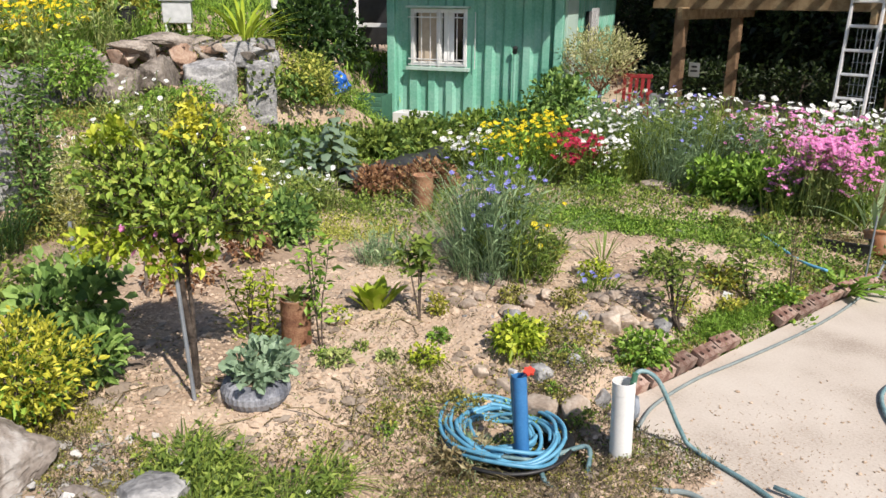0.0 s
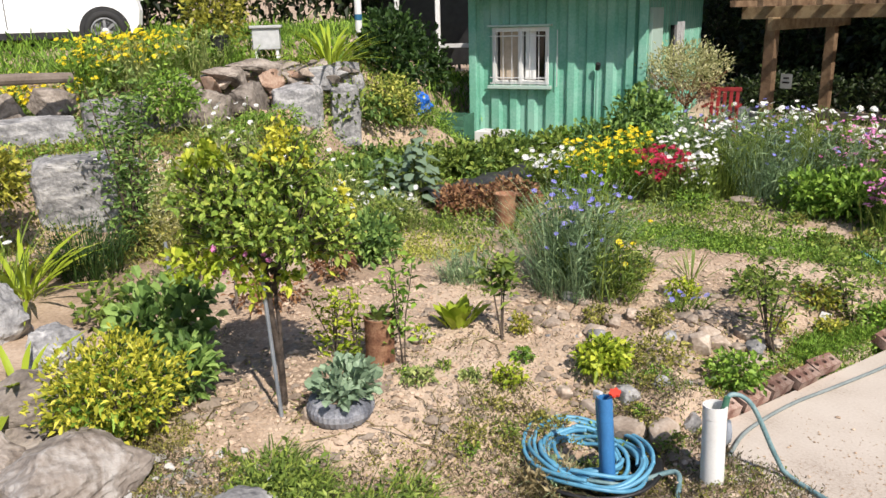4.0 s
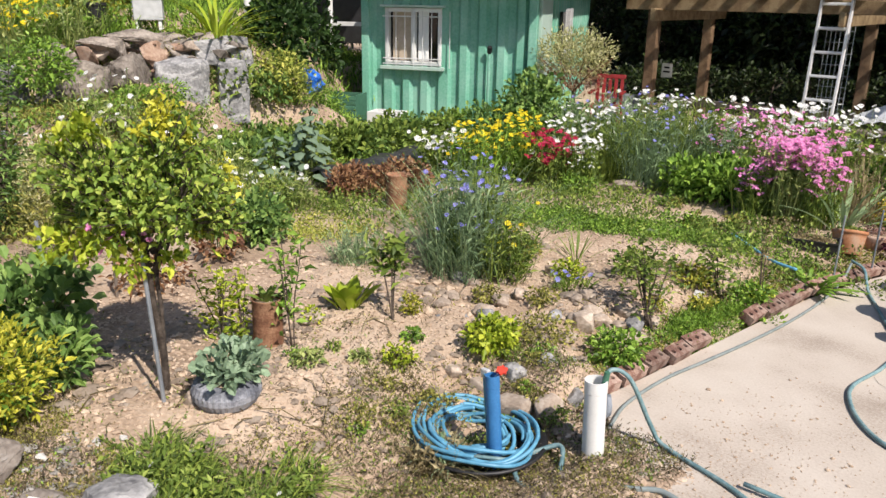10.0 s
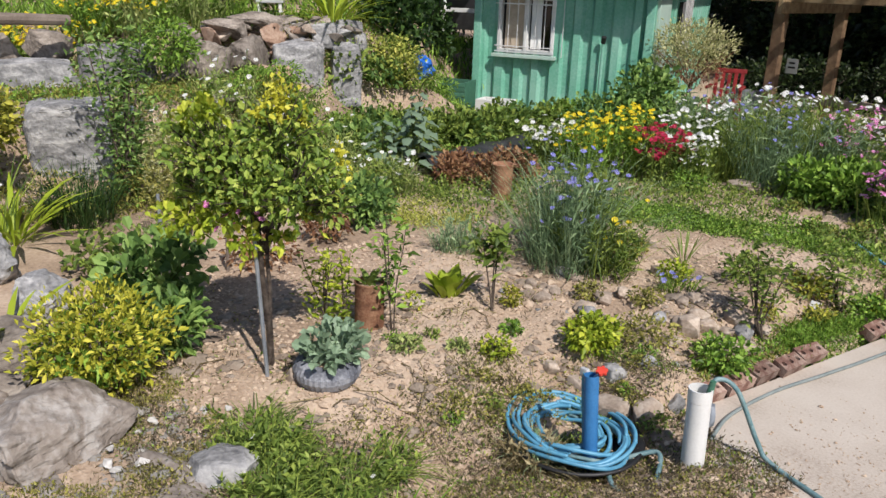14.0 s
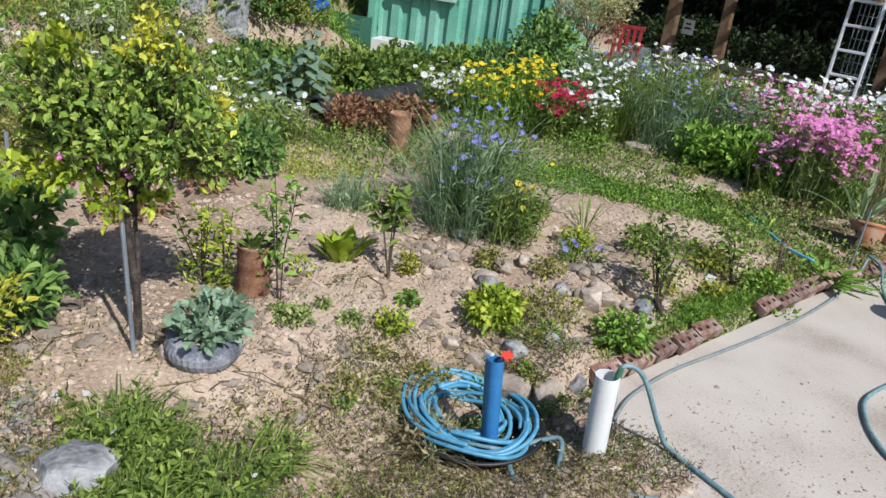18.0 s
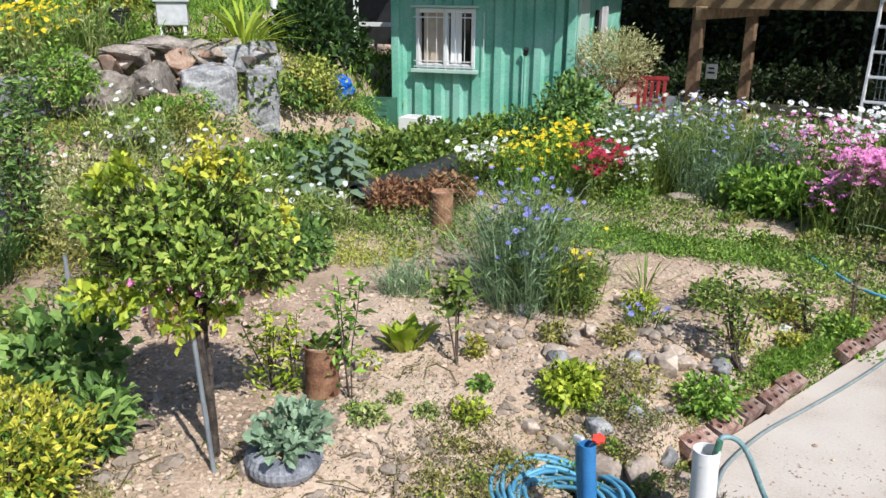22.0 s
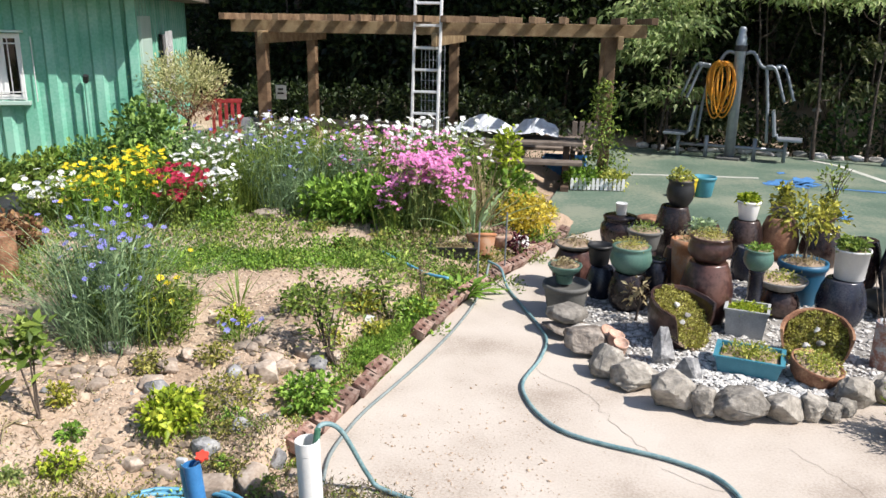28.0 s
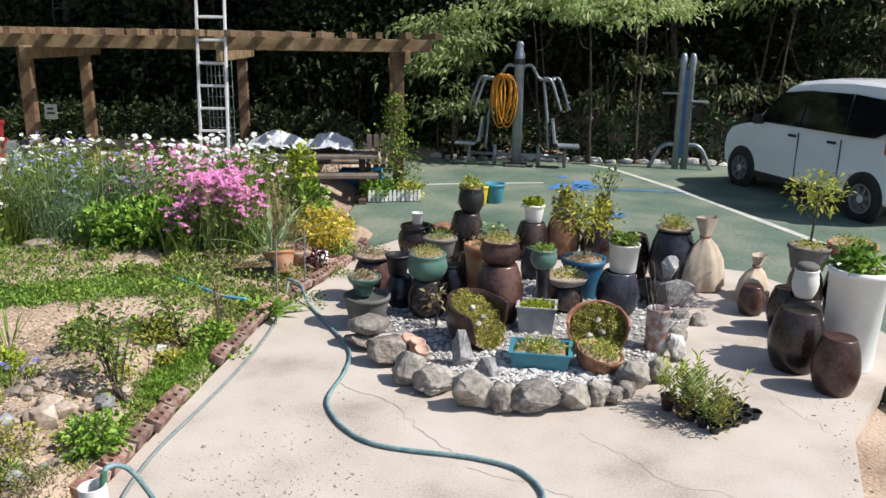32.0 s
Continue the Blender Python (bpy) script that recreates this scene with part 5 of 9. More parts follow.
def pebbles(name, pts, size, mat, label, seed, flat=0.6):
    """Many small stones, one faceted lump each."""
    rng = np.random.default_rng(seed)
    base = np.array([(1, 0, 0), (0, 1, 0), (-1, 0, 0), (0, -1, 0), (0, 0, 1), (0, 0, -1), (0.7, 0.7, 0.5), (-0.7, 0.6, 0.5), (-0.6, -0.7, 0.5), (0.7, -0.7, 0.5)], float)
    tri = np.array([(0, 6, 9), (6, 4, 9), (1, 7, 6), (7, 4, 6), (2, 8, 7), (8, 4, 7), (3, 9, 8), (9, 4, 8), (0, 1, 6), (1, 2, 7), (2, 3, 8), (3, 0, 9), (1, 0, 5), (2, 1, 5), (3, 2, 5), (0, 3, 5)])
    vs, fs = [], []
    for i, p in enumerate(pts):
        s = size * rng.lognormal(-0.1, 0.55)
        a = rng.uniform(0, 6.28)
        q = base * (1 + rng.uniform(-0.25, 0.25, base.shape)) * np.array([s, s * rng.uniform(0.6, 1), s * flat])
        r = np.array([[math.cos(a), -math.sin(a), 0], [math.sin(a), math.cos(a), 0], [0, 0, 1]])
        vs.append(q @ r.T + np.array(p))
        fs.append(tri + i * 10)
    return tagged(mesh_ob(name, np.concatenate(vs), np.concatenate(fs), mat), label, "stones", kind="stuff")


rng = np.random.default_rng(3)
pp = [(x, y, Z0 + 0.004) for x, y in zip(rng.uniform(-1, 1.5, 8600), rng.uniform(4.4, 6.9, 8600)) if inside(x, y, gp)]
pebbles("gravel", pp, 0.010, M_pale_stone, "loose white and grey gravel in the ring", 5)
pp = [(x, y, Z0 + 0.006) for x, y in zip(rng.normal(0.45, 0.5, 4200), rng.normal(4.78, 0.24, 4200)) if inside(x, y, gp)]
pebbles("white_gravel", pp, 0.0085, M_white_stone, "white pebbles beside the ring stones", 6)


def broken_jar(x, y, z, d, h, rz, tilt, label, seed, mat, dip=0.7, wide=0.15):
    """A jar sunk askew, one side broken away in a jagged gap out of which the moss grows; its gap looks towards local -y."""
    t = thing("broken_jar", label, "jar", x, y, z, group="broken jars planted with moss")
    t.matrix_basis = pose(x, y, z, tilt, 0, rz)
    prof = [(0.5, 0), (0.66, 0.12), (0.80, 0.28), (0.91, 0.46), (0.97, 0.64), (1.0, 0.82), (0.985, 0.93), (1.03, 1.0)]
    seg, v, f = 56, [], []

    def rim(a):
        c = max(0.0, (math.cos(a + math.pi / 2) - wide) / (1 - wide))
        jag = 0.10 * noise.noise(Vector((math.cos(a) * 4 + seed, math.sin(a) * 4, 0))) + 0.04 * noise.noise(Vector((math.cos(a) * 13, math.sin(a) * 13, seed)))
        return 1 - dip * min(1.0, c * 1.9) + (jag if c > 0 else 0.25 * jag)

    def radius(k):
        for (r0, z0), (r1, z1) in zip(prof, prof[1:]):
            if k <= z1:
                return r0 + (r1 - r0) * (k - z0) / (z1 - z0)
        return prof[-1][0]

    n = len(prof)
    for q in range(n):
        for j in range(seg):
            a = 2 * math.pi * j / seg
            k = prof[q][1] * rim(a)
            r = radius(min(1.0, k)) * d / 2
            v.append((r * math.cos(a), r * math.sin(a), k * h))
    m = len(v)
    v += [(p[0] * 0.93, p[1] * 0.93, p[2] + (0.012 if i < seg else 0)) for i, p in enumerate(v)]
    for q in range(n - 1):
        for j in range(seg):
            i, k = q * seg + j, q * seg + (j + 1) % seg
            f += [(i, k, k + seg, i + seg), (m + i, m + i + seg, m + k + seg, m + k)]
    top = (n - 1) * seg
    f += [(top + j, top + (j + 1) % seg, m + top + (j + 1) % seg, m + top + j) for j in range(seg)]
    f += [tuple(range(seg - 1, -1, -1)), tuple(range(m, m + seg))]
    part("shell", (v, f), mat, t, smooth=False)

    def bed_z(px, py):
        return h * (0.62 + 0.42 * py / (d / 2) * (0.5 + 0.5 * dip))

    sv = [(0, 0, bed_z(0, 0))] + [(q * d / 2 * math.cos(a), q * d / 2 * math.sin(a), bed_z(0, q * d / 2 * math.sin(a)) - 0.02 * q) for q in (0.5, 0.9) for a in [2 * math.pi * j / 24 for j in range(24)]]
    sf = [(0, 1 + j, 1 + (j + 1) % 24) for j in range(24)] + [(1 + j, 25 + j, 25 + (j + 1) % 24, 1 + (j + 1) % 24) for j in range(24)]
    part("soil", (sv, sf), M_soil, t)
    r = np.random.default_rng(seed)
    a, q = r.uniform(0, 6.283, 5200), d * 0.46 * np.sqrt(r.uniform(0, 1, 5200))
    px, py = q * np.cos(a), q * np.sin(a)
    lump = np.array([0.05 * max(0.0, 0.3 + noise.noise(Vector((i * 16, j * 16, seed)))) for i, j in zip(px, py)])
    c = np.stack([px, py, bed_z(0, py) + lump * r.uniform(0.3, 1, 5200)], 1)
    tagged(part("moss", leaf_cloud(c, r.normal(size=c.shape) * 0.7 + np.array([0, -0.2, 0.8]), 0.017, 0.7, 0.2, seed), G_moss_fine, t), kind="stuff")
    for i, (bx, by) in enumerate(((0.03, -0.02), (-0.05, -0.05), (0.0, 0.06))):
        part("pebble", moved_np(angular(0.055 - 0.008 * i, 0.04, 0.035, seed + i, 14, 2.4, 0.1, 0), bx, by, bed_z(0, by) + 0.02), M_pale_stone if i else M_gravel, t)
    return t


def moved_np(geo, x, y, z):
    return np.asarray(geo[0]) + np.array([x, y, z]), geo[1]


broken_jar(-0.22, 5.30, 0.05, 0.47, 0.31, 58, 16, "broken brown jar sunk askew, moss growing from its gap", 31, M_onggi_red, 0.72, 0.35)
broken_jar(0.66, 5.32, 0.04, 0.42, 0.28, -4, 26, "broken rust-brown jar lying open, full of moss and pebbles", 32, M_rust, 0.6, 0.1)


def trough(x, y, z, sx, sy, h, rz, mat, label, grass, gmat, gh, seed, name="planter"):
    t = thing(name, label, "planter", x, y, z, rz=rz)
    ring4 = [(-1, -1), (1, -1), (1, 1), (-1, 1)]
    v = [(a * sx / 2 * 0.86, b * sy / 2 * 0.86, 0) for a, b in ring4] + [(a * sx / 2, b * sy / 2, h) for a, b in ring4]
    v += [(a * sx / 2 * 1.06, b * sy / 2 * 1.06, h) for a, b in ring4] + [(a * sx / 2 * 1.06, b * sy / 2 * 1.06, h + 0.012) for a, b in ring4]
    v += [(a * sx / 2 * 0.92, b * sy / 2 * 0.92, h + 0.012) for a, b in ring4] + [(a * sx / 2 * 0.88, b * sy / 2 * 0.88, h * 0.7) for a, b in ring4]
    f = [(3, 2, 1, 0)]
    for k in range(5):
        f += [(k * 4 + j, k * 4 + (j + 1) % 4, k * 4 + 4 + (j + 1) % 4, k * 4 + 4 + j) for j in range(4)]
    part("tray", (v, f), mat, t)
    part("soil", box(sx * 0.86, sy * 0.86, h * 0.3, 0, 0, 0, h * 0.6), M_soil, t)
    tagged(part(grass, crown(900, sx * 0.47, sy * 0.47, gh, 0.025, seed, 0.5, 0.1, 5, 0.02, cz=h * 0.95), gmat, t), kind="stuff")
    return t


trough(0.24, 5.62, Z0, 0.28, 0.22, 0.19, -3, M_planter, "square grey stone planter of bright grass", "grass", G_lime, 0.04, 41)
trough(0.27, 4.97, Z0, 0.39, 0.27, 0.11, -3, M_teal_plastic, "turquoise plastic tray of succulents", "plant", G_moss, 0.07, 42, "plant_tray")
pot(0.62, 4.96, Z0 - 0.02, 0.32, 0.15, "bowl", M_rust, "half-sunk brown bowl of green moss", "bowl", "moss", G_moss, 0.05, 0.02, 900, tilt=(14, 4))
t = thing("tin_can", "rusty painted tin can holding dry twigs", "can", 1.07, 5.36, Z0)
part("body", lathe([(0.078, 0), (0.08, 0.01), (0.078, 0.28), (0.081, 0.285), (0.081, 0.3), (0.072, 0.3), (0.07, 0.22)], 24), M_rust_can, t, smooth=True)
st, _, tips = stems(16, 0.05, 0.45, 44, 0.8)
tagged(part("twig", (st[0] + np.array([0, 0, 0.1]), st[1]), M_bark, t), kind="stuff")
# small broken terracotta pots in front
for i, (x, y) in enumerate(((-0.66, 5.05), (-0.58, 4.98), (-0.52, 4.88))):
    pot(x, y, Z0, 0.12 - 0.01 * i, 0.12, "pot", M_terracotta_pale, "small broken terracotta pot lying in gravel", "plant_pot", tilt=(20 * i - 25, 15))


def sack(x, y, z, w, h, label, rz, seed, slump=0.0):
    t = thing("sack", label, "sack", x, y, z, rz=rz)
    prof = [(0.42, 0.0), (0.5, 0.04), (0.49, 0.2), (0.42, 0.42), (0.28, 0.6), (0.11, 0.72), (0.10, 0.75), (0.16, 0.86), (0.24, 1.0)]
    v, f = [], []
    seg = 28
    for q, (r, zz) in enumerate(prof):
        for j in range(seg):
            a = 2 * math.pi * j / seg
            k = 1 + 0.09 * math.sin(a * 5 + q * 0.6 + seed) + 0.06 * math.sin(a * 9 + seed * 2)
            v.append((r * w * k * math.cos(a) + slump * zz * zz, r * w * 0.62 * k * math.sin(a), zz * h))
    for q in range(len(prof) - 1):
        f += [(q * seg + j, q * seg + (j + 1) % seg, (q + 1) * seg + (j + 1) % seg, (q + 1) * seg + j) for j in range(seg)]
    f.append(tuple(range(seg - 1, -1, -1)))
    part("bag", (v, f), M_canvas, t, smooth=True)
    part("tie", moved(lathe([(0.115 * w, 0), (0.13 * w, 0.012), (0.115 * w, 0.024)], 16), slump * 0.53, 0, h * 0.725, s=(1, 0.7, 1)), M_rust, t)
    return t


sack(1.70, 7.02, 0.0, 0.42, 0.66, "tied beige cloth sack standing on the concrete", 20, 1)
sack(2.1, 6.85, 0.0, 0.42, 0.36, "slumped beige cloth sack beside jars", 60, 2, 0.12)


# ---- seedling pots ----
def seedlings():
    def sprigs(n, h, spread, seed):
        """Upright shoots with narrow leaves all the way up."""
        r = np.random.default_rng(seed)
        cs, ds = [], []
        for _ in range(n):
            bx, by = r.normal(size=2) * spread * 0.35
            ex, ey = bx + r.normal() * spread * 0.5, by + r.normal() * spread * 0.5
            hh = h * r.uniform(0.6, 1.0)
            for q in np.linspace(0.1, 1, 14):
                cs.append((bx + (ex - bx) * q, by + (ey - by) * q, hh * q))
                a = r.uniform(0, 6.28)
                ds.append((math.cos(a), math.sin(a), 0.5 + 0.7 * q))
        return leaf_cloud(cs, ds, 0.06, 0.2, 0.15, seed, droop=0.1)

    for i, (x, y) in enumerate(((1.03, 4.53), (1.10, 4.44), (1.16, 4.58))):
        p = pot(x, y, 0.0, 0.1, 0.095, "pot", M_onggi_red, "small brown nursery pot of seedlings", "nursery_pot", None, group="nursery pots")
        tagged(part("seedling", moved_np(sprigs(9, 0.26, 0.11, 300 + i), 0, 0, 0.08), G_sage if i % 2 else G_lime, p), kind="stuff")
    t = thing("seedling_tray", "black plastic cell tray, half of its cells empty", "tray", 1.33, 4.44, 0.0, rz=38)
    for i in range(5):
        for j in range(3):
            part("cell", moved(lathe([(0.026, 0), (0.036, 0.044), (0.043, 0.044), (0.043, 0.05), (0.036, 0.05), (0.028, 0.008)], 12), -0.17 + i * 0.086, -0.086 + j * 0.086, 0), M_black, t)
    for i, (x, y) in enumerate(((-0.17, -0.086), (-0.084, 0.0), (-0.17, 0.086), (-0.084, 0.086), (0.0, 0.0), (-0.17, 0.0))):
        tagged(part("seedling", moved_np(sprigs(7, 0.30 if i % 2 else 0.2, 0.10, 310 + i), x, y, 0.03), G_sage if i % 2 else G_olive, t), kind="stuff")


seedlings()


# ---- plants ----
def leafy_part(name, geo, mat, parent, label=""):
    return tagged(part(name, geo, mat, parent, label), kind="stuff")


def bush(x, y, w, h, n, leaf, mat, seed, name="shrub", label="leafy green garden shrub", cat="shrub", group="", z=None, width=0.55, base=0.0, shell=0.3, gap=0.15, up=0.3, stalk=M_stem, stalks=9, deep=None, round_leaf=False):
    t = thing(name, label, cat, x, y, ground_z(x, y) if z is None else z, group)
    leafy_part("foliage", crown(n, w / 2, (deep or w) / 2, h / 2, leaf, seed, width, shell, 5.0, gap, cz=base + h / 2, up=up, round_leaf=round_leaf or leaf >= 0.065), mat, t)
    rr = random.Random(seed)
    for i in range(stalks):
        a = rr.uniform(0, 6.28)
        e = rr.uniform(0.2, 0.75) * w / 2
        hh = base + h * rr.uniform(0.45, 0.85)
        part("stem", tube([(0.02 * math.cos(a), 0.02 * math.sin(a), -0.02), (e * 0.5 * math.cos(a), e * 0.5 * math.sin(a), hh * 0.6), (e * math.cos(a), e * math.sin(a), hh)], 0.004 + 0.006 * w, 5, 0.002), stalk, t)
    return t


def clump(x, y, w, h, n, label, leaf_mat, petal_mat, flowers, fr, seed, name="flower_clump", petals=6, blade=0.012, lean=0.35, layers=1, extra=None, top=0.85, leafn=0, leaf=0.04, group="flowering clumps", z=None, tilt=0.4, cup=0.15, bunch=1, leafw=0.4, uneven=0.42):
    """A clump of narrow-leaved stalks, small leaves along them, with flowers or bunches of flowers at their tips."""
    t = thing(name, label, "flowers", x, y, ground_z(x, y) if z is None else z, group)
    heads = max(1, flowers // bunch)
    st, b, tips = stems(max(heads, 24), w * 0.40, h, seed, lean, uneven, 0.0026)
    leafy_part("stalk", st, leaf_mat, t)
    if n:
        leafy_part("foliage", blades(n, w * 0.44, h * top, blade, seed + 1, lean * 1.9, 0.8, 0.6), leaf_mat, t)
    r = np.random.default_rng(seed + 5)
    k = leafn or max(60, n)
    i = r.integers(0, len(b), k)
    q = r.uniform(0.05, 0.92, (k, 1)) ** 0.9
    c = b[i] * (1 - q) + tips[i] * q + r.normal(size=(k, 3)) * w * 0.035
    d = r.normal(size=(k, 3)) * 0.8 + np.array([0, 0, 0.55])
    leafy_part("leaf", leaf_cloud(c, d, leaf, leafw, 0.2, seed + 2, droop=0.1), leaf_mat, t)
    if flowers:
        c = np.repeat(tips[:heads], bunch, 0)
        c = c + r.normal(size=c.shape) * np.array([1, 1, 0.45]) * (fr * 1.25 if bunch > 1 else 0)
        leafy_part("blossom", daisies(c, fr, seed + 3, petals, cup, tilt, layers), petal_mat, t)
    if extra is not None:
        m2, k2, r2 = extra
        st2, _, tip2 = stems(k2, w * 0.36, h * 0.95, seed + 7, lean, 0.3)
        leafy_part("stalk", st2, leaf_mat, t)
        leafy_part("blossom", daisies(tip2, r2, seed + 8, petals, cup, tilt, layers), m2, t)
    return t


def rosette(x, y, w, h, n, mat, seed, label, name="plant", leaf=None, width=0.5, cat="plant", curl=0.3, z=None, group="", bend=0.5, steep=25):
    """A plant of large single leaves, each of its own."""
    t = thing(name, label, cat, x, y, ground_z(x, y) if z is None else z, group)
    rr = random.Random(seed)
    L = leaf or w * 0.6
    for i in range(n):
        a = 2.4 * i + rr.uniform(-0.3, 0.3)
        el = radians(rr.uniform(steep, 82) if i > n * 0.25 else rr.uniform(55, 88))
        ll = L * rr.uniform(0.75, 1.15)
        d = Vector((math.cos(a) * math.cos(el), math.sin(a) * math.cos(el), math.sin(el)))
        s = Vector((-math.sin(a), math.cos(a), 0))
        st = Vector((math.cos(a), math.sin(a), 0)) * rr.uniform(0.01, 0.16 * w)
        v, f = [], []
        for k in range(6):
            q = k / 5
            p = st + d * ll * q + Vector((math.cos(a), math.sin(a), -1.0)) * ll * bend * 0.35 * q * q
            wd = ll * width * 0.5 * (0.14, 0.6, 0.95, 1.0, 0.72, 0.08)[k] * (1 + 0.12 * math.sin(k * 2.1 + i))
            up = d.cross(s) * -1
            v += [tuple(p + s * wd - up * wd * curl), tuple(p), tuple(p - s * wd - up * wd * curl)]
        for k in range(5):
            f += [(3 * k, 3 * k + 1, 3 * k + 4, 3 * k + 3), (3 * k + 1, 3 * k + 2, 3 * k + 5, 3 * k + 4)]
        part("leaf", (v, f), mat, t, smooth=True)
    return t


def sapling(x, y, h, w, seed, mat, label, leaf=0.05, n=150, trunk=0.006, forks=3, start=0.25, name="sapling", group=""):
    """A thin young shrub: a few bare stalks with leaves along them."""
    t = thing(name, label, "sapling", x, y, ground_z(x, y), group)
    rr = random.Random(seed)
    cs, ds = [], []
    for i in range(forks):
        a = rr.uniform(0, 6.28)
        e = Vector((math.cos(a) * w * 0.4 * rr.uniform(0.3, 1), math.sin(a) * w * 0.4 * rr.uniform(0.3, 1), h * rr.uniform(0.8, 1.0)))
        pts = spline([Vector((0.01 * i, 0, -0.03)), Vector((e.x * 0.3, e.y * 0.3, h * 0.35)), Vector((e.x * 0.7 + rr.uniform(-0.02, 0.02), e.y * 0.7, h * 0.7)), e], 4)
        part("branch", tube(pts, trunk, 5, 0.002), M_bark, t)
        for k in range(n // forks):
            q = rr.uniform(start, 1.0)
            p = pts[min(len(pts) - 1, int(q * (len(pts) - 1)))]
            j = w * 0.14
            cs.append((p.x + rr.gauss(0, j), p.y + rr.gauss(0, j), p.z + rr.gauss(0, j)))
            ds.append((rr.gauss(0, 1), rr.gauss(0, 1), rr.uniform(-0.1, 1.1)))
    leafy_part("foliage", leaf_cloud(cs, ds, leaf, 0.42, 0.25, seed, droop=0.15), mat, t)
    return t


# the round-headed tree on its stake
def leafy_twigs(lobes, twigs, per, leaf, seed, width=0.62):
    """Short twigs that end in fans of leaves, over lobes (x, y, z, radius, half height): leaves, and the twig ends."""
    r = np.random.default_rng(seed)
    cs, ds, ends = [], [], []
    total = sum(q[3] ** 2 for q in lobes)
    for x, y, z, rad, hz in lobes:
        for _ in range(int(twigs * rad ** 2 / total)):
            d = r.normal(size=3)
            d[2] = d[2] * 0.8 + 0.15
            d /= np.linalg.norm(d)
            e = np.array([x, y, z]) + d * np.array([rad, rad, hz]) * r.uniform(0.62, 1.08)
            ends.append((np.array([x, y, z]) * np.array([0.6, 0.6, 1]) - np.array([0, 0, hz * 0.5]), e))
            for _ in range(int(per * r.uniform(0.7, 1.3))):
                out = d * 0.7 + r.normal(size=3) * 0.75 + np.array([0, 0, 0.15])
                cs.append(e - d * r.uniform(0, 0.07) + r.normal(size=3) * 0.012)
                ds.append(out)
    return leaf_cloud(cs, ds, leaf, width, 0.22, seed, vary=0.4, droop=0.2, round_leaf=True), ends


def small_tree():
    x, y = -3.05, 1.24
    t = thing("ornamental_tree", "small round-headed tree with lime green leaves, tied to a stake", "tree", x, y, ground_z(x, y))
    part("trunk", tube(spline([(0, 0, -0.05), (0.012, 0.006, 0.2), (-0.004, -0.012, 0.42), (-0.012, -0.02, 0.62), (-0.02, -0.02, 0.78)], 5), 0.019, 9, 0.015), M_bark_dark, t, "dark rough trunk")
    part("trunk", tube(spline([(0.018, 0.012, -0.05), (-0.012, 0.02, 0.22), (0.02, 0.012, 0.44), (0.012, 0.012, 0.62), (0.05, 0.06, 0.85)], 5), 0.013, 8, 0.009), M_bark_dark, t, "second twisted stem")

    def at(s, d, z):
        """s along the crown's broad side, d towards the garden, z over the soil."""
        return 0.377 * s - 0.926 * d, 0.926 * s + 0.377 * d, z

    shape = ((-0.26, 0.0, 1.16, 0.19, 0.18), (-0.10, -0.12, 1.02, 0.20, 0.17), (0.16, -0.10, 1.0, 0.22, 0.20), (0.12, 0.05, 1.24, 0.20, 0.18), (0.31, 0.02, 0.94, 0.15, 0.15), (-0.12, 0.16, 1.08, 0.22, 0.20), (0.2, 0.2, 1.0, 0.2, 0.2), (-0.3, 0.1, 0.98, 0.14, 0.12))
    lobes = [(*at(s, d, z - 0.05), r * 1.08, q) for s, d, z, r, q in shape]
    rr = random.Random(2)
    for s, d, z, r, q in shape:
        b = Vector((0.0, 0.0, 0.66 + rr.uniform(-0.06, 0.1)))
        e = Vector(at(s, d, z))
        part("limb", tube(spline([b, b.lerp(e, 0.5) + Vector((0, 0, -0.04)), e], 4), 0.010, 6, 0.004), M_bark_dark, t)
    geo, ends = leafy_twigs(lobes, 700, 8, 0.037, 61)
    leafy_part("foliage", geo, G_tree, t)
    tw = [tube([b + (e - b) * 0.55, e], 0.003, 4) for b, e in ends]
    leafy_part("twig", join(*tw), M_bark_dark, t)
    geo, _ = leafy_twigs(lobes, 90, 5, 0.05, 62)
    leafy_part("inner_foliage", (np.asarray(geo[0]) * np.array([0.82, 0.82, 1.0]) - np.array([0, 0, 0.03]), geo[1]), G_mid, t)
    geo, _ = leafy_twigs([(*at(s, d, z), r, q) for s, d, z, r, q in ((0.10, 0.0, 1.34, 0.085, 0.13), (0.20, 0.05, 1.24, 0.08, 0.13), (0.38, 0.05, 1.02, 0.06, 0.16), (0.03, 0.06, 1.28, 0.07, 0.1))], 64, 7, 0.034, 63)
    leafy_part("young_foliage", geo, G_gold, t, "golden young leaves at the top")
    geo, _ = leafy_twigs([(*at(s, d, z), r, q) for s, d, z, r, q in ((-0.24, -0.05, 1.30, 0.14, 0.08), (-0.3, 0.08, 1.2, 0.1, 0.1))], 30, 6, 0.045, 64)
    leafy_part("young_foliage", geo, G_lime, t, "lime young leaves at the side")
    geo, _ = leafy_twigs([(*at(s, d, z), r, q) for s, d, z, r, q in ((-0.22, -0.08, 0.82, 0.17, 0.11), (-0.08, -0.12, 0.70, 0.10, 0.08), (0.08, -0.1, 0.72, 0.07, 0.06), (-0.36, 0.0, 0.80, 0.13, 0.10), (-0.1, 0.15, 0.78, 0.16, 0.1), (0.25, 0.1, 0.8, 0.14, 0.08))], 110, 7, 0.046, 65)
    leafy_part("low_foliage", geo, G_lime, t, "sparse light green leaves low on the crown")
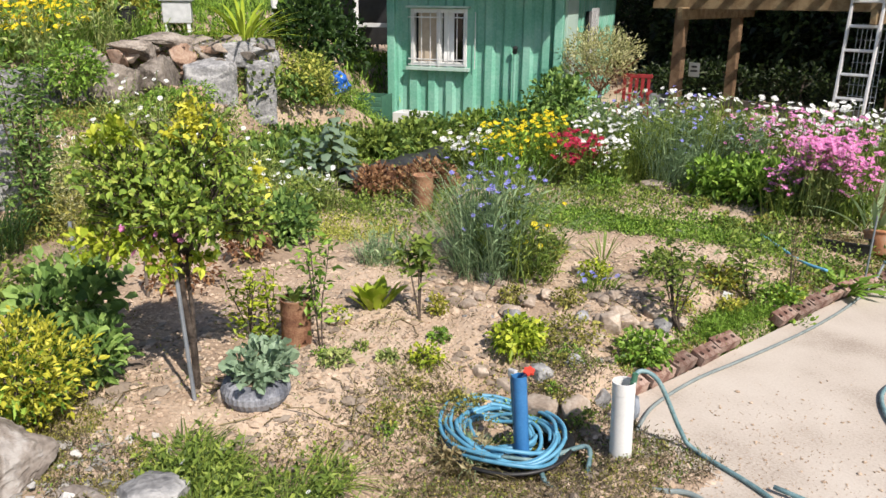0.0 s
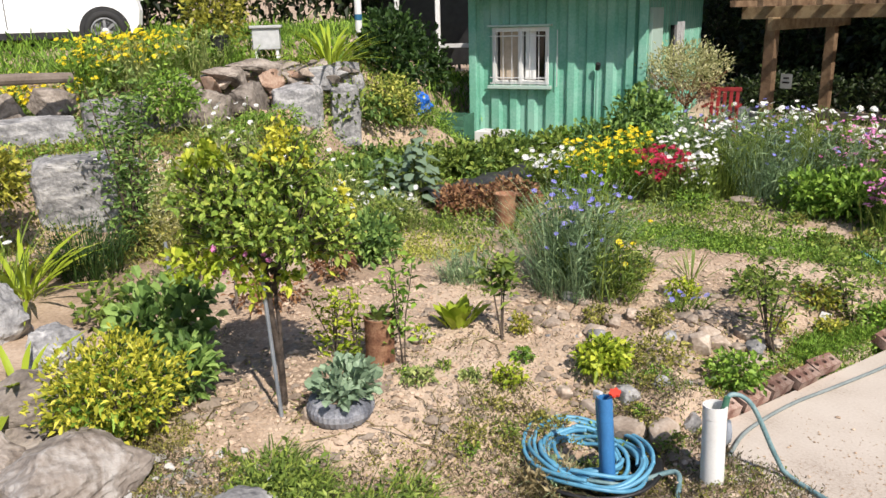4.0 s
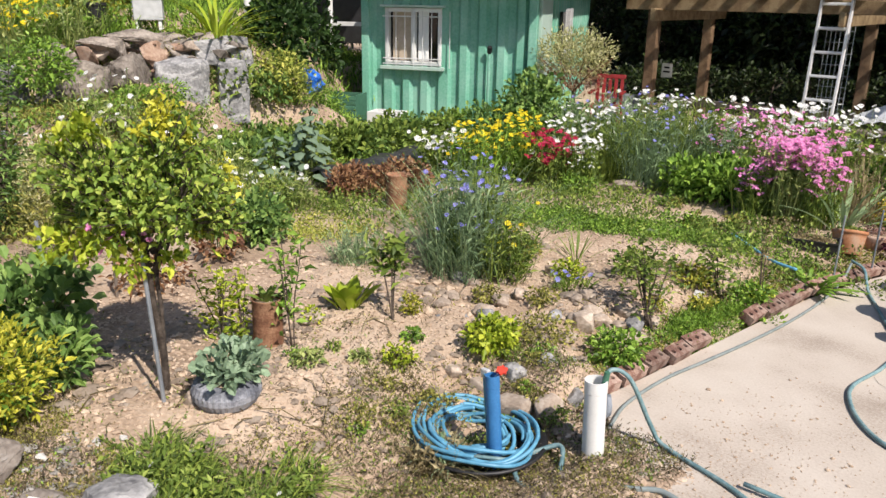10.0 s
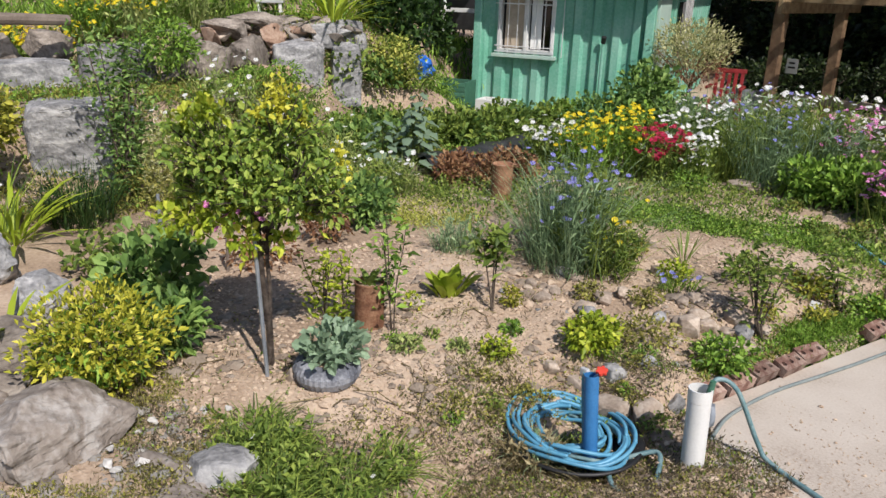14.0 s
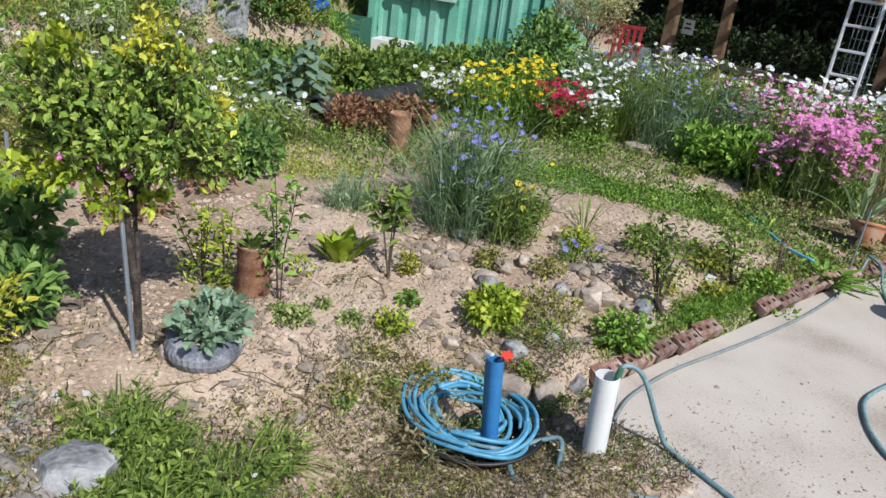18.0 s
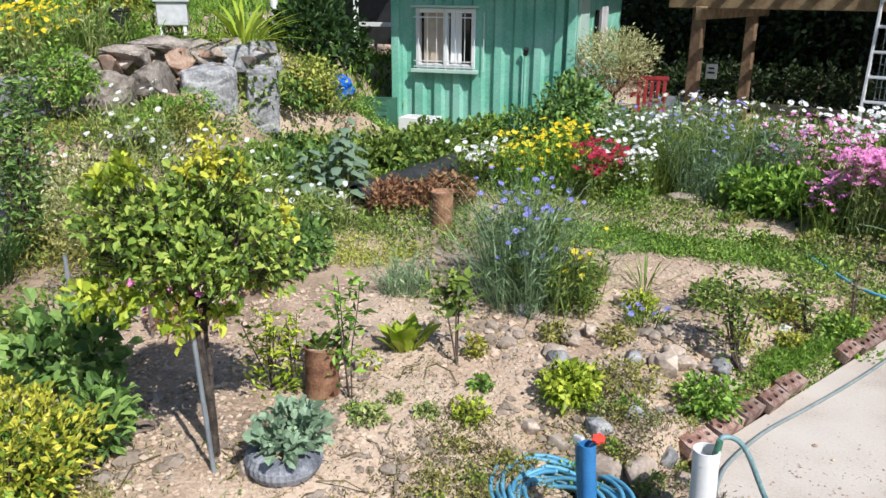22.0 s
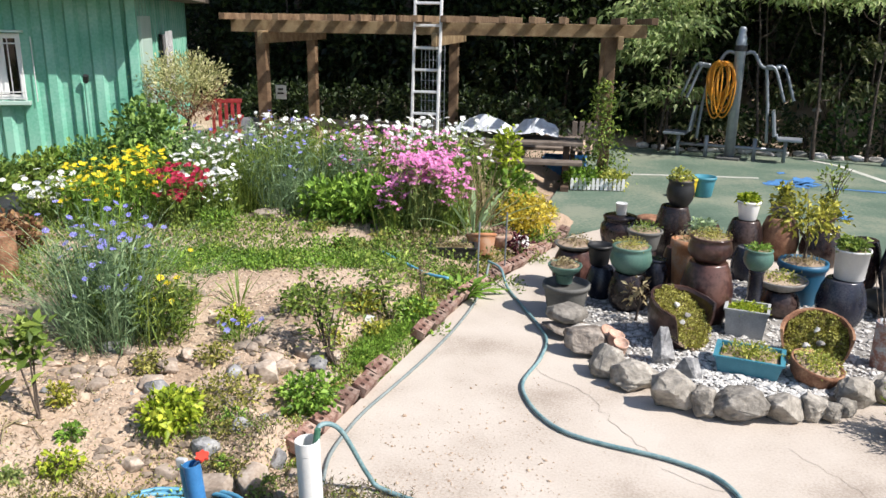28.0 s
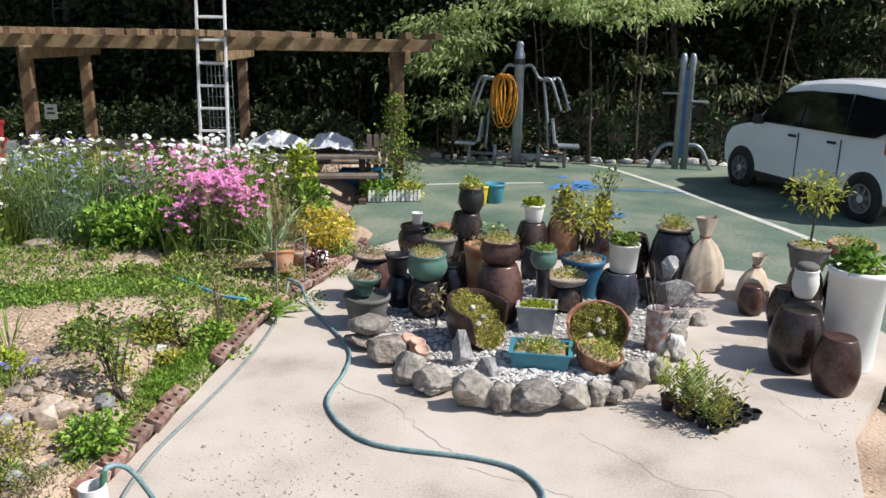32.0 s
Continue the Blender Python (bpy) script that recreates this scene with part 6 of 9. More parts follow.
    leafy_part("blossom", daisies([at(s, -0.16, z) for s, z in ((-0.16, 0.84), (-0.10, 0.86), (-0.13, 0.80), (-0.02, 0.85), (0.0, 0.82), (-0.24, 0.9), (-0.2, 0.78), (0.03, 0.87))], 0.016, 4, 7, 0.4, 0.8, 2), P_pink, t)
    part("stake", tube([(0.14, -0.06, -0.05), (0.06, -0.07, 0.74)], 0.0105, 8), M_steel, t, "grey metal stake")


small_tree()

# pot like a ribbed tyre
t = thing("ribbed_pot", "grey ribbed ring-shaped pot of a fleshy succulent", "plant pot", -2.76, 1.43, ground_z(-2.76, 1.43) - 0.01)
tv, tf = lathe([(0.10, 0), (0.14, 0.01), (0.163, 0.05), (0.165, 0.08), (0.15, 0.115), (0.115, 0.13), (0.10, 0.125), (0.095, 0.08)], 72)
tv = [(p[0] * (1 + 0.022 * (i % 72 % 2)), p[1] * (1 + 0.022 * (i % 72 % 2)), p[2]) for i, p in enumerate(tv)]
part("body", (tv, tf), M_grey_pot_pale, t)
part("soil", lathe([(0.095, 0.08), (0.097, 0.1), (0.03, 0.11)], 20), M_soil, t)
suc = bush(-2.74, 1.46, 0.30, 0.19, 260, 0.058, G_succulent, 5, "succulent", "grey-green fleshy succulent in a ribbed pot", "plant", width=0.85, z=ground_z(-2.76, 1.43) + 0.09, stalks=5, up=0.7, round_leaf=True)
stone(-2.83, 1.28, 0.08, 0.07, 0.11, 401, mat=M_cobble, split=dict(points=14, boxy=2.6, worn=0.1, sub=1), label="small brown stone by the pot", group="garden stones", name="stone", sub=2)


def tin(x, y, d, h, label, plant=None):
    t = thing("rusty_tin", label, "planter", x, y, ground_z(x, y) - 0.01)
    r = d / 2
    part("body", lathe([(r, 0), (r * 1.02, 0.01), (r * 0.99, h * 0.33), (r * 1.0, h * 0.34), (r * 0.99, h * 0.36), (r * 0.99, h * 0.65), (r * 1.0, h * 0.66), (r * 0.99, h * 0.68), (r, h * 0.97), (r * 1.05, h), (r * 0.93, h), (r * 0.92, h * 0.85)], 26, 0.02), M_rust, t, smooth=True)
    part("soil", lathe([(r * 0.9, h * 0.8), (r * 0.92, h * 0.9), (r * 0.3, h * 0.92)], 14), M_soil, t)
    return t


tin(-3.26, 1.93, 0.17, 0.28, "rusty tall tin planter with a sprouting plant")
rosette(-3.26, 1.93, 0.12, 0.1, 9, G_mid, 6, "small green sprouts in a rusty tin", "sprout", 0.11, 0.35, z=ground_z(-3.26, 1.93) + 0.24)
tin(-5.06, 4.23, 0.19, 0.35, "rusty brown tin drum standing on a flat slab")
slabst = stone(-5.15, 4.2, 0.4, 0.3, 0.05, 402, mat=M_rock_warm, label="flat reddish slab under the tin", group="garden stones", name="stone", sub=2, sink=0.03)

# near left
bush(-3.13, 0.46, 0.64, 0.5, 2200, 0.04, G_spirea, 21, "shrub", "golden yellow-leaved shrub beside grey boulders", width=0.46, up=0.9, gap=0.25, stalk=M_bark)
bush(-3.14, 0.46, 0.52, 0.40, 700, 0.05, G_lush, 121, "shrub", "green lower leaves of a golden shrub", width=0.4)
bush(-4.12, 0.95, 0.56, 0.44, 420, 0.085, G_veg, 22, "shrub", "dark green shrub of large lobed leaves", width=0.7)
bush(-4.75, 0.75, 0.45, 0.28, 220, 0.06, G_mid, 122, "shrub", "dark green low shrub of large leaves", width=0.7)
bush(-3.36, 0.86, 0.30, 0.34, 300, 0.075, G_veg, 23, "shrub", "upright green leafy perennial by the shrub", width=0.35)
rosette(-3.75, 0.12, 0.6, 0.4, 15, G_lime, 7, "clump of arching yellow-green strap leaves", "day_lily", 0.42, 0.09, bend=0.9)
rosette(-5.55, 0.35, 0.9, 0.6, 40, G_lime, 8, "big clump of arching green strap leaves", "day_lily", 0.62, 0.06, bend=1.0)
clump(-5.7, 0.15, 0.7, 0.55, 60, "loose white oxeye daisies beside day lilies", G_mid, P_white, 14, 0.035, 61, "daisy", 12)
clump(-6.05, 0.85, 0.6, 0.42, 420, "dense tuft of fine dark green grass", G_dark, P_white, 0, 0.01, 62, "grass_tuft", blade=0.008)
sapling(-6.4, 1.3, 1.5, 0.7, 63, G_veg, "tall slim shrub with small dark leaves", 0.065, 1500, 0.014, 6, 0.08)
bush(-6.0, 1.7, 0.75, 0.85, 2600, 0.04, G_cream, 64, "shrub", "airy pale shrub of small dry leaves", width=0.35, shell=0.1, stalk=M_bark)
bush(-5.25, 1.45, 0.6, 0.75, 1800, 0.036, G_olive, 65, "shrub", "airy yellowish shrub on dark stems", width=0.35, shell=0.1, stalk=M_bark)
bush(-5.0, 1.1, 0.8, 0.26, 300, 0.05, G_mid, 66, "ground_cover", "dark low foliage in the shade")
bush(-4.5, 1.75, 0.55, 0.22, 320, 0.05, G_bronze, 67, "ground_cover", "low reddish brown leafy plants", gap=0.3)
t = thing("stake", "thin weathered wooden stake in the soil", "stake", -4.47, 1.5, ground_z(-4.47, 1.5))
part("pole", tube([(0, 0, -0.05), (0.0, 0.01, 0.34)], 0.011, 7), M_wood_grey, t)
t = thing("stake", "thin dark metal stake beside a shrub", "stake", -4.75, 1.15, ground_z(-4.75, 1.15))
part("pole", tube([(0.02, 0, -0.05), (-0.03, 0.01, 0.5)], 0.012, 7), M_steel, t)
bush(-5.03, 2.80, 0.52, 0.38, 620, 0.07, G_veg, 26, "shrub", "round dark green leafy shrub")
bush(-4.75, 2.35, 0.4, 0.3, 380, 0.05, G_bronze, 126, "shrub", "low shrub with bronze and pink tips")
for i, (x, y, w, h) in enumerate(((-6.75, 2.1, 0.8, 0.62), (-6.85, 2.7, 0.8, 0.6), (-6.7, 3.2, 0.7, 0.5), (-7.05, 2.4, 0.7, 0.6), (-6.35, 2.55, 0.6, 0.42), (-6.1, 3.1, 0.6, 0.36), (-5.7, 3.5, 0.5, 0.3), (-6.85, 1.5, 0.6, 0.6))):
    clump(x, y, w, h, 80, "white oxeye daisies over pale stalks behind the tree", G_sage, P_white, 18, 0.026, 900 + i, "daisy", 12, 0.008, leafn=380, leaf=0.07, leafw=0.2, cup=0.04)
# greenery at the foot of the long wall
for i, (x, y, w, m) in enumerate(((-7.75, 3.45, 0.5, 0), (-7.8, 3.95, 0.55, 1), (-7.85, 4.45, 0.5, 0), (-8.0, 4.85, 0.55, 1), (-8.3, 5.3, 0.6, 0), (-8.5, 5.75, 0.45, 1), (-7.7, 2.95, 0.4, 1), (-7.55, 4.2, 0.45, 0))):
    bush(x, y, w, 0.26, 300, 0.06, G_lush if m else G_mid, 940 + i, "ground_cover", "low greenery at the foot of the stone wall", "plant", "greenery by the wall", stalks=2, gap=0.25, width=0.4)
# terraces
bush(-6.55, 0.32, 0.5, 0.5, 1200, 0.06, G_yellow, 71, "shrub", "rounded yellow-green shrub between boulders", z=0.72)
bush(-7.95, 2.12, 0.66, 0.52, 1100, 0.055, G_lush, 72, "shrub", "bright green rounded shrub on the terrace", z=1.12)
bush(-8.35, 4.98, 0.65, 0.6, 800, 0.06, G_moss, 73, "shrub", "yellow-green feathery shrub at the wall's end", z=0.8)
bush(-8.55, 5.1, 0.6, 0.7, 700, 0.06, G_mid, 173, "shrub", "green shrub at the wall's end", z=0.75)
bush(-9.15, 5.45, 0.95, 1.25, 1500, 0.10, G_dark, 74, "shrub", "tall dark green leafy shrub", z=1.0)
bush(-9.9, 6.4, 0.8, 1.0, 800, 0.10, G_dark, 174, "shrub", "tall dark green leafy shrub beside the container", z=0.9)
rosette(-9.0, 4.45, 1.0, 0.6, 46, G_lime, 9, "big clump of arching lime strap leaves", "day_lily", 0.72, 0.06, bend=0.9, z=1.5)
bush(-9.9, 3.3, 0.85, 1.2, 1500, 0.07, G_yellow, 75, "conifer", "small golden-tipped conifer on the terrace", z=1.62)
bush(-8.1, 3.05, 0.4, 0.25, 260, 0.07, G_lush, 76, "ground_cover", "tuft of green leaves at the wall foot", z=0.85)
for i in range(9):
    y = 0.3 + i * 0.36
    clump(-9.45 + 0.1 * math.sin(i * 3.0), y, 0.75, 0.5, 130, "grey-green iris and chive leaves on the terrace", G_sage if i % 2 else G_lush, P_yellow, 100 if i < 7 else 0, 0.028, 500 + i, "terrace_perennial", 7, 0.016, leafn=400, leaf=0.08, bunch=2)
t = thing("log", "grey weathered log edging the upper terrace", "log", -8.15, 0.9, 1.54, rz=96)
part("trunk", tube(spline([(-0.9, 0, 0.06), (-0.3, 0.03, 0.075), (0.1, -0.02, 0.07), (0.36, 0.0, 0.06)], 5), 0.06, 10, 0.05), M_wood_grey, t)
t = thing("weather_box", "white louvred box on short legs", "box", -9.6, 3.86, 1.62, rz=-25)
part("case", box(0.36, 0.34, 0.26, 0.012, 0, 0, 0.12), M_box_paint, t)
part("lid", box(0.42, 0.4, 0.035, 0.01, 0, 0, 0.382), M_box_paint, t)
for i in range(4):
    part("slat", moved(box(0.30, 0.014, 0.022, 0.003, 0, -0.178, 0.155 + i * 0.055), rx=0), M_steel, t)
for x in (-0.14, 0.14):
    for y in (-0.13, 0.13):
        part("leg", box(0.04, 0.04, 0.12, 0.004, x, y, 0), M_white_plastic, t)
t = thing("marker_post", "white post with a blue band", "post", -9.75, 5.28, 1.45)
part("pole", tube([(0, 0, 0), (0, 0, 1.1)], 0.05, 12), M_white_plastic, t)
part("band", tube([(0, 0, 0.62), (0, 0, 0.7)], 0.053, 12), M_blue_plastic, t)
t = thing("bin", "black plastic bin beside the conifer", "bin", -9.55, 3.2, 1.58)
part("body", lathe([(0.1, 0), (0.13, 0.32), (0.145, 0.33), (0.145, 0.36), (0.12, 0.36)], 18), M_black, t)
# lean-to behind, seen past the container
t = thing("lean_to", "open shelter of white frames behind the shrubs", "shelter", -11.9, 8.0, 1.2, rz=35)
for x in (-1.6, -0.8, 0.0, 0.8):
    part("post", box(0.07, 0.07, 1.9, 0.006, x, 0, 0), M_white_plastic, t)
for z in (0.35, 1.7):
    part("rail", box(2.6, 0.06, 0.07, 0.006, -0.4, 0.0, z), M_white_plastic, t)
part("back_panel", box(2.8, 0.05, 2.0, 0.0, -0.4, 0.9, 0), M_black, t)
part("roof", box(3.0, 1.6, 0.06, 0.0, -0.4, 0.4, 1.95), M_steel, t)
# things by the container
t = thing("tarpaulin", "crumpled bright blue plastic tarpaulin", "tarpaulin", -8.85, 5.7, ground_z(-8.85, 5.7) - 0.04)
part("sheet", boulder(0.42, 0.38, 0.36, 77, 4, 0.6), M_bright_blue, t)
t = thing("crate", "green plastic vegetable crate", "crate", -9.2, 6.4, ground_z(-9.2, 6.4) - 0.01, rz=35)
for i in range(5):
    part("slat", box(0.6, 0.02, 0.045, 0.004, 0, -0.22, 0.06 + i * 0.07), M_green_plastic, t)
for x in (-0.3, 0.3):
    part("side", box(0.02, 0.44, 0.38, 0.004, x, 0, 0.02), M_green_plastic, t)
part("base", box(0.6, 0.44, 0.03, 0.004, 0, 0, 0.0), M_green_plastic, t)
part("back", box(0.6, 0.02, 0.36, 0.004, 0, 0.22, 0.03), M_green_plastic, t)
t = thing("styrofoam_box", "open white styrofoam box", "box", -8.55, 6.75, ground_z(-8.55, 6.75) + 0.06, rz=30)
for a in ((0.5, 0.03, 0, -0.15), (0.5, 0.03, 0, 0.15)):
    part("wall", box(a[0], a[1], 0.24, 0.006, a[2], a[3], 0), M_white_plastic, t)
for x in (-0.235, 0.235):
    part("wall", box(0.03, 0.27, 0.24, 0.006, x, 0, 0), M_white_plastic, t)
part("base", box(0.44, 0.27, 0.03, 0, 0, 0, 0.0), M_white_plastic, t)

# vegetable bed
def broad_vegetable(x, y, h, seed, leaf=0.17):
    """A tall stalk with large drooping grey-green leaves all the way up."""
    t = thing("vegetable", "tall grey-green broad-leaved vegetable plant in black film", "vegetable", x, y, ground_z(x, y), "broad-leaved vegetables")
    rr = random.Random(seed)
    part("stem", tube([(0, 0, -0.03), (0.02, 0.01, h * 0.5), (0.0, 0.02, h * 0.9)], 0.013, 7, 0.006), M_stem, t)
    for i in range(22):
        q = 0.18 + 0.8 * i / 22
        a = 2.4 * i + rr.uniform(-0.4, 0.4)
        out = Vector((math.cos(a), math.sin(a), 0))
        side = Vector((-out.y, out.x, 0))
        L = leaf * rr.uniform(0.7, 1.1) * (1.1 - 0.45 * q)
        st = 0.16 * (1.1 - q) * rr.uniform(0.6, 1.2)
        base = Vector((0.01, 0.01, h * q)) + out * st + Vector((0, 0, 0.05))
        v, f = [], []
        for k in range(6):
            s = k / 5
            p = base + out * L * s + Vector((0, 0, L * (0.25 * s - 0.75 * s * s)))
            wd = L * 0.42 * (0.35, 0.95, 1.0, 0.82, 0.5, 0.05)[k]
            v += [tuple(p + side * wd + Vector((0, 0, -wd * 0.25 + 0.02 * math.sin(k * 2 + i)))), tuple(p), tuple(p - side * wd + Vector((0, 0, -wd * 0.25)))]
        for k in range(5):
            f += [(3 * k, 3 * k + 1, 3 * k + 4, 3 * k + 3), (3 * k + 1, 3 * k + 2, 3 * k + 5, 3 * k + 4)]
        lf = part("leaf", (v, f), G_kale, t, smooth=True)
        part("leaf_stalk", tube([(0.01, 0.01, h * q - 0.02), tuple(base)], 0.005, 5), M_stem, lf)


for i, (x, y, h) in enumerate(((-6.25, 3.98, 0.62), (-6.45, 4.18, 0.78), (-6.45, 3.75, 0.5), (-6.75, 4.3, 0.6))):
    broad_vegetable(x, y, h, 124 + i)
rv = random.Random(6)
for i in range(62):
    q, w = rv.random(), rv.random()
    x, y = -7.15 - 0.25 * q - 1.25 * w, 3.75 + 3.1 * q + 0.45 * w
    if rv.random() < 0.1 or (x < -7.7 and y > 4.9):
        continue
    bush(x, y, 0.60, 0.30 + rv.random() * 0.14, 280, 0.085, G_veg if i % 3 == 0 else G_mid, 600 + i, "vegetable", "leafy dark green potato plant in the vegetable bed", "vegetable", "vegetable bed plants", width=0.5, stalks=3)
for i in range(7):
    bush(-7.55 + i * 0.3, 7.05 + 0.2 * i + 0.1 * math.sin(i), 0.58, 0.42 + 0.1 * (i % 3), 420, 0.07, G_veg if i % 3 else G_lush, 680 + i, "vegetable", "bright green herb along the container", "vegetable", "vegetable bed plants", stalks=3)
v, f = [], []
for j in range(13):
    for i in range(9):
        s, a = j / 12, i / 8
        x, y = -5.92 - 0.62 * s - 0.72 * a, 4.12 + 1.85 * s - 0.04 * a
        v.append((x, y, ground_z(x, y) + 0.03 + 0.15 * math.sin(math.pi * a) + 0.04 * noise.noise(Vector((i * 0.6, j * 0.5, 9)))))
f = [(j * 9 + i, j * 9 + i + 1, j * 9 + i + 10, j * 9 + i + 9) for j in range(12) for i in range(8)]
tagged(mesh_ob("mulch_film", v, f, M_mulch, True), "black plastic mulch film over a ridge of soil", "mulch film")
for i, (x, y) in enumerate(((-5.75, 4.15), (-5.55, 4.45), (-5.95, 4.4), (-5.45, 4.75), (-5.7, 4.72))):
    bush(x, y, 0.36, 0.3, 420, 0.06, G_bronze, 660 + i, "lettuce", "curly bronze-red lettuce on the soil", "vegetable", "red lettuces", stalks=0)

# flower bed
clump(-3.48, 3.62, 0.6, 0.62, 420, "cornflower clump with grey-green stalks and blue flowers", G_corn, P_blue, 26, 0.022, 81, "cornflower", 8, 0.006, 0.35, cup=0.3, leafn=800, leaf=0.085, leafw=0.12)
clump(-3.72, 3.85, 0.62, 0.70, 380, "cornflower clump with blue flowers", G_corn, P_blue, 22, 0.022, 181, "cornflower", 8, 0.006, 0.35, cup=0.3, leafn=700, leaf=0.085, leafw=0.12)
clump(-3.6, 3.85, 0.6, 0.6, 200, "cornflower clump with blue flowers", G_mid, P_blue, 8, 0.022, 182, "cornflower", 8, 0.006, 0.35, cup=0.3, leafn=500, leaf=0.085, leafw=0.12)
clump(-3.22, 3.78, 0.44, 0.44, 60, "dark green leafy clump with yellow flowers", G_mid, P_yellow, 9, 0.022, 82, "coreopsis", 7, 0.010, leafn=800, leaf=0.065, leafw=0.25)
clump(-5.62, 5.75, 0.66, 0.52, 60, "coreopsis clump with golden flowers", G_lush, P_yellow, 90, 0.026, 83, "coreopsis", 7, 0.010, 0.15, leafn=1300, leaf=0.07, leafw=0.3)
clump(-5.4, 6.15, 0.6, 0.6, 60, "coreopsis clump with golden flowers", G_lush, P_yellow, 80, 0.028, 183, "coreopsis", 7, 0.010, 0.15, leafn=1000, leaf=0.07, leafw=0.3)
clump(-6.2, 5.75, 0.7, 0.42, 60, "white daisies over leafy stalks", G_mid, P_white, 40, 0.038, 84, "daisy", 11, leafn=700, leaf=0.07)
clump(-4.98, 6.22, 0.58, 0.46, 60, "sweet william with crimson flower heads", G_mid, P_red, 230, 0.025, 85, "sweet_william", 6, 0.012, 0.15, leafn=800, leaf=0.07, leafw=0.3, bunch=5, extra=(P_white, 5, 0.036))
clump(-4.62, 6.35, 0.4, 0.44, 40, "white pinks over reddish stalks", G_mid, P_white, 90, 0.021, 185, "pink_flower", 6, 0.012, 0.15, leafn=500, leaf=0.06, bunch=2)
clump(-5.05, 6.8, 0.8, 0.62, 60, "white flat flower heads on tall stalks", G_mid, P_white, 130, 0.025, 86, "white_flower", 7, leafn=900, leaf=0.07, bunch=3)
for i, (x, y, w, h) in enumerate(((-4.65, 7.1, 0.85, 0.68), (-4.2, 6.95, 0.75, 0.62), (-4.9, 7.6, 0.9, 0.75), (-4.2, 7.5, 0.9, 0.7), (-5.5, 7.5, 0.8, 0.72), (-3.8, 7.4, 0.6, 0.62), (-4.5, 7.95, 0.9, 0.72))):
    clump(x, y, w, h, 300, "tall cornflower clump with sparse blue flowers", G_corn if i % 3 else G_mid, P_blue, 12, 0.022, 90 + i, "cornflower", 8, 0.007, 0.2, cup=0.3, leafn=750, leaf=0.10, leafw=0.12)
for i, (x, y, w, h) in enumerate(((-4.6, 8.5, 1.1, 0.68), (-3.9, 8.7, 1.1, 0.66), (-3.35, 8.45, 0.9, 0.66), (-3.0, 8.6, 0.8, 0.7), (-5.3, 8.5, 1.0, 0.66), (-3.5, 9.0, 1.0, 0.68))):
    clump(x, y, w, h, 100, "white oxeye daisies on tall stalks", G_mid, P_white, 62, 0.033, 100 + i, "daisy", 12, leafn=600, leaf=0.08, cup=0.04)
clump(-2.70, 6.9, 0.62, 0.66, 60, "catchfly clump thick with bright pink flowers", G_sage, P_pink, 2000, 0.0145, 110, "catchfly", 5, 0.012, 0.22, leafn=1500, leaf=0.07, leafw=0.3, bunch=11, uneven=0.24)
clump(-2.95, 6.75, 0.45, 0.46, 40, "catchfly clump with pink flowers", G_mid, P_pink, 420, 0.014, 111, "catchfly", 5, 0.012, 0.2, leafn=700, leaf=0.06, leafw=0.3, bunch=8)
clump(-2.42, 6.85, 0.42, 0.52, 40, "catchfly clump with pink flowers", G_mid, P_pink, 480, 0.014, 112, "catchfly", 5, 0.012, 0.2, leafn=600, leaf=0.06, leafw=0.3, bunch=8)
clump(-3.6, 7.6, 0.75, 0.66, 60, "catchfly clump with magenta flowers", G_mid, P_pink, 420, 0.0150, 113, "catchfly", 5, 0.012, 0.3, leafn=700, leaf=0.08, leafw=0.3, bunch=5)
clump(-3.1, 7.85, 0.7, 0.68, 60, "catchfly clump with magenta flowers", G_mid, P_pink, 300, 0.0150, 114, "catchfly", 5, 0.012, 0.3, leafn=700, leaf=0.08, leafw=0.3, bunch=5)
clump(-2.25, 7.3, 0.45, 0.55, 90, "reddish dry seed stalks and iris blades", G_dry, P_pink, 8, 0.02, 115, "dry_perennial", 5, 0.01, leafn=200)
for i, (x, y) in enumerate(((-3.4, 6.95), (-3.7, 6.8), (-3.15, 7.15), (-3.55, 7.2))):
    bush(x, y, 0.55, 0.42, 520, 0.075, G_lush, 700 + i, "perennial", "bright green perennial with lobed leaves", "plant", "green perennials of the bed", stalks=2)
rosette(-2.2, 6.9, 0.7, 0.5, 20, G_blue, 11, "fan of grey-green iris leaves", "iris", 0.62, 0.07, bend=0.7)
bush(-2.2, 7.95, 0.55, 0.5, 620, 0.08, G_lush, 35, "shrub", "upright bright green leafy shrub")
bush(-2.2, 7.95, 0.3, 0.5, 260, 0.07, G_lime, 135, "shrub", "lime green tip shoots of a shrub", base=0.4)
bush(-1.86, 7.5, 0.55, 0.44, 900, 0.055, G_amber, 36, "shrub", "bright golden-leaved low shrub")
bush(-2.55, 6.42, 0.6, 0.14, 300, 0.04, G_dry, 37, "ground_cover", "brown dry low plants under the pinks")
bush(-6.92, 8.02, 0.92, 0.95, 1000, 0.10, G_veg, 34, "shrub", "broad-leaved green shrub at the container's corner")
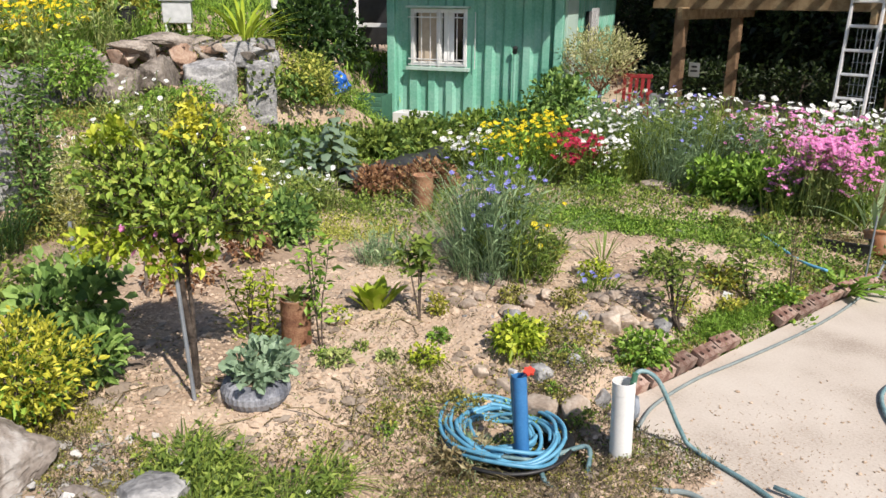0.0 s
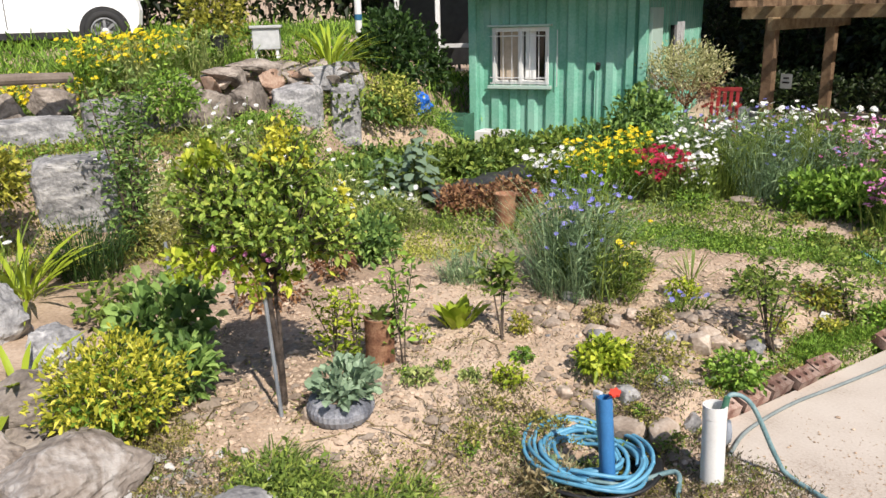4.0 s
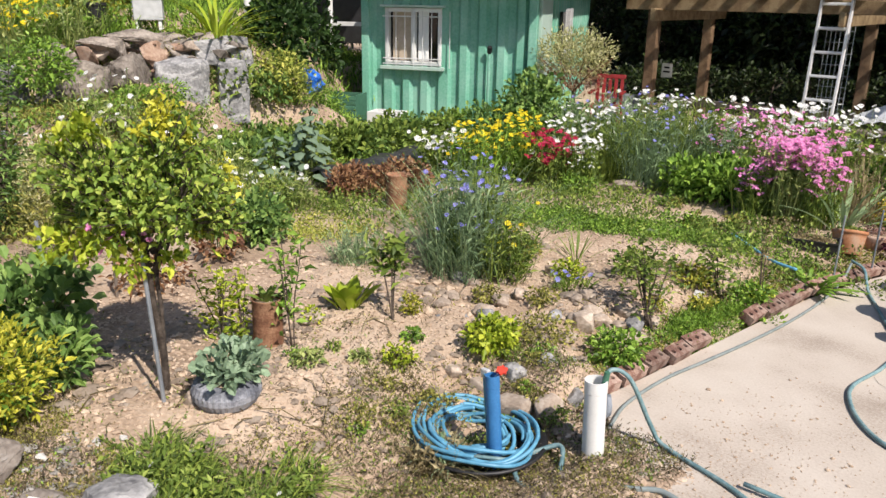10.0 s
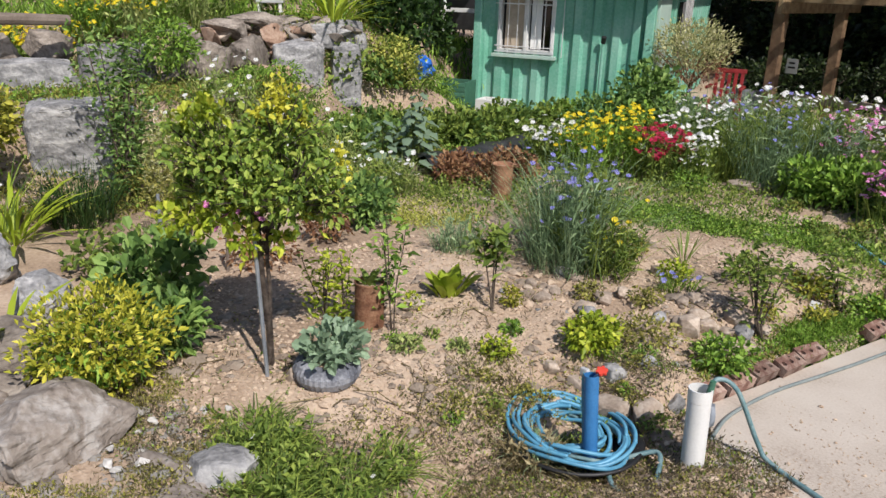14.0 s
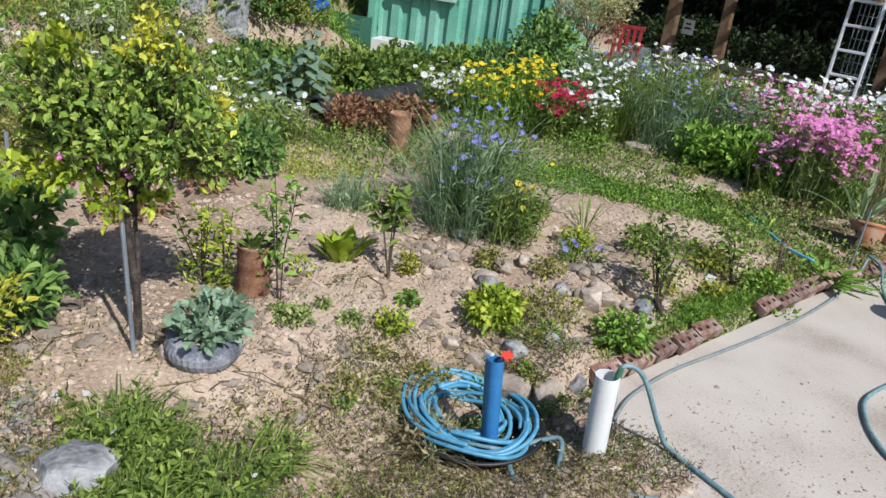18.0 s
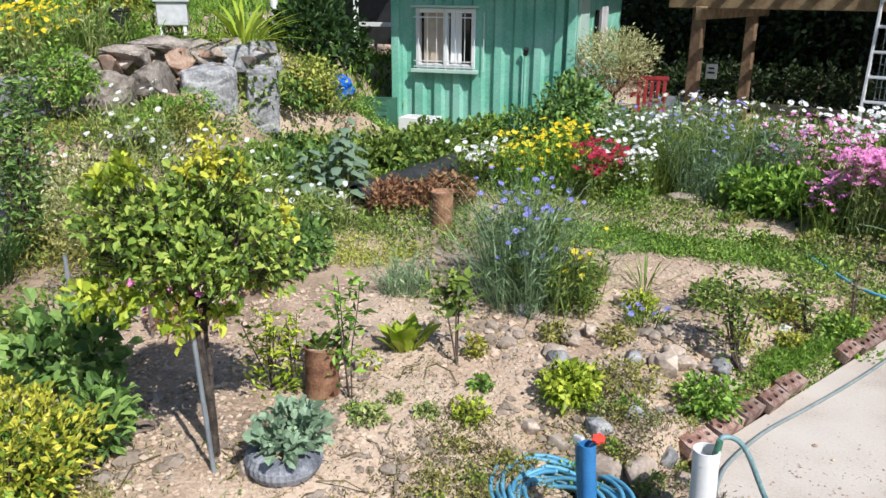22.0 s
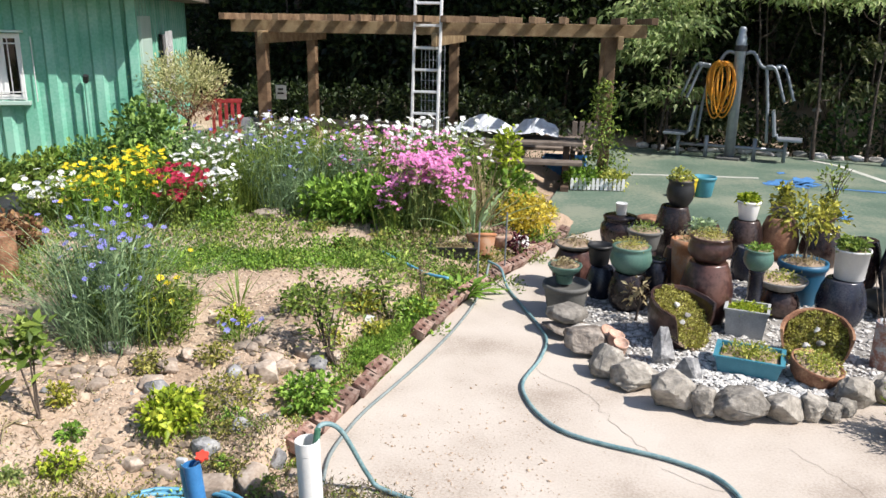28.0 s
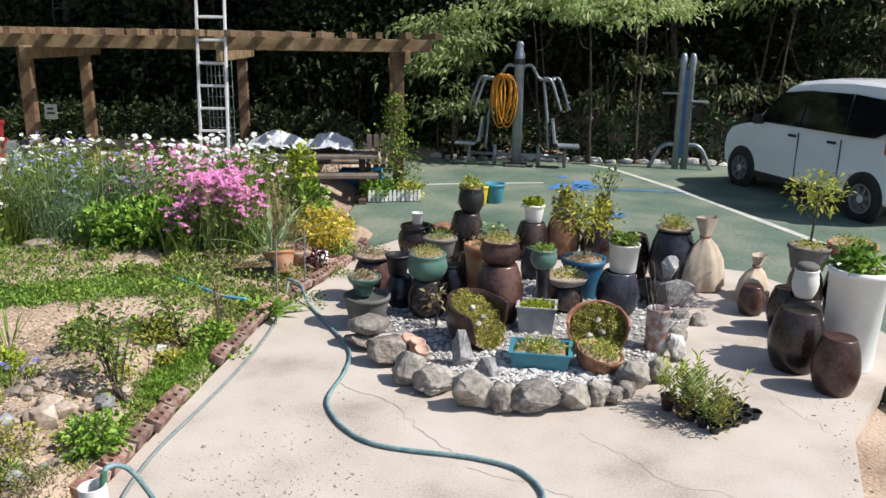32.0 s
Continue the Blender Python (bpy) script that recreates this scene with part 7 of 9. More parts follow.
# willow standard with cream leaves
t = thing("dappled_willow", "small willow with a mop of cream and green leaves", "tree", -6.98, 8.86, ground_z(-6.98, 8.86))
part("trunk", tube(spline([(0, 0, -0.05), (0.02, 0, 0.35), (0, 0.03, 0.65)], 4), 0.035, 8, 0.025), M_bark, t)
for i in range(10):
    a = i * 0.63
    part("limb", tube([(0, 0.03, 0.6), (math.cos(a) * 0.25, math.sin(a) * 0.25, 0.85), (math.cos(a) * 0.55, math.sin(a) * 0.55, 1.1)], 0.012, 6, 0.004), M_rust, t)
leafy_part("foliage", crown(3000, 0.58, 0.58, 0.36, 0.062, 33, 0.32, 0.25, 9, 0.26, cz=1.14, up=0.9), G_cream, t)
leafy_part("low_foliage", crown(800, 0.5, 0.5, 0.22, 0.06, 133, 0.32, 0.2, 6, 0.15, cz=0.8), G_pinkish, t)


# red stacked chairs under the willow
def chair(x, y, z, rz):
    t = thing("plastic_chair", "red plastic garden chair under the willow", "chair", x, y, z, group="red garden chairs", rz=rz)
    part("seat", box(0.44, 0.42, 0.03, 0.01, 0, 0, 0.42), M_red, t)
    for i in range(5):
        part("back_slat", moved(box(0.05, 0.02, 0.4, 0.006, -0.17 + i * 0.085, 0.2, 0.44), rx=-6), M_red, t)
    part("back_rail", moved(box(0.44, 0.03, 0.06, 0.01, 0, 0.2, 0.83), rx=-6), M_red, t)
    for a in (-0.19, 0.19):
        for b in (-0.18, 0.18):
            part("leg", box(0.04, 0.04, 0.43, 0.006, a, b, 0), M_red, t)
        part("armrest", box(0.05, 0.42, 0.03, 0.01, a * 1.15, 0, 0.62), M_red, t)


chair(-6.62, 9.2, ground_z(-6.75, 9.2) - 0.02, 30)

# rock garden in front of the cornflowers
rosette(-3.34, 2.52, 0.42, 0.28, 30, G_lime, 12, "hosta-like clump of broad lime leaves", "hosta", 0.2, 0.42, bend=0.3, steep=48)
sapling(-3.13, 2.0, 0.68, 0.26, 130, G_lush, "tall thin willowy sapling", 0.065, 130, 0.005, 4)
sapling(-3.04, 2.64, 0.52, 0.34, 131, G_mid, "young sapling with a crown of leaves", 0.085, 120, 0.007, 3, 0.55)
sapling(-3.47, 1.74, 0.42, 0.38, 132, G_lime, "small yellow-green airy shrub", 0.05, 260, 0.005, 7, 0.1)
sapling(-3.36, 1.82, 0.42, 0.2, 133, G_lime, "small yellow-green airy shrub", 0.05, 110, 0.005, 4, 0.1)
sapling(-2.16, 4.0, 0.55, 0.55, 134, G_mid, "airy young bush with small dark leaves", 0.05, 460, 0.008, 7, 0.35)
sapling(-2.15, 4.85, 0.42, 0.46, 135, G_mid, "airy young bush beside the edging", 0.055, 330, 0.006, 6, 0.2)
sapling(-1.98, 5.1, 0.5, 0.14, 136, G_dry, "dry brown seedling with bare twigs", 0.04, 60, 0.005, 3, 0.5)
for i, (x, y, w, h, m, nn) in enumerate(((-2.6, 2.36, 0.2, 0.13, G_lime, 150), (-2.44, 2.9, 0.32, 0.2, G_lime, 420), (-2.0, 3.5, 0.34, 0.2, G_lush, 420), (-2.78, 2.6, 0.13, 0.08, G_lush, 90), (-2.0, 5.0, 0.3, 0.16, G_lush, 240), (-3.05, 2.8, 0.14, 0.13, G_yellow, 120), (-2.9, 4.1, 0.22, 0.15, G_lime, 260), (-1.86, 4.98, 0.3, 0.15, G_lush, 260), (-2.3, 4.75, 0.3, 0.12, G_yellow, 200), (-2.1, 4.55, 0.2, 0.12, G_yellow, 130), (-2.75, 2.2, 0.12, 0.05, G_sage, 90), (-2.9, 1.97, 0.2, 0.06, G_sage, 150), (-4.55, 6.15, 0.4, 0.2, G_lush, 300), (-3.3, 2.25, 0.12, 0.1, G_lime, 80), (-2.96, 3.36, 0.2, 0.12, G_olive, 160), (-2.25, 4.22, 0.16, 0.08, G_yellow, 90), (-1.98, 5.1, 0.22, 0.14, G_lime, 150), (-3.4, 4.15, 0.28, 0.14, G_olive, 200), (-2.7, 3.6, 0.22, 0.1, G_olive, 160), (-2.62, 4.45, 0.3, 0.16, G_mid, 220))):
    bush(x, y, w, h, int(nn * 1.5), 0.04 if w > 0.25 else 0.03, m, 720 + i, "perennial", ("bright green mound of lobed leaves", "yellowish low leafy plant", "dark green low mound of fine leaves")[0 if m in (G_lush, G_lime) else 1 if m is G_yellow else 2], "plant", "low perennials of the rock garden", stalks=0, width=0.6)
rosette(-1.9, 5.75, 0.55, 0.3, 44, G_lush, 13, "arching bright green perennial over the edging", "perennial", 0.26, 0.2, bend=1.0)
bush(-1.68, 6.95, 0.4, 0.16, 520, 0.03, G_mid, 739, "ground_cover", "low creeping juniper by the edging", stalks=0)
bush(-1.68, 7.45, 0.34, 0.16, 420, 0.03, G_lush, 738, "ground_cover", "low green carpet by the edging", stalks=0)
bush(-1.72, 6.1, 0.5, 0.2, 620, 0.03, G_mid, 740, "ground_cover", "low creeping juniper by the edging", stalks=0)
bush(-2.32, 3.2, 0.40, 0.15, 700, 0.026, G_olive, 741, "ground_cover", "brownish creeping plants among stones", stalks=0)
rosette(-3.12, 4.45, 0.3, 0.3, 18, G_mid, 14, "tuft of upright green blades", "iris", 0.28, 0.045, bend=0.25)
clump(-4.1, 3.1, 0.4, 0.22, 260, "low tuft of silver leaves", G_blue, P_white, 0, 0.01, 142, "silver_plant", blade=0.006)
clump(-2.75, 3.95, 0.3, 0.12, 60, "low mauve flowers between stones", G_mid, P_blue, 9, 0.02, 143, "campanula", 6)
t = thing("plant_label", "small white plastic plant label", "label", -2.19, 4.62, ground_z(-2.19, 4.62))
part("tag", moved(box(0.07, 0.004, 0.05, 0.001, 0, 0, 0.03), rx=-30), M_white_plastic, t)
part("pin", box(0.012, 0.004, 0.05, 0, 0, 0, -0.01), M_white_plastic, t)
stone(-4.25, 6.65, 0.36, 0.28, 0.10, 403, mat=M_rock_warm, label="flat round brown stone in the bed", group="garden stones", name="stone", sink=0.0)
rs = random.Random(12)
for i in range(95):
    q = rs.random()
    x, y = -3.3 + 1.2 * q + rs.gauss(0, 0.14), 3.0 + 0.95 * q + rs.gauss(0, 0.3)
    if x > edge_x(y) - 0.15:
        continue
    s = rs.choice((0.035, 0.04, 0.05, 0.06, 0.07, 0.09, 0.13)) * rs.uniform(0.8, 1.1)
    stone(x, y, s * 1.2, s * 0.9, s * 0.62, 420 + i, mat=M_cobble if i % 9 else M_slate, rz=rs.uniform(0, 180), label="small rounded stone of the rock garden", group="rock garden stones", name="stone", sink=0.01, split=dict(points=22, boxy=2.3, worn=0.12, sub=1))
stone(-2.32, 3.57, 0.17, 0.14, 0.15, 490, mat=M_cobble, split=dict(points=26, boxy=2.3, worn=0.12, sub=2), label="upright brown stone of the rock garden", group="rock garden stones", name="stone")
stone(-3.03, 4.08, 0.13, 0.11, 0.12, 491, mat=M_cobble, split=dict(points=26, boxy=2.2, worn=0.12, sub=2), label="round tan stone of the rock garden", group="rock garden stones", name="stone")
for i, (x, y, s) in enumerate(((-2.2, 2.85, 0.16), (-2.05, 2.7, 0.2), (-1.9, 2.8, 0.18), (-1.9, 3.0, 0.14), (-2.45, 2.62, 0.14), (-2.3, 2.68, 0.13), (-2.1, 3.0, 0.12), (-1.75, 2.92, 0.12), (-1.88, 3.2, 0.1))):
    stone(x, y, s * 1.0, s * 0.75, s * 0.75, 495 + i, mat=M_cobble if i % 3 else M_slate, rz=i * 40, label="stone set in the bank of the bed", group="bank stones", name="stone", sink=0.055, split=dict(points=22, boxy=2.6, worn=0.1, sub=1))
for i, (x, y, w, m) in enumerate(((-7.1, 2.9, 0.6, G_mid), (-7.4, 3.4, 0.7, G_lush), (-6.6, 3.1, 0.5, G_moss), (-7.7, 3.9, 0.6, G_mid), (-6.3, 2.6, 0.6, G_moss), (-6.9, 3.5, 0.6, G_mid), (-7.9, 3.3, 0.5, G_lush), (-6.2, 2.1, 0.7, G_dry), (-6.6, 2.3, 0.6, G_moss), (-5.8, 2.9, 0.5, G_moss), (-5.6, 3.3, 0.5, G_mid), (-6.9, 1.9, 0.5, G_olive), (-7.3, 2.5, 0.55, G_lush), (-7.55, 2.95, 0.5, G_olive), (-6.55, 2.65, 0.5, G_mid), (-7.1, 1.4, 0.45, G_olive), (-7.2, 3.9, 0.5, G_mid), (-6.4, 1.4, 0.5, G_olive))):
    bush(x, y, w, 0.34, 520, 0.05, m, 860 + i, "ground_cover", "tangled low greenery behind the tree", "plant", "greenery behind the tree", stalks=2, gap=0.25, width=0.4)
# cushions of weeds on the bank
rs = random.Random(41)
for i in range(34):
    x, y = rs.uniform(-2.65, -1.75), rs.uniform(2.25, 3.15)
    if i > 25:
        x, y = rs.uniform(-3.1, -2.3), rs.uniform(1.7, 2.4)
    w = rs.uniform(0.09, 0.2)
    bush(x, y, w, w * 0.45, int(900 * w), 0.022, (G_olive, G_mid, G_lush, G_olive)[i % 4], 960 + i, "weed_cushion", "low cushion of small-leaved weeds on the bank", "weed", "weed cushions of the bank", stalks=0, gap=0.3)
# low perennials sprouting at the foot of the flower border
for i in range(18):
    x, y = rs.uniform(-3.75, -2.75), rs.uniform(5.85, 6.55)
    w = rs.uniform(0.12, 0.26)
    bush(x, y, w, w * 0.55, int(700 * w), 0.032, (G_lush, G_mid, G_olive)[i % 3], 1010 + i, "sprouting_perennial", "low green perennial at the foot of the border", "plant", "low perennials of the border", stalks=1, gap=0.3)
# tawny dirt clods and sticks, weeds, creeping carpets
rng = np.random.default_rng(21)


def scatter(n, xr, yr, keep, seed, bare=None):
    r = np.random.default_rng(seed)
    out = []
    for x, y in zip(r.uniform(*xr, n), r.uniform(*yr, n)):
        if keep(x, y) and (bare is None or noise.cell(Vector((x * 97, y * 89, seed))) > bare * sandy(x, y)):
            out.append((x, y, ground_z(x, y)))
    return out


def bed(x, y):
    return x < edge_x(y) - 0.06 if y > 3.1 else True


def patch(x, y, k, lo, off=0.0):
    return noise.noise(Vector((x * k + off, y * k - off, 3.3 + off))) > lo


def sandy(x, y):
    """The raked part of the bed, where little grows: 1 well inside it, 0 outside."""
    n = 0.25 * noise.noise(Vector((x * 1.6, y * 1.6, 8.1)))
    return step(-2.35 + n, -2.65 + n, x) * step(0.7, 1.0, y + n) * (1 - step(-5.0, -5.5, x)) * (1 - step(0.35, 0.6, 0.55 * (x + 3.0) + 0.5 * (y - 4.0)))


def cover(name, pts, leaf, mat, label, seed, up=0.8, width=0.5, per=1, spread=0.02, rise=0.012):
    r = np.random.default_rng(seed)
    p = np.repeat(np.array(pts), per, 0)
    p = p + r.normal(size=p.shape) * np.array([spread, spread, 0])
    p[:, 2] += np.abs(r.normal(size=len(p))) * rise
    d = r.normal(size=p.shape) * 0.8 + np.array([0, 0, up])
    v, f = leaf_cloud(p, d, leaf, width, 0.2, seed)
    return tagged(mesh_ob(name, v, f, mat), label, "ground cover", kind="stuff")


def carpet(cx, cy, a, b, rot):
    c, s = math.cos(radians(rot)), math.sin(radians(rot))

    def f(x, y):
        u, w = (x - cx) * c + (y - cy) * s, -(x - cx) * s + (y - cy) * c
        return (u / a) ** 2 + (w / b) ** 2 + 0.5 * noise.noise(Vector((x * 3, y * 3, 2))) < 1
    return f


for i, (cx, cy, a, b, rot, n, m) in enumerate(((-3.95, 5.12, 0.7, 0.3, 32, 5200, G_lush), (-3.15, 5.55, 0.7, 0.28, 32, 5200, G_lush), (-1.98, 4.3, 0.16, 0.5, 0, 3200, G_lush), (-2.5, 5.85, 0.5, 0.25, 20, 2600, G_lush), (-5.1, 3.3, 0.7, 0.3, 40, 2600, G_moss), (-5.6, 3.6, 0.6, 0.3, 40, 1800, G_mid))):
    pts = scatter(n, (cx - 1, cx + 1), (cy - 0.9, cy + 0.9), carpet(cx, cy, a, b, rot), 30 + i)
    cover("creeping_carpet", pts, 0.022, m, "dense creeping green ground cover", 40 + i, rise=0.03, per=8, spread=0.035, width=0.6)
low = scatter(8000, (-3.4, -0.9), (0.7, 3.2), lambda x, y: bed(x, y) and x < -1.25 + 0.2 * (3 - y) and patch(x, y, 2.2, 0.08), 50, 0.9)
cover("weeds", low, 0.018, G_mid, "low weeds over the bank", 51, per=4, spread=0.028)
low = scatter(5000, (-3.6, -1.4), (-0.2, 3.1), lambda x, y: bed(x, y) and patch(x, y, 3.1, 0.2 if y > 1.2 else 0.0, 5.0), 52, 0.9)
cover("weeds", low, 0.014, G_lush, "patches of fresh green weeds", 53, per=5, spread=0.025)
low = scatter(6000, (-3.8, -0.9), (-0.4, 3.2), lambda x, y: patch(x, y, 2.7, -0.1, 9.0), 54, 0.9)
cover("dry_litter", low, 0.028, G_dry, "dry grass and leaf litter on the soil", 55, up=0.12, width=0.1, per=4, rise=0.006)
low = scatter(12000, (-7.0, -1.8), (1.0, 7.0), lambda x, y: bed(x, y) and patch(x, y, 1.7, 0.28, 2.0), 56, 0.9)
cover("weeds", low, 0.022, G_mid, "scattered low weeds in the bed", 57, per=4, spread=0.03)
low = scatter(9000, (-7.0, -1.8), (1.0, 7.0), lambda x, y: bed(x, y) and patch(x, y, 2.3, 0.33, 7.0), 58, 0.9)
cover("weeds", low, 0.024, G_lush, "scattered fresh seedlings in the bed", 59, per=4, spread=0.03)
low = scatter(9000, (-6.5, -1.9), (3.6, 8.6), lambda x, y: bed(x, y) and (y > 5.3 or x < -4.4) and patch(x, y, 1.5, -0.1, 3.0), 60)
cover("weeds", low, 0.036, G_mid, "low greenery between the flowers", 61, per=5, rise=0.06, spread=0.05)
low = scatter(9000, (-9.6, -6.2), (-0.2, 7.5), lambda x, y: patch(x, y, 1.3, -0.25, 4.0), 62)
cover("weeds", low, 0.04, G_lush, "low greenery on the terraces", 63, per=5, rise=0.06, spread=0.06)
low = scatter(9000, (-14, -9.2), (-2, 9), lambda x, y: True, 64)
cover("grass", low, 0.14, G_lush, "grass of the upper terrace", 65, per=2, rise=0.08, width=0.15, up=1.5)
# the dark leaf colour carries the shade under the pergola
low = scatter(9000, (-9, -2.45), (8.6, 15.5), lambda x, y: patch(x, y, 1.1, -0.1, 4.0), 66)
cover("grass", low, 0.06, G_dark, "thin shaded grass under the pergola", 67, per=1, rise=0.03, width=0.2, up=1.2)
low = scatter(6000, (-2.3, -1.3), (7.7, 10.0), lambda x, y: patch(x, y, 2.0, -0.2, 4.0) and x < -1.62 - 0.34 * max(0.0, y - 8.0), 68)
cover("grass", low, 0.03, G_moss, "straggly grass at the court's edge", 69, per=2, rise=0.02, width=0.2, up=1.0)
low = scatter(7000, (-2.3, -1.72), (3.1, 7.9), lambda x, y: edge_x(y) - 0.32 < x < edge_x(y) - 0.07 and patch(x, y, 3.6, -0.12, 8.0), 74)
cover("weeds", low, 0.016, G_olive, "weeds along the brick edging", 75, per=5, spread=0.022, rise=0.014)
low = scatter(900, (-2.3, -1.6), (3.1, 7.9), lambda x, y: edge_x(y) - 0.34 < x < edge_x(y) - 0.05, 174)
pebbles("edging_pebbles", low, 0.016, M_rock_warm, "small stones behind the brick edging", 175)
low = scatter(4800, (-2.3, -1.72), (4.0, 4.95), lambda x, y: carpet(-1.93, 4.48, 0.22, 0.46, 0)(x, y), 76)
cover("grass", low, 0.036, G_lush, "mossy grass growing over the edging", 77, per=3, spread=0.02, rise=0.02, width=0.14, up=1.0)
low = scatter(12000, (-4.2, -1.2), (-0.2, 3.3), lambda x, y: bed(x, y) and patch(x, y, 2.1, -0.05, 12.0), 78, 0.9)
cover("weeds", low, 0.017, G_olive, "fine olive weeds over the bank", 79, per=4, spread=0.03)
low = scatter(9000, (-4.5, -1.9), (2.9, 4.9), lambda x, y: bed(x, y) and patch(x, y, 2.9, 0.02, 13.0), 80, 0.9)
cover("weeds", low, 0.014, G_olive, "fine weeds between the stones", 81, per=5, spread=0.03)
low = scatter(9000, (-3.2, -1.6), (-0.5, 0.85), lambda x, y: patch(x, y, 3.0, -0.15, 14.0), 82)
cover("weeds", low, 0.016, G_olive, "weeds between the near boulders", 83, per=4, spread=0.02, rise=0.012, width=0.3, up=0.8)
low = scatter(2600, (-2.9, -1.7), (-0.4, 0.9), lambda x, y: patch(x, y, 2.4, -0.2, 15.0), 84)
pebbles("pale_pebbles", low[:1300], 0.011, M_gravel, "pale broken pebbles between the near boulders", 85)
low = scatter(12000, (-9.6, -6.0), (-0.2, 5.0), lambda x, y: patch(x, y, 1.9, -0.12, 16.0), 86)
cover("weeds", low, 0.05, G_olive, "weeds and dry grass on the terraces", 87, per=4, rise=0.05, spread=0.05, width=0.25)
low = scatter(900, (-9.0, -6.0), (-0.2, 4.6), lambda x, y: patch(x, y, 1.5, -0.2, 17.0), 88)
pebbles("terrace_rubble", low, 0.045, M_rock_warm, "small rubble on the terraces", 89)
low = scatter(30000, (-3.3, -1.15), (0.4, 3.1), lambda x, y: bed(x, y) and patch(x, y, 1.8, -0.3, 19.0), 90, 0.9)
cover("dry_litter", low, 0.028, G_litter, "brown withered weeds over the bank", 91, up=0.3, width=0.18, per=3, spread=0.03, rise=0.012)
low = scatter(7000, (-3.0, -1.2), (1.4, 3.05), lambda x, y: bed(x, y) and patch(x, y, 2.6, 0.05, 20.0) and ground_z(x, y) < 0.16, 92, 0.9)
cover("weeds", low, 0.014, G_olive, "matted weeds at the foot of the bank", 93, per=5, spread=0.028, rise=0.02)
low = scatter(26000, (-4.6, -0.9), (0.6, 5.5), lambda x, y: bed(x, y), 70)
pebbles("soil_crumbs", low[:24000], 0.0085, M_soil_crumb, "crumbs and clods of sandy soil", 71)
low = scatter(3200, (-4.0, -1.2), (0.6, 4.6), lambda x, y: bed(x, y) and patch(x, y, 1.9, -0.1, 6.0), 72)
pebbles("garden_gravel", low, 0.018, M_rock_warm, "small loose stones on the soil", 73)
rs = random.Random(33)
geos = []
for i in range(70):
    x, y = rs.uniform(-3.2, -1.5), rs.uniform(1.0, 2.7)
    a, L = rs.uniform(0, 6.28), rs.uniform(0.08, 0.3)
    z = ground_z(x, y) + 0.012
    geos.append(tube([(x, y, z), (x + math.cos(a) * L / 2, y + math.sin(a) * L / 2, z + 0.015), (x + math.cos(a + 0.3) * L, y + math.sin(a + 0.3) * L, ground_z(x + math.cos(a) * L, y + math.sin(a) * L) + 0.01)], 0.003, 4))
tagged(mesh_ob("dry_sticks", *join(*geos), G_dry), "dry sticks and stalks lying on the soil", "sticks", kind="stuff")
clump(-1.98, 2.12, 0.24, 0.13, 300, "dried clump of weeds beside the coil", G_dry, P_white, 0, 0.01, 145, "dry_weed", blade=0.005, lean=0.5, z=-0.08)
clump(-2.0, 2.18, 0.2, 0.12, 160, "grey-green weeds beside the coil", G_blue, P_white, 0, 0.01, 146, "weed_clump", blade=0.005, lean=0.5, z=-0.08)
bush(-1.5, 1.03, 0.5, 0.3, 1300, 0.038, G_yellow, 146, "shrub", "yellow-green small-leaved shrub by the viewer", width=0.38, stalks=4)
clump(-1.55, 1.0, 0.4, 0.3, 40, "white daisies with yellow hearts over a shrub", G_lush, P_white, 3, 0.028, 147, "daisy", 13, tilt=0.12, cup=0.03)
for i, (x, y) in enumerate(((-2.3, 1.0), (-2.05, 1.2), (-2.5, 0.95), (-2.2, 1.45), (-2.05, 0.95), (-1.95, 0.8), (-2.12, 0.85), (-1.85, 1.0), (-2.35, 0.9))):
    clump(x, y, 0.32, 0.09, 240, "tuft of fresh green grass", G_mid, P_white, 1 if i < 2 else 0, 0.016, 148 + i, "grass_tuft", blade=0.006, lean=0.8)

# ---- pipes and hoses ----
def pipe(x, y, z, r, h, mat, label, lean=(0, 0)):
    t = thing("pipe", label, "pipe", x, y, z)
    t.matrix_basis = pose(x, y, z, lean[0], lean[1], 0)
    part("body", lathe([(r, 0), (r, h - 0.06), (r * 1.03, h - 0.058), (r * 1.03, h), (r * 0.9, h), (r * 0.88, h - 0.3), (r * 0.2, h - 0.305)], 72), mat, t, smooth=False)
    return t


bp = pipe(-1.80, 2.33, -0.13, 0.034, 0.53, M_blue_pipe, "upright blue plastic pipe beside a tap with a red wheel", (0, -6))
part("spindle", tube([(-0.02, 0.03, 0.5), (0.03, 0.035, 0.545)], 0.006, 6), M_alu, bp)
wheel = [(0.025 * (1 + 0.16 * math.cos(6 * a)) * math.cos(a), 0.025 * (1 + 0.16 * math.cos(6 * a)) * math.sin(a), z) for z in (0.0, 0.012) for a in [2 * math.pi * j / 48 for j in range(48)]]
wheel_f = [tuple(range(47, -1, -1)), tuple(range(48, 96))] + [(j, (j + 1) % 48, (j + 1) % 48 + 48, j + 48) for j in range(48)]
part("valve_wheel", moved((wheel, wheel_f), 0.03, 0.035, 0.545, 18, 14, 0), M_valve, bp, "bright red lobed valve wheel")
part("tap_pipe", tube(spline([(-0.07, 0.03, 0.0), (-0.075, 0.03, 0.25), (-0.07, 0.02, 0.47), (-0.05, 0.01, 0.52)], 5), 0.012, 8), M_hose_blue, bp, "thin blue supply hose")
part("tap", box(0.05, 0.025, 0.04, 0.008, -0.06, 0.015, 0.5), M_alu, bp, "metal tap")
wp = pipe(-1.52, 2.70, -0.11, 0.053, 0.49, M_white_plastic, "upright white plastic pipe with an open top", (0, -2))


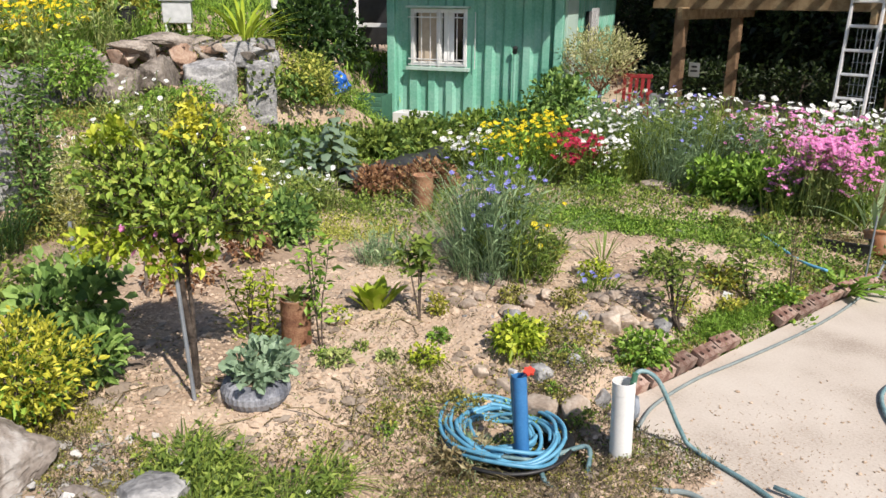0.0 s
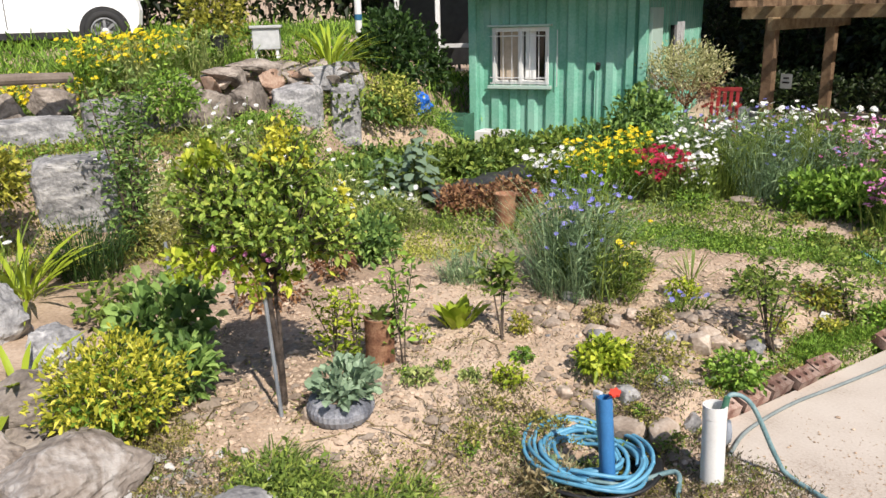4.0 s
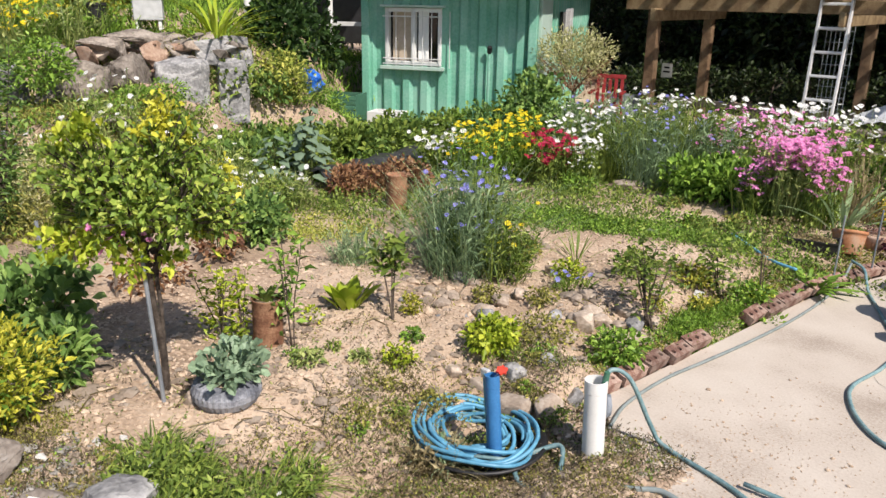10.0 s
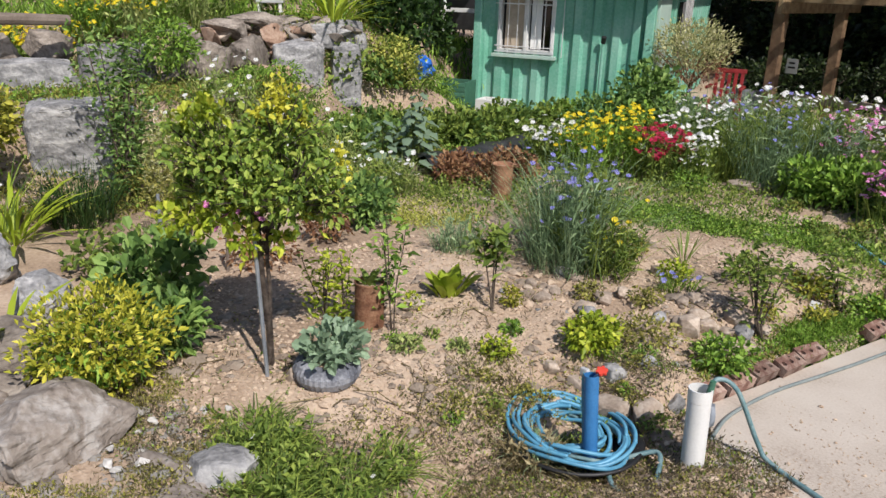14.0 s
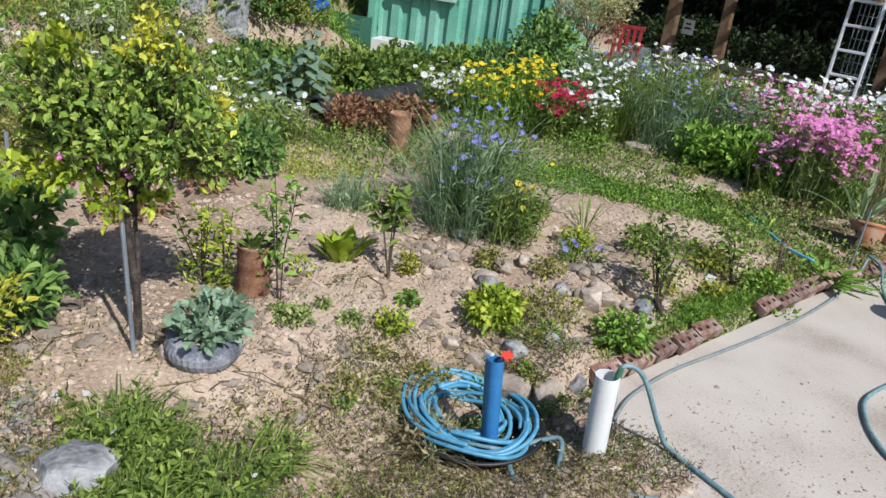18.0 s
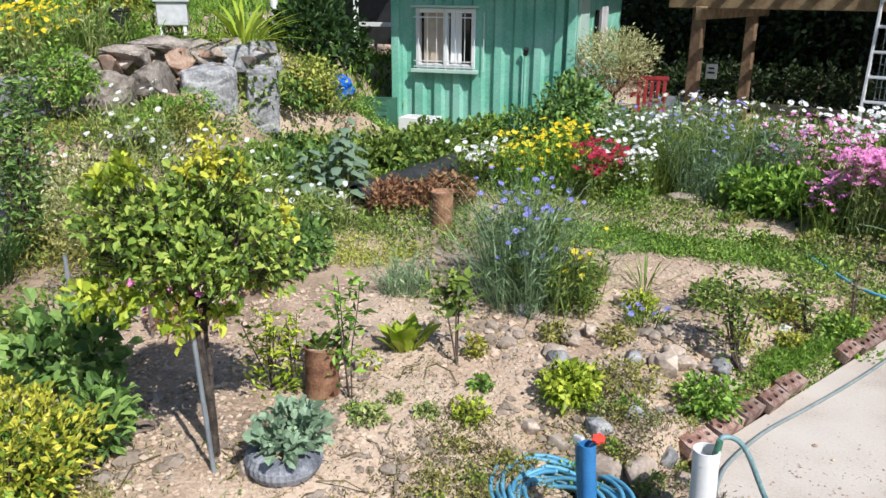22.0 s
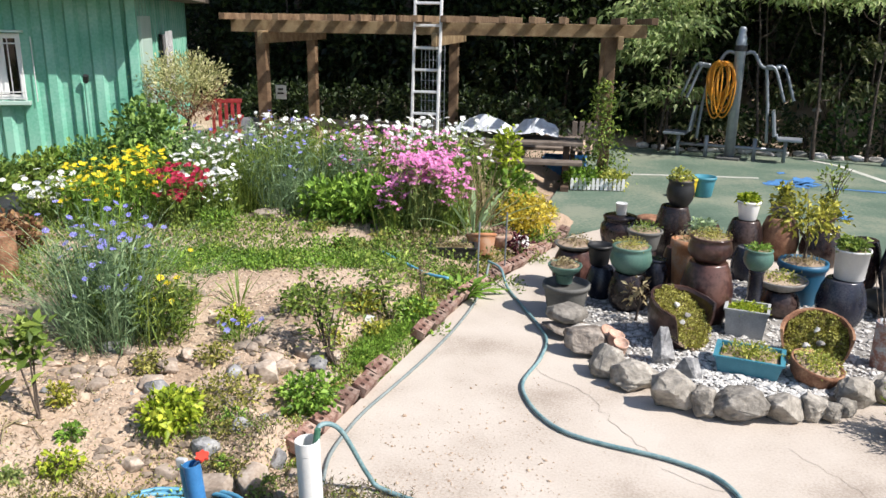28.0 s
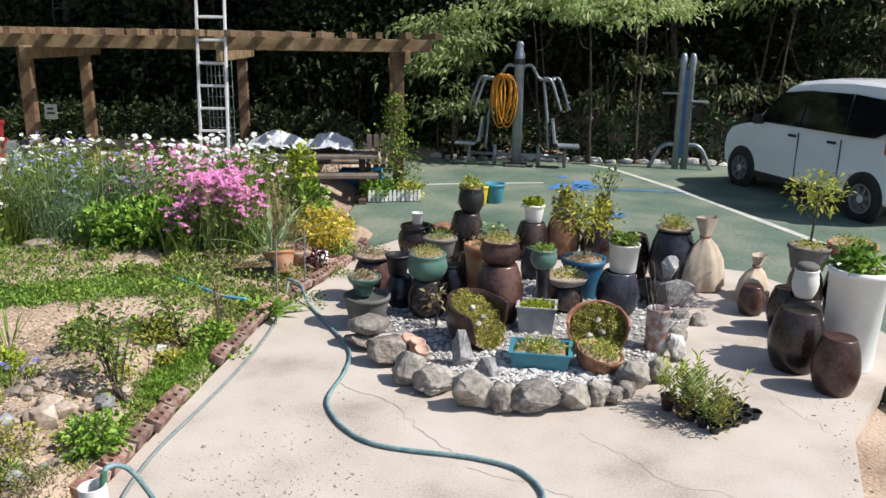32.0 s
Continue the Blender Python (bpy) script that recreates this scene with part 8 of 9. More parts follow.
part("nozzle", tube([(0.02, 0.02, 0.40), (0.035, 0.035, 0.53)], 0.02, 12, 0.014), M_green_plastic, wp, "dark green hose nozzle")


def hose(pts, r, mat, label):
    t = thing("hose", label, "hose", 0, 0, 0)
    part("tube", tube(spline(pts, 8), r, 8), mat, t, smooth=True)


hose([(-1.5, 2.72, 0.33), (-1.52, 2.78, 0.41), (-1.46, 2.86, 0.36), (-1.38, 2.96, 0.1), (-1.30, 2.98, 0.02), (-0.9, 2.92, 0.015), (-0.5, 2.75, 0.015), (-0.1, 2.55, 0.015)], 0.0115, M_hose_teal, "teal garden hose rising from the white pipe")
hose([(-1.60, 2.66, -0.06), (-1.48, 2.6, -0.04), (-1.25, 2.58, 0.0), (-1.1, 2.66, 0.02), (-0.92, 2.6, 0.02), (-0.88, 2.4, 0.02), (-1.05, 2.32, 0.0), (-1.3, 2.4, -0.03)], 0.014, M_hose_grey, "grey garden hose looped on the ground")
hose([(-1.60, 2.92, 0.01), (-1.70, 3.2, 0.012), (-1.74, 3.62, 0.012), (-1.72, 4.02, 0.012), (-1.70, 4.49, 0.012), (-1.70, 5.0, 0.012), (-1.74, 5.57, 0.014), (-1.80, 6.02, 0.05), (-1.84, 6.25, 0.13)], 0.010, M_hose_grey, "long pale grey hose along the brick edging")
hose([(-1.86, 6.3, 0.14), (-1.72, 6.2, 0.12), (-1.6, 6.02, 0.02), (-1.36, 5.64, 0.016), (-1.06, 5.13, 0.016), (-1.0, 4.75, 0.016), (-0.99, 4.27, 0.016), (-0.66, 3.86, 0.016), (-0.07, 3.77, 0.016), (0.18, 3.66, 0.016), (0.28, 3.42, 0.016), (0.1, 3.2, 0.016), (-0.3, 3.08, 0.016), (-0.9, 2.98, 0.03)], 0.0115, M_hose_teal, "long teal garden hose winding over the concrete")
hose([(-1.95, 5.55, 0.2), (-2.15, 5.6, 0.2), (-2.4, 5.75, 0.21), (-2.7, 5.95, 0.22)], 0.012, M_hose_blue, "blue hose across the flower bed")
rs = random.Random(14)
for k in range(16):
    cx, cy, R = -2.02 + rs.uniform(-0.035, 0.035), 2.39 + rs.uniform(-0.035, 0.035), 0.14 + 0.0105 * k + rs.uniform(-0.02, 0.03)
    z = -0.035 + 0.012 * (k % 4) + 0.002 * k
    ph = rs.uniform(0, 6)
    n = 22
    hose([(cx + R * 1.12 * math.cos(ph + 2 * math.pi * i / n), cy + R * 0.92 * math.sin(ph + 2 * math.pi * i / n), z + 0.02 * math.sin(ph + i * 0.8)) for i in range(n + (1 if k % 3 else -4))], 0.0102, M_hose_blue if k % 4 else M_hose_teal, "blue hose coiled on the ground")
hose([(-1.75, 2.5, -0.04), (-1.66, 2.62, 0.0), (-1.55, 2.5, -0.03), (-1.45, 2.33, -0.05), (-1.62, 2.3, -0.05), (-1.75, 2.38, -0.02)], 0.0125, M_hose_teal, "loose end of a coiled hose")
t = thing("basin", "black rubber basin under the coiled hose", "basin", -2.0, 2.4, -0.09)
part("body", lathe([(0.26, 0), (0.325, 0.055), (0.345, 0.07), (0.33, 0.08), (0.27, 0.025)], 40), M_black, t, smooth=True)
t = thing("trowel", "rusty trowel blade stuck in the bank", "trowel", -1.7, 2.98, 0.0)
part("blade", moved(boulder(0.1, 0.05, 0.14, 5, 2), rx=-20), M_steel, t)

# pots at the bed's end
pot(-2.02, 6.6, ground_z(-2.02, 6.6) - 0.01, 0.28, 0.2, "pot", M_terracotta, "orange terracotta pot tipped in the bed", "plant_pot", "plant", G_mid, 0.03, group="pots of the bed", tilt=(12, -14))
pot(-1.78, 7.05, ground_z(-1.78, 7.05) - 0.01, 0.16, 0.13, "belly", M_white_plastic, "small white pot by the golden shrub", "plant_pot", group="pots of the bed")
pot(-1.95, 6.95, ground_z(-1.95, 6.95) - 0.01, 0.26, 0.14, "bowl", M_terracotta_pale, "wide pale clay bowl of dry flowers", "bowl", "plant", P_dusty, 0.05, group="pots of the bed")
trough(-2.2, 6.35, ground_z(-2.2, 6.35) - 0.01, 0.4, 0.2, 0.1, 20, M_black, "black plastic trough in the bed", "plant", G_dry, 0.03, 45)
bush(-1.74, 6.85, 0.18, 0.24, 110, 0.05, G_wine, 46, "heuchera", "wine-red heuchera by the pots", "plant")
for i, (x, y) in enumerate(((-1.75, 6.42), (-1.86, 6.0))):
    t = thing("stake", "thin metal garden stake", "stake", x, y, 0.1)
    part("pole", tube([(0, 0, -0.1), (0.01, 0, 0.46)], 0.008, 6), M_steel, t)
# small tree of the blue tub, and loose shrubs in pots
for x, y, z, h, w, m, s, n in ((0.62, 6.5, 0.36, 0.52, 0.55, G_yellow, 47, 420), (2.42, 6.55, 0.54, 0.62, 0.5, G_moss, 48, 300), (0.9, 7.9, 0.42, 0.5, 0.3, G_mid, 49, 90), (-0.5, 5.55, Z0, 0.3, 0.2, G_dry, 54, 40)):
    t = thing("potted_tree", "thin small tree with sparse leaves in a pot", "tree", x, y, z)
    rr = random.Random(s)
    part("trunk", tube([(0, 0, 0), (0.01, 0, h * 0.35), (0.02, 0.01, h * 0.6)], 0.011, 6, 0.006), M_bark, t)
    for i in range(7):
        a = rr.uniform(0, 6.28)
        part("branch", tube([(0.01, 0, h * 0.3 + 0.04 * i * h), (math.cos(a) * w * 0.25, math.sin(a) * w * 0.25, h * 0.6 + 0.05 * i * h), (math.cos(a) * w * 0.45, math.sin(a) * w * 0.45, h * rr.uniform(0.7, 1.05))], 0.005, 5, 0.002), M_bark, t)
    leafy_part("foliage", crown(n, w / 2, w / 2, h * 0.3, 0.055, s, 0.45, 0.1, 7, 0.3, cz=h * 0.75), m, t)


# ---- court side: exercise machines, table, fences ----
def bar(pts, r, mat, parent, name, label="", seg=10):
    return part(name, tube(spline(pts, 5) if len(pts) > 2 else pts, r, seg), mat, parent, label, smooth=True)


def press_machine():
    t = thing("exercise_machine", "grey steel double-seat chest press machine on the court", "exercise machine", -0.12, 13.95, -0.012, rz=-4)
    part("column", lathe([(0.085, 0), (0.085, 1.78), (0.09, 1.79), (0.09, 1.86), (0.075, 1.95), (0.06, 1.99), (0.06, 2.08), (0.04, 2.12)], 18), M_steel, t, smooth=True)
    part("base_plate", box(0.36, 0.36, 0.04, 0.01), M_grey_pot, t)
    part("collar", lathe([(0.1, 1.74), (0.1, 1.82), (0.09, 1.83)], 18), M_black, t)
    for s in (-1, 1):
        bar([(0, 0, 1.68), (s * 0.2, 0, 1.72), (s * 0.36, 0, 1.5), (s * 0.62, -0.02, 1.5)], 0.028, M_steel, t, "arm")
        for k in (0, 1):
            bar([(s * (0.42 + 0.13 * k), -0.15 + 0.3 * k, 1.52), (s * (0.56 + 0.13 * k), -0.15 + 0.3 * k, 1.48), (s * (0.72 + 0.13 * k), -0.15 + 0.3 * k, 1.05), (s * (0.75 + 0.13 * k), -0.15 + 0.3 * k, 0.98)], 0.024, M_steel, t, "handle_bar")
        bar([(s * 0.42, 0, 1.5), (s * 0.5, 0, 0.9), (s * 0.55, 0, 0.3)], 0.026, M_steel, t, "swing_bar")
        part("seat", box(0.36, 0.34, 0.045, 0.015, s * 0.9, 0, 0.36), M_steel, t)
        part("backrest", moved(box(0.045, 0.32, 0.42, 0.015, 0, 0, 0), s * 0.66, 0, 0.42, 0, -s * 8, 0), M_steel, t)
        bar([(s * 0.68, 0, 0.46), (s * 0.74, 0, 0.37), (s * 1.0, 0, 0.36)], 0.022, M_steel, t, "seat_bracket")
        bar([(s * 0.84, 0, 0.0), (s * 0.84, 0, 0.37)], 0.03, M_steel, t, "leg")
        bar([(s * 0.38, 0, 0.0), (s * 0.38, 0, 0.36)], 0.035, M_steel, t, "leg")
    bar([(-0.86, 0, 0.2), (0.86, 0, 0.2)], 0.028, M_steel, t, "cross_bar")
    h = thing("hose", "bundle of orange hose hung on the machine", "hose", -0.12, 13.95, -0.012)
    rr = random.Random(3)
    for k in range(14):
        cx, w = -0.24 + rr.uniform(-0.07, 0.07), rr.uniform(0.07, 0.17)
        top, bot = 1.55 + rr.uniform(-0.03, 0.03), 0.72 + rr.uniform(-0.1, 0.35)
        yy = -0.08 + rr.uniform(-0.06, 0.05)
        pts = [(cx + w * math.sin(2 * math.pi * i / 16) * (1 + 0.15 * math.cos(2 * math.pi * i / 16)), yy + 0.03 * math.sin(i), (top + bot) / 2 + (top - bot) / 2 * math.cos(2 * math.pi * i / 16)) for i in range(17)]
        part("loop", tube(spline(pts, 3), 0.013, 6), M_hose_orange, h, smooth=True)


def stretch_machine():
    t = thing("exercise_machine", "grey and blue steel stretching post with two handles", "exercise machine", 2.72, 14.2, -0.012, rz=-8)
    for x, m in ((-0.075, M_steel), (0.075, M_steel)):
        part("column", lathe([(0.055, 0), (0.055, 1.78), (0.065, 1.80), (0.065, 1.86), (0.05, 1.92), (0.03, 1.97)], 16), m, t, smooth=True).matrix_basis = pose(x, 0, 0)
    part("panel", box(0.12, 0.07, 1.5, 0.01, 0, 0, 0.2), M_steel_blue, t)
    part("handle", box(0.34, 0.1, 0.035, 0.012, -0.22, 0, 1.28), M_steel, t)
    part("handle", box(0.34, 0.1, 0.035, 0.012, 0.22, 0, 1.15), M_steel, t)
    for s in (-1, 1):
        bar([(s * 0.06, 0, 0.42), (s * 0.25, 0, 0.42), (s * 0.38, 0, 0.3), (s * 0.52, 0, 0.0)], 0.035, M_steel, t, "foot")


press_machine()
stretch_machine()
t = thing("garden_lamp", "slim dark garden lamp post", "lamp", 1.15, 14.5, -0.02)
part("pole", tube([(0, 0, 0), (0, 0, 0.82)], 0.018, 8), M_grey_pot, t)
part("cap", lathe([(0.07, 0.80), (0.075, 0.83), (0.03, 0.87)], 14), M_grey_pot, t)
rr = random.Random(7)
for i in range(26):
    x = -1.6 + i * 0.29
    stone(x, 14.62 + 0.03 * x + rr.uniform(-0.06, 0.06), rr.uniform(0.2, 0.42), 0.16, rr.uniform(0.08, 0.15), 800 + i, z=-0.03, mat=M_rock if i % 2 else M_pale_stone, label="pale stone edging the court", group="court edging stones", name="stone", sub=2, sink=0.0)
for x, y, a, b in ((0.72, 12.0, 0.34, 0.24), (0.95, 12.25, 0.2, 0.3), (1.25, 10.2, 0.12, 0.22), (1.9, 11.9, 0.5, 0.05)):
    v, f = [], []
    for s in range(5):
        cx, cy, q = (x, y, 1.0) if s == 0 else (x + rr.gauss(0, a * 1.1), y + rr.gauss(0, b * 1.3), rr.uniform(0.08, 0.3))
        f.append(tuple(range(len(v), len(v) + 36)))
        for k in range(36):
            g = k * math.pi / 18
            w = q * (1 + 0.75 * noise.fractal(Vector((math.cos(g) * 1.6 + x, math.sin(g) * 1.6 + y, s)), 0.8, 2.1, 3))
            v.append((cx + a * w * math.cos(g), cy + b * w * math.sin(g), -0.007 + 0.0004 * s))
    tagged(mesh_ob("paint_patch", v, f, M_blue_paint), "worn bright blue paint patch on the court", "paint patch", kind="structure")


def picnic_table():
    t = thing("picnic_table", "dark timber picnic table with benches under the pergola", "table", -2.85, 10.75, -0.03, rz=12)
    for i in range(4):
        part("top_board", box(1.75, 0.17, 0.045, 0.006, 0, -0.27 + i * 0.18, 0.56), M_wood_grey, t)
    for x in (-0.66, 0.66):
        for y in (-0.22, 0.22):
            part("leg", box(0.09, 0.09, 0.56, 0.006, x, y, 0), M_wood_dark, t)
        part("foot", box(0.11, 1.5, 0.08, 0.006, x, 0, 0.0), M_wood_dark, t)
        part("brace", box(0.08, 1.3, 0.08, 0.006, x, 0, 0.28), M_wood_dark, t)
    for y in (-0.62, 0.62):
        part("bench_board", box(1.75, 0.24, 0.045, 0.006, 0, y, 0.36), M_wood_grey, t)
    # silver covers thrown over the table
    c = thing("cover_sheet", "crumpled silver-white sunshade sheets on the table", "sheet", -2.95, 10.8, 0.575, rz=12)
    rr = random.Random(2)
    for k, (cx, w, hh) in enumerate(((-0.42, 0.8, 0.30), (0.3, 0.66, 0.28))):
        v, n = [], 13
        for j in range(9):
            for i in range(n):
                u, s = i / (n - 1) - 0.5, j / 8 - 0.5
                z = hh * (1 - 1.7 * abs(u) ** 1.6) * (1 - 1.3 * abs(s)) + 0.04 * noise.noise(Vector((i * 0.7, j * 0.8, k * 5)))
                v.append((cx + u * w, s * 0.5, max(0.012, z)))
        f = [(j * n + i, j * n + i + 1, j * n + n + i + 1, j * n + n + i) for j in range(8) for i in range(n - 1)]
        part("sheet", (v, f), M_silver, c, smooth=False)


picnic_table()


def bench(x, y, rz):
    t = thing("slatted_chair", "grey slatted wooden chair under the pergola", "chair", x, y, -0.012, rz=rz)
    for i in range(5):
        part("slat", box(0.07, 0.03, 0.4, 0.005, -0.2 + i * 0.1, 0.2, 0.4), M_wood_grey, t)
        part("slat", box(0.07, 0.42, 0.03, 0.005, -0.2 + i * 0.1, 0, 0.38), M_wood_grey, t)
    for a in (-0.2, 0.2):
        for b in (-0.18, 0.18):
            part("leg", box(0.05, 0.05, 0.38, 0.005, a, b, 0), M_wood_dark, t)


bench(-1.95, 11.1, 10)
t = thing("crate", "blue plastic crate under the pergola's post", "crate", -2.34, 11.45, -0.012, rz=8)
for a, b, x, y in ((0.6, 0.02, 0, -0.18), (0.6, 0.02, 0, 0.18), (0.02, 0.34, -0.3, 0), (0.02, 0.34, 0.3, 0)):
    part("side", box(a, b, 0.26, 0.004, x, y, 0.0), M_blue_crate, t)
part("base", box(0.58, 0.34, 0.02, 0, 0, 0, 0.0), M_blue_crate, t)
for x in (-0.2, 0, 0.2):
    part("rib", box(0.03, 0.02, 0.24, 0.003, x, -0.195, 0.01), M_teal_plastic, t)
fence = thing("picket_fence", "low white plastic picket border round the vine", "fence", -1.98, 10.3, 0.0, rz=17)
for i in range(13):
    part("picket", join(box(0.042, 0.014, 0.13, 0.003, i * 0.056, 0, 0), moved(box(0.03, 0.014, 0.03, 0.003), i * 0.056, 0, 0.125)), M_white_plastic, fence)
part("rail", box(0.72, 0.01, 0.02, 0, 0.336, 0.012, 0.05), M_white_plastic, fence)
vine = thing("climbing_vine", "leafy vine climbing the pergola's end post", "vine", -1.72, 10.85, 0.0)
part("stem", tube(spline([(0.0, 0, 0), (0.06, -0.06, 0.4), (-0.05, -0.1, 0.9), (0.03, -0.1, 1.5)], 5), 0.012, 6, 0.005), M_bark, vine)
rr = np.random.default_rng(5)
zc = rr.uniform(0.0, 1.4, 1500)
wd = 0.12 + 0.16 * (1.3 - np.minimum(zc, 1.3))
c = np.stack([rr.normal(0, 1, 1500) * wd * 0.6, rr.normal(0, 1, 1500) * wd * 0.5 - 0.05, zc], 1)
leafy_part("foliage", leaf_cloud(c, rr.normal(size=(1500, 3)) + np.array([0, -0.6, 0.2]), 0.05, 0.7, 0.2, 5), G_mid, vine)
bush(-1.9, 10.55, 0.5, 0.25, 380, 0.07, G_lush, 831, "ground_cover", "lush leaves inside the picket border", "plant", z=0, stalks=0)
bush(-1.5, 10.62, 0.4, 0.22, 300, 0.07, G_moss, 832, "ground_cover", "lush leaves inside the picket border", "plant", z=0, stalks=0)
sign = thing("hanging_sign", "small pale sign hung on the pergola's post", "sign", -6.3, 10.15, 1.0, rz=11)
part("board", box(0.16, 0.015, 0.2, 0.004), M_line, sign)
for i, w in enumerate((0.1, 0.08)):
    part("mark", box(w, 0.004, 0.025, 0, 0, -0.012, 0.07 + 0.06 * i), M_dark, sign)
mesh = thing("wire_trellis", "rusty wire trellis behind the ladder", "trellis", -4.1, 10.6, 0.1, rz=10)
for i in range(7):
    part("wire", tube([(-0.16 + i * 0.055, 0, 0), (-0.16 + i * 0.055, 0, 1.7)], 0.005, 5), M_steel, mesh)
for i in range(12):
    part("wire", tube([(-0.17, 0, 0.1 + i * 0.14), (0.18, 0, 0.1 + i * 0.14)], 0.004, 5), M_steel, mesh)
fl = thing("low_fence", "low dark timber rail behind the flower bed", "fence", -6.2, 10.4, 0.1, rz=10)
part("rail", box(3.6, 0.06, 0.1, 0.006, 1.6, 0, 0.5), M_wood_grey, fl)
for i in range(4):
    part("post", box(0.08, 0.08, 0.5, 0.006, i * 1.1, 0, 0), M_wood_grey, fl)
wall = thing("glass_panel", "leaning clear acrylic panel beside the post", "panel", -6.75, 9.75, 0.25, rz=20)
part("sheet", moved(box(0.5, 0.012, 0.5, 0.002), rx=-12), M_grey_pot_pale, wall)


# ---- cars ----
def car(m, label):
    c = new("parked_car")
    c.matrix_basis = m
    tagged(c, label, "car", "parked cars")
    prof = [(1.66, 0.24), (1.76, 0.36), (1.79, 0.56), (1.75, 0.74), (1.64, 0.88), (1.42, 0.95), (1.12, 1.0), (0.94, 1.18), (0.74, 1.40), (0.56, 1.55), (0.36, 1.63), (-0.1, 1.685), (-0.7, 1.70), (-1.3, 1.67), (-1.58, 1.60), (-1.68, 1.42), (-1.74, 1.1), (-1.79, 0.8), (-1.78, 0.5), (-1.7, 0.3), (-1.6, 0.24)]

    def half(z):
        return 0.79 - 0.012 * abs(z - 0.7) if z < 0.98 else 0.775 - 0.15 * ((z - 0.98) / 0.72) ** 1.25

    v, f = [], []
    ny = (-1.0, -0.97, -0.86, -0.5, 0, 0.5, 0.86, 0.97, 1.0)
    n = len(prof)
    for q in ny:
        inset = 0.05 * max(0.0, abs(q) - 0.86) / 0.14
        for x, z in prof:
            k = 1 - inset / max(0.3, math.hypot(x, z - 0.85))
            v.append((x * k, q * half(z), 0.85 + (z - 0.85) * k + (0.025 * (1 - q * q) if z > 1.5 else 0)))
    for j in range(len(ny) - 1):
        f += [(j * n + i, j * n + (i + 1) % n, (j + 1) * n + (i + 1) % n, (j + 1) * n + i) for i in range(n)]
    f += [tuple(range(n - 1, -1, -1)), tuple((len(ny) - 1) * n + i for i in range(n))]
    part("body", (v, f), M_car, c, smooth=False)
    for s in (-1, 1):
        def strip_win(pts, name):
            o = [(x, s * (half(z) + 0.004), z) for x, z in pts]
            i2 = [(x, s * (half(z) - 0.02), z) for x, z in pts]
            m2 = len(o)
            part(name, (o + i2, [tuple(range(m2)), tuple(range(2 * m2 - 1, m2 - 1, -1))] + [(k, (k + 1) % m2, (k + 1) % m2 + m2, k + m2) for k in range(m2)]), M_car_glass, c, "dark tinted window")
        strip_win([(0.98, 1.03), (0.80, 1.26), (0.60, 1.47), (0.06, 1.53), (0.06, 1.03)], "front_window")
        strip_win([(0.03, 1.03), (0.03, 1.53), (-0.75, 1.54), (-0.75, 1.03)], "rear_window")
        strip_win([(-0.78, 1.03), (-0.78, 1.54), (-1.35, 1.50), (-1.5, 1.36), (-1.46, 1.12), (-1.3, 1.04)], "quarter_window")
        for x in (0.04, -0.78):
            part("door_seam", box(0.012, 0.012, 0.62, 0, x, s * 0.789, 0.34), M_black, c)
        for x in (0.16, -0.62):
            part("door_handle", box(0.15, 0.03, 0.035, 0.008, x, s * 0.80, 0.89), M_black, c)
        part("sill", box(2.0, 0.03, 0.1, 0.01, 0, s * 0.775, 0.2), M_black, c)
        part("mirror", box(0.12, 0.14, 0.13, 0.03, 0.86, s * 0.86, 1.0), M_black, c)
        part("headlight", box(0.2, 0.2, 0.12, 0.03, 1.64, s * 0.6, 0.72), M_lamp_glass, c)
        part("tail_lamp", box(0.26, 0.16, 0.34, 0.04, -1.63, s * 0.72, 0.86), M_valve, c, "red tail lamp")
        for x in (1.26, -1.26):
            part("wheel_arch", moved(lathe([(0.335, -0.02), (0.335, 0.02), (0.2, 0.02)], 28), x, s * 0.775, 0.29, 90 * -s), M_black, c)
            w = part("wheel", moved(lathe([(0.19, -0.09), (0.26, -0.09), (0.285, -0.06), (0.285, 0.06), (0.26, 0.09), (0.19, 0.085), (0.185, 0.05)], 32), x, s * 0.73, 0.285, 90 * -s), M_tyre, c, smooth=True)
            part("rim", moved(lathe([(0.186, 0.05), (0.19, 0.085), (0.17, 0.088), (0.16, 0.06)], 28), x, s * 0.735, 0.285, 90 * -s), M_rim, w)
            part("rim_disc", moved(lathe([(0.165, 0.035), (0.165, 0.05), (0.05, 0.05)], 28), x, s * 0.735, 0.285, 90 * -s), M_black, w)
            part("hub", moved(lathe([(0.05, 0.05), (0.05, 0.085), (0.03, 0.09)], 14), x, s * 0.735, 0.285, 90 * -s), M_alu, w)
            for k in range(7):
                part("spoke", moved(moved(box(0.038, 0.125, 0.02, 0.004, 0, 0.105, 0.055), rz=51.43 * k), x, s * 0.735, 0.285, 90 * -s), M_rim, w)
    ws = [(1.10, 1.015), (0.74, 1.405), (0.60, 1.525)]
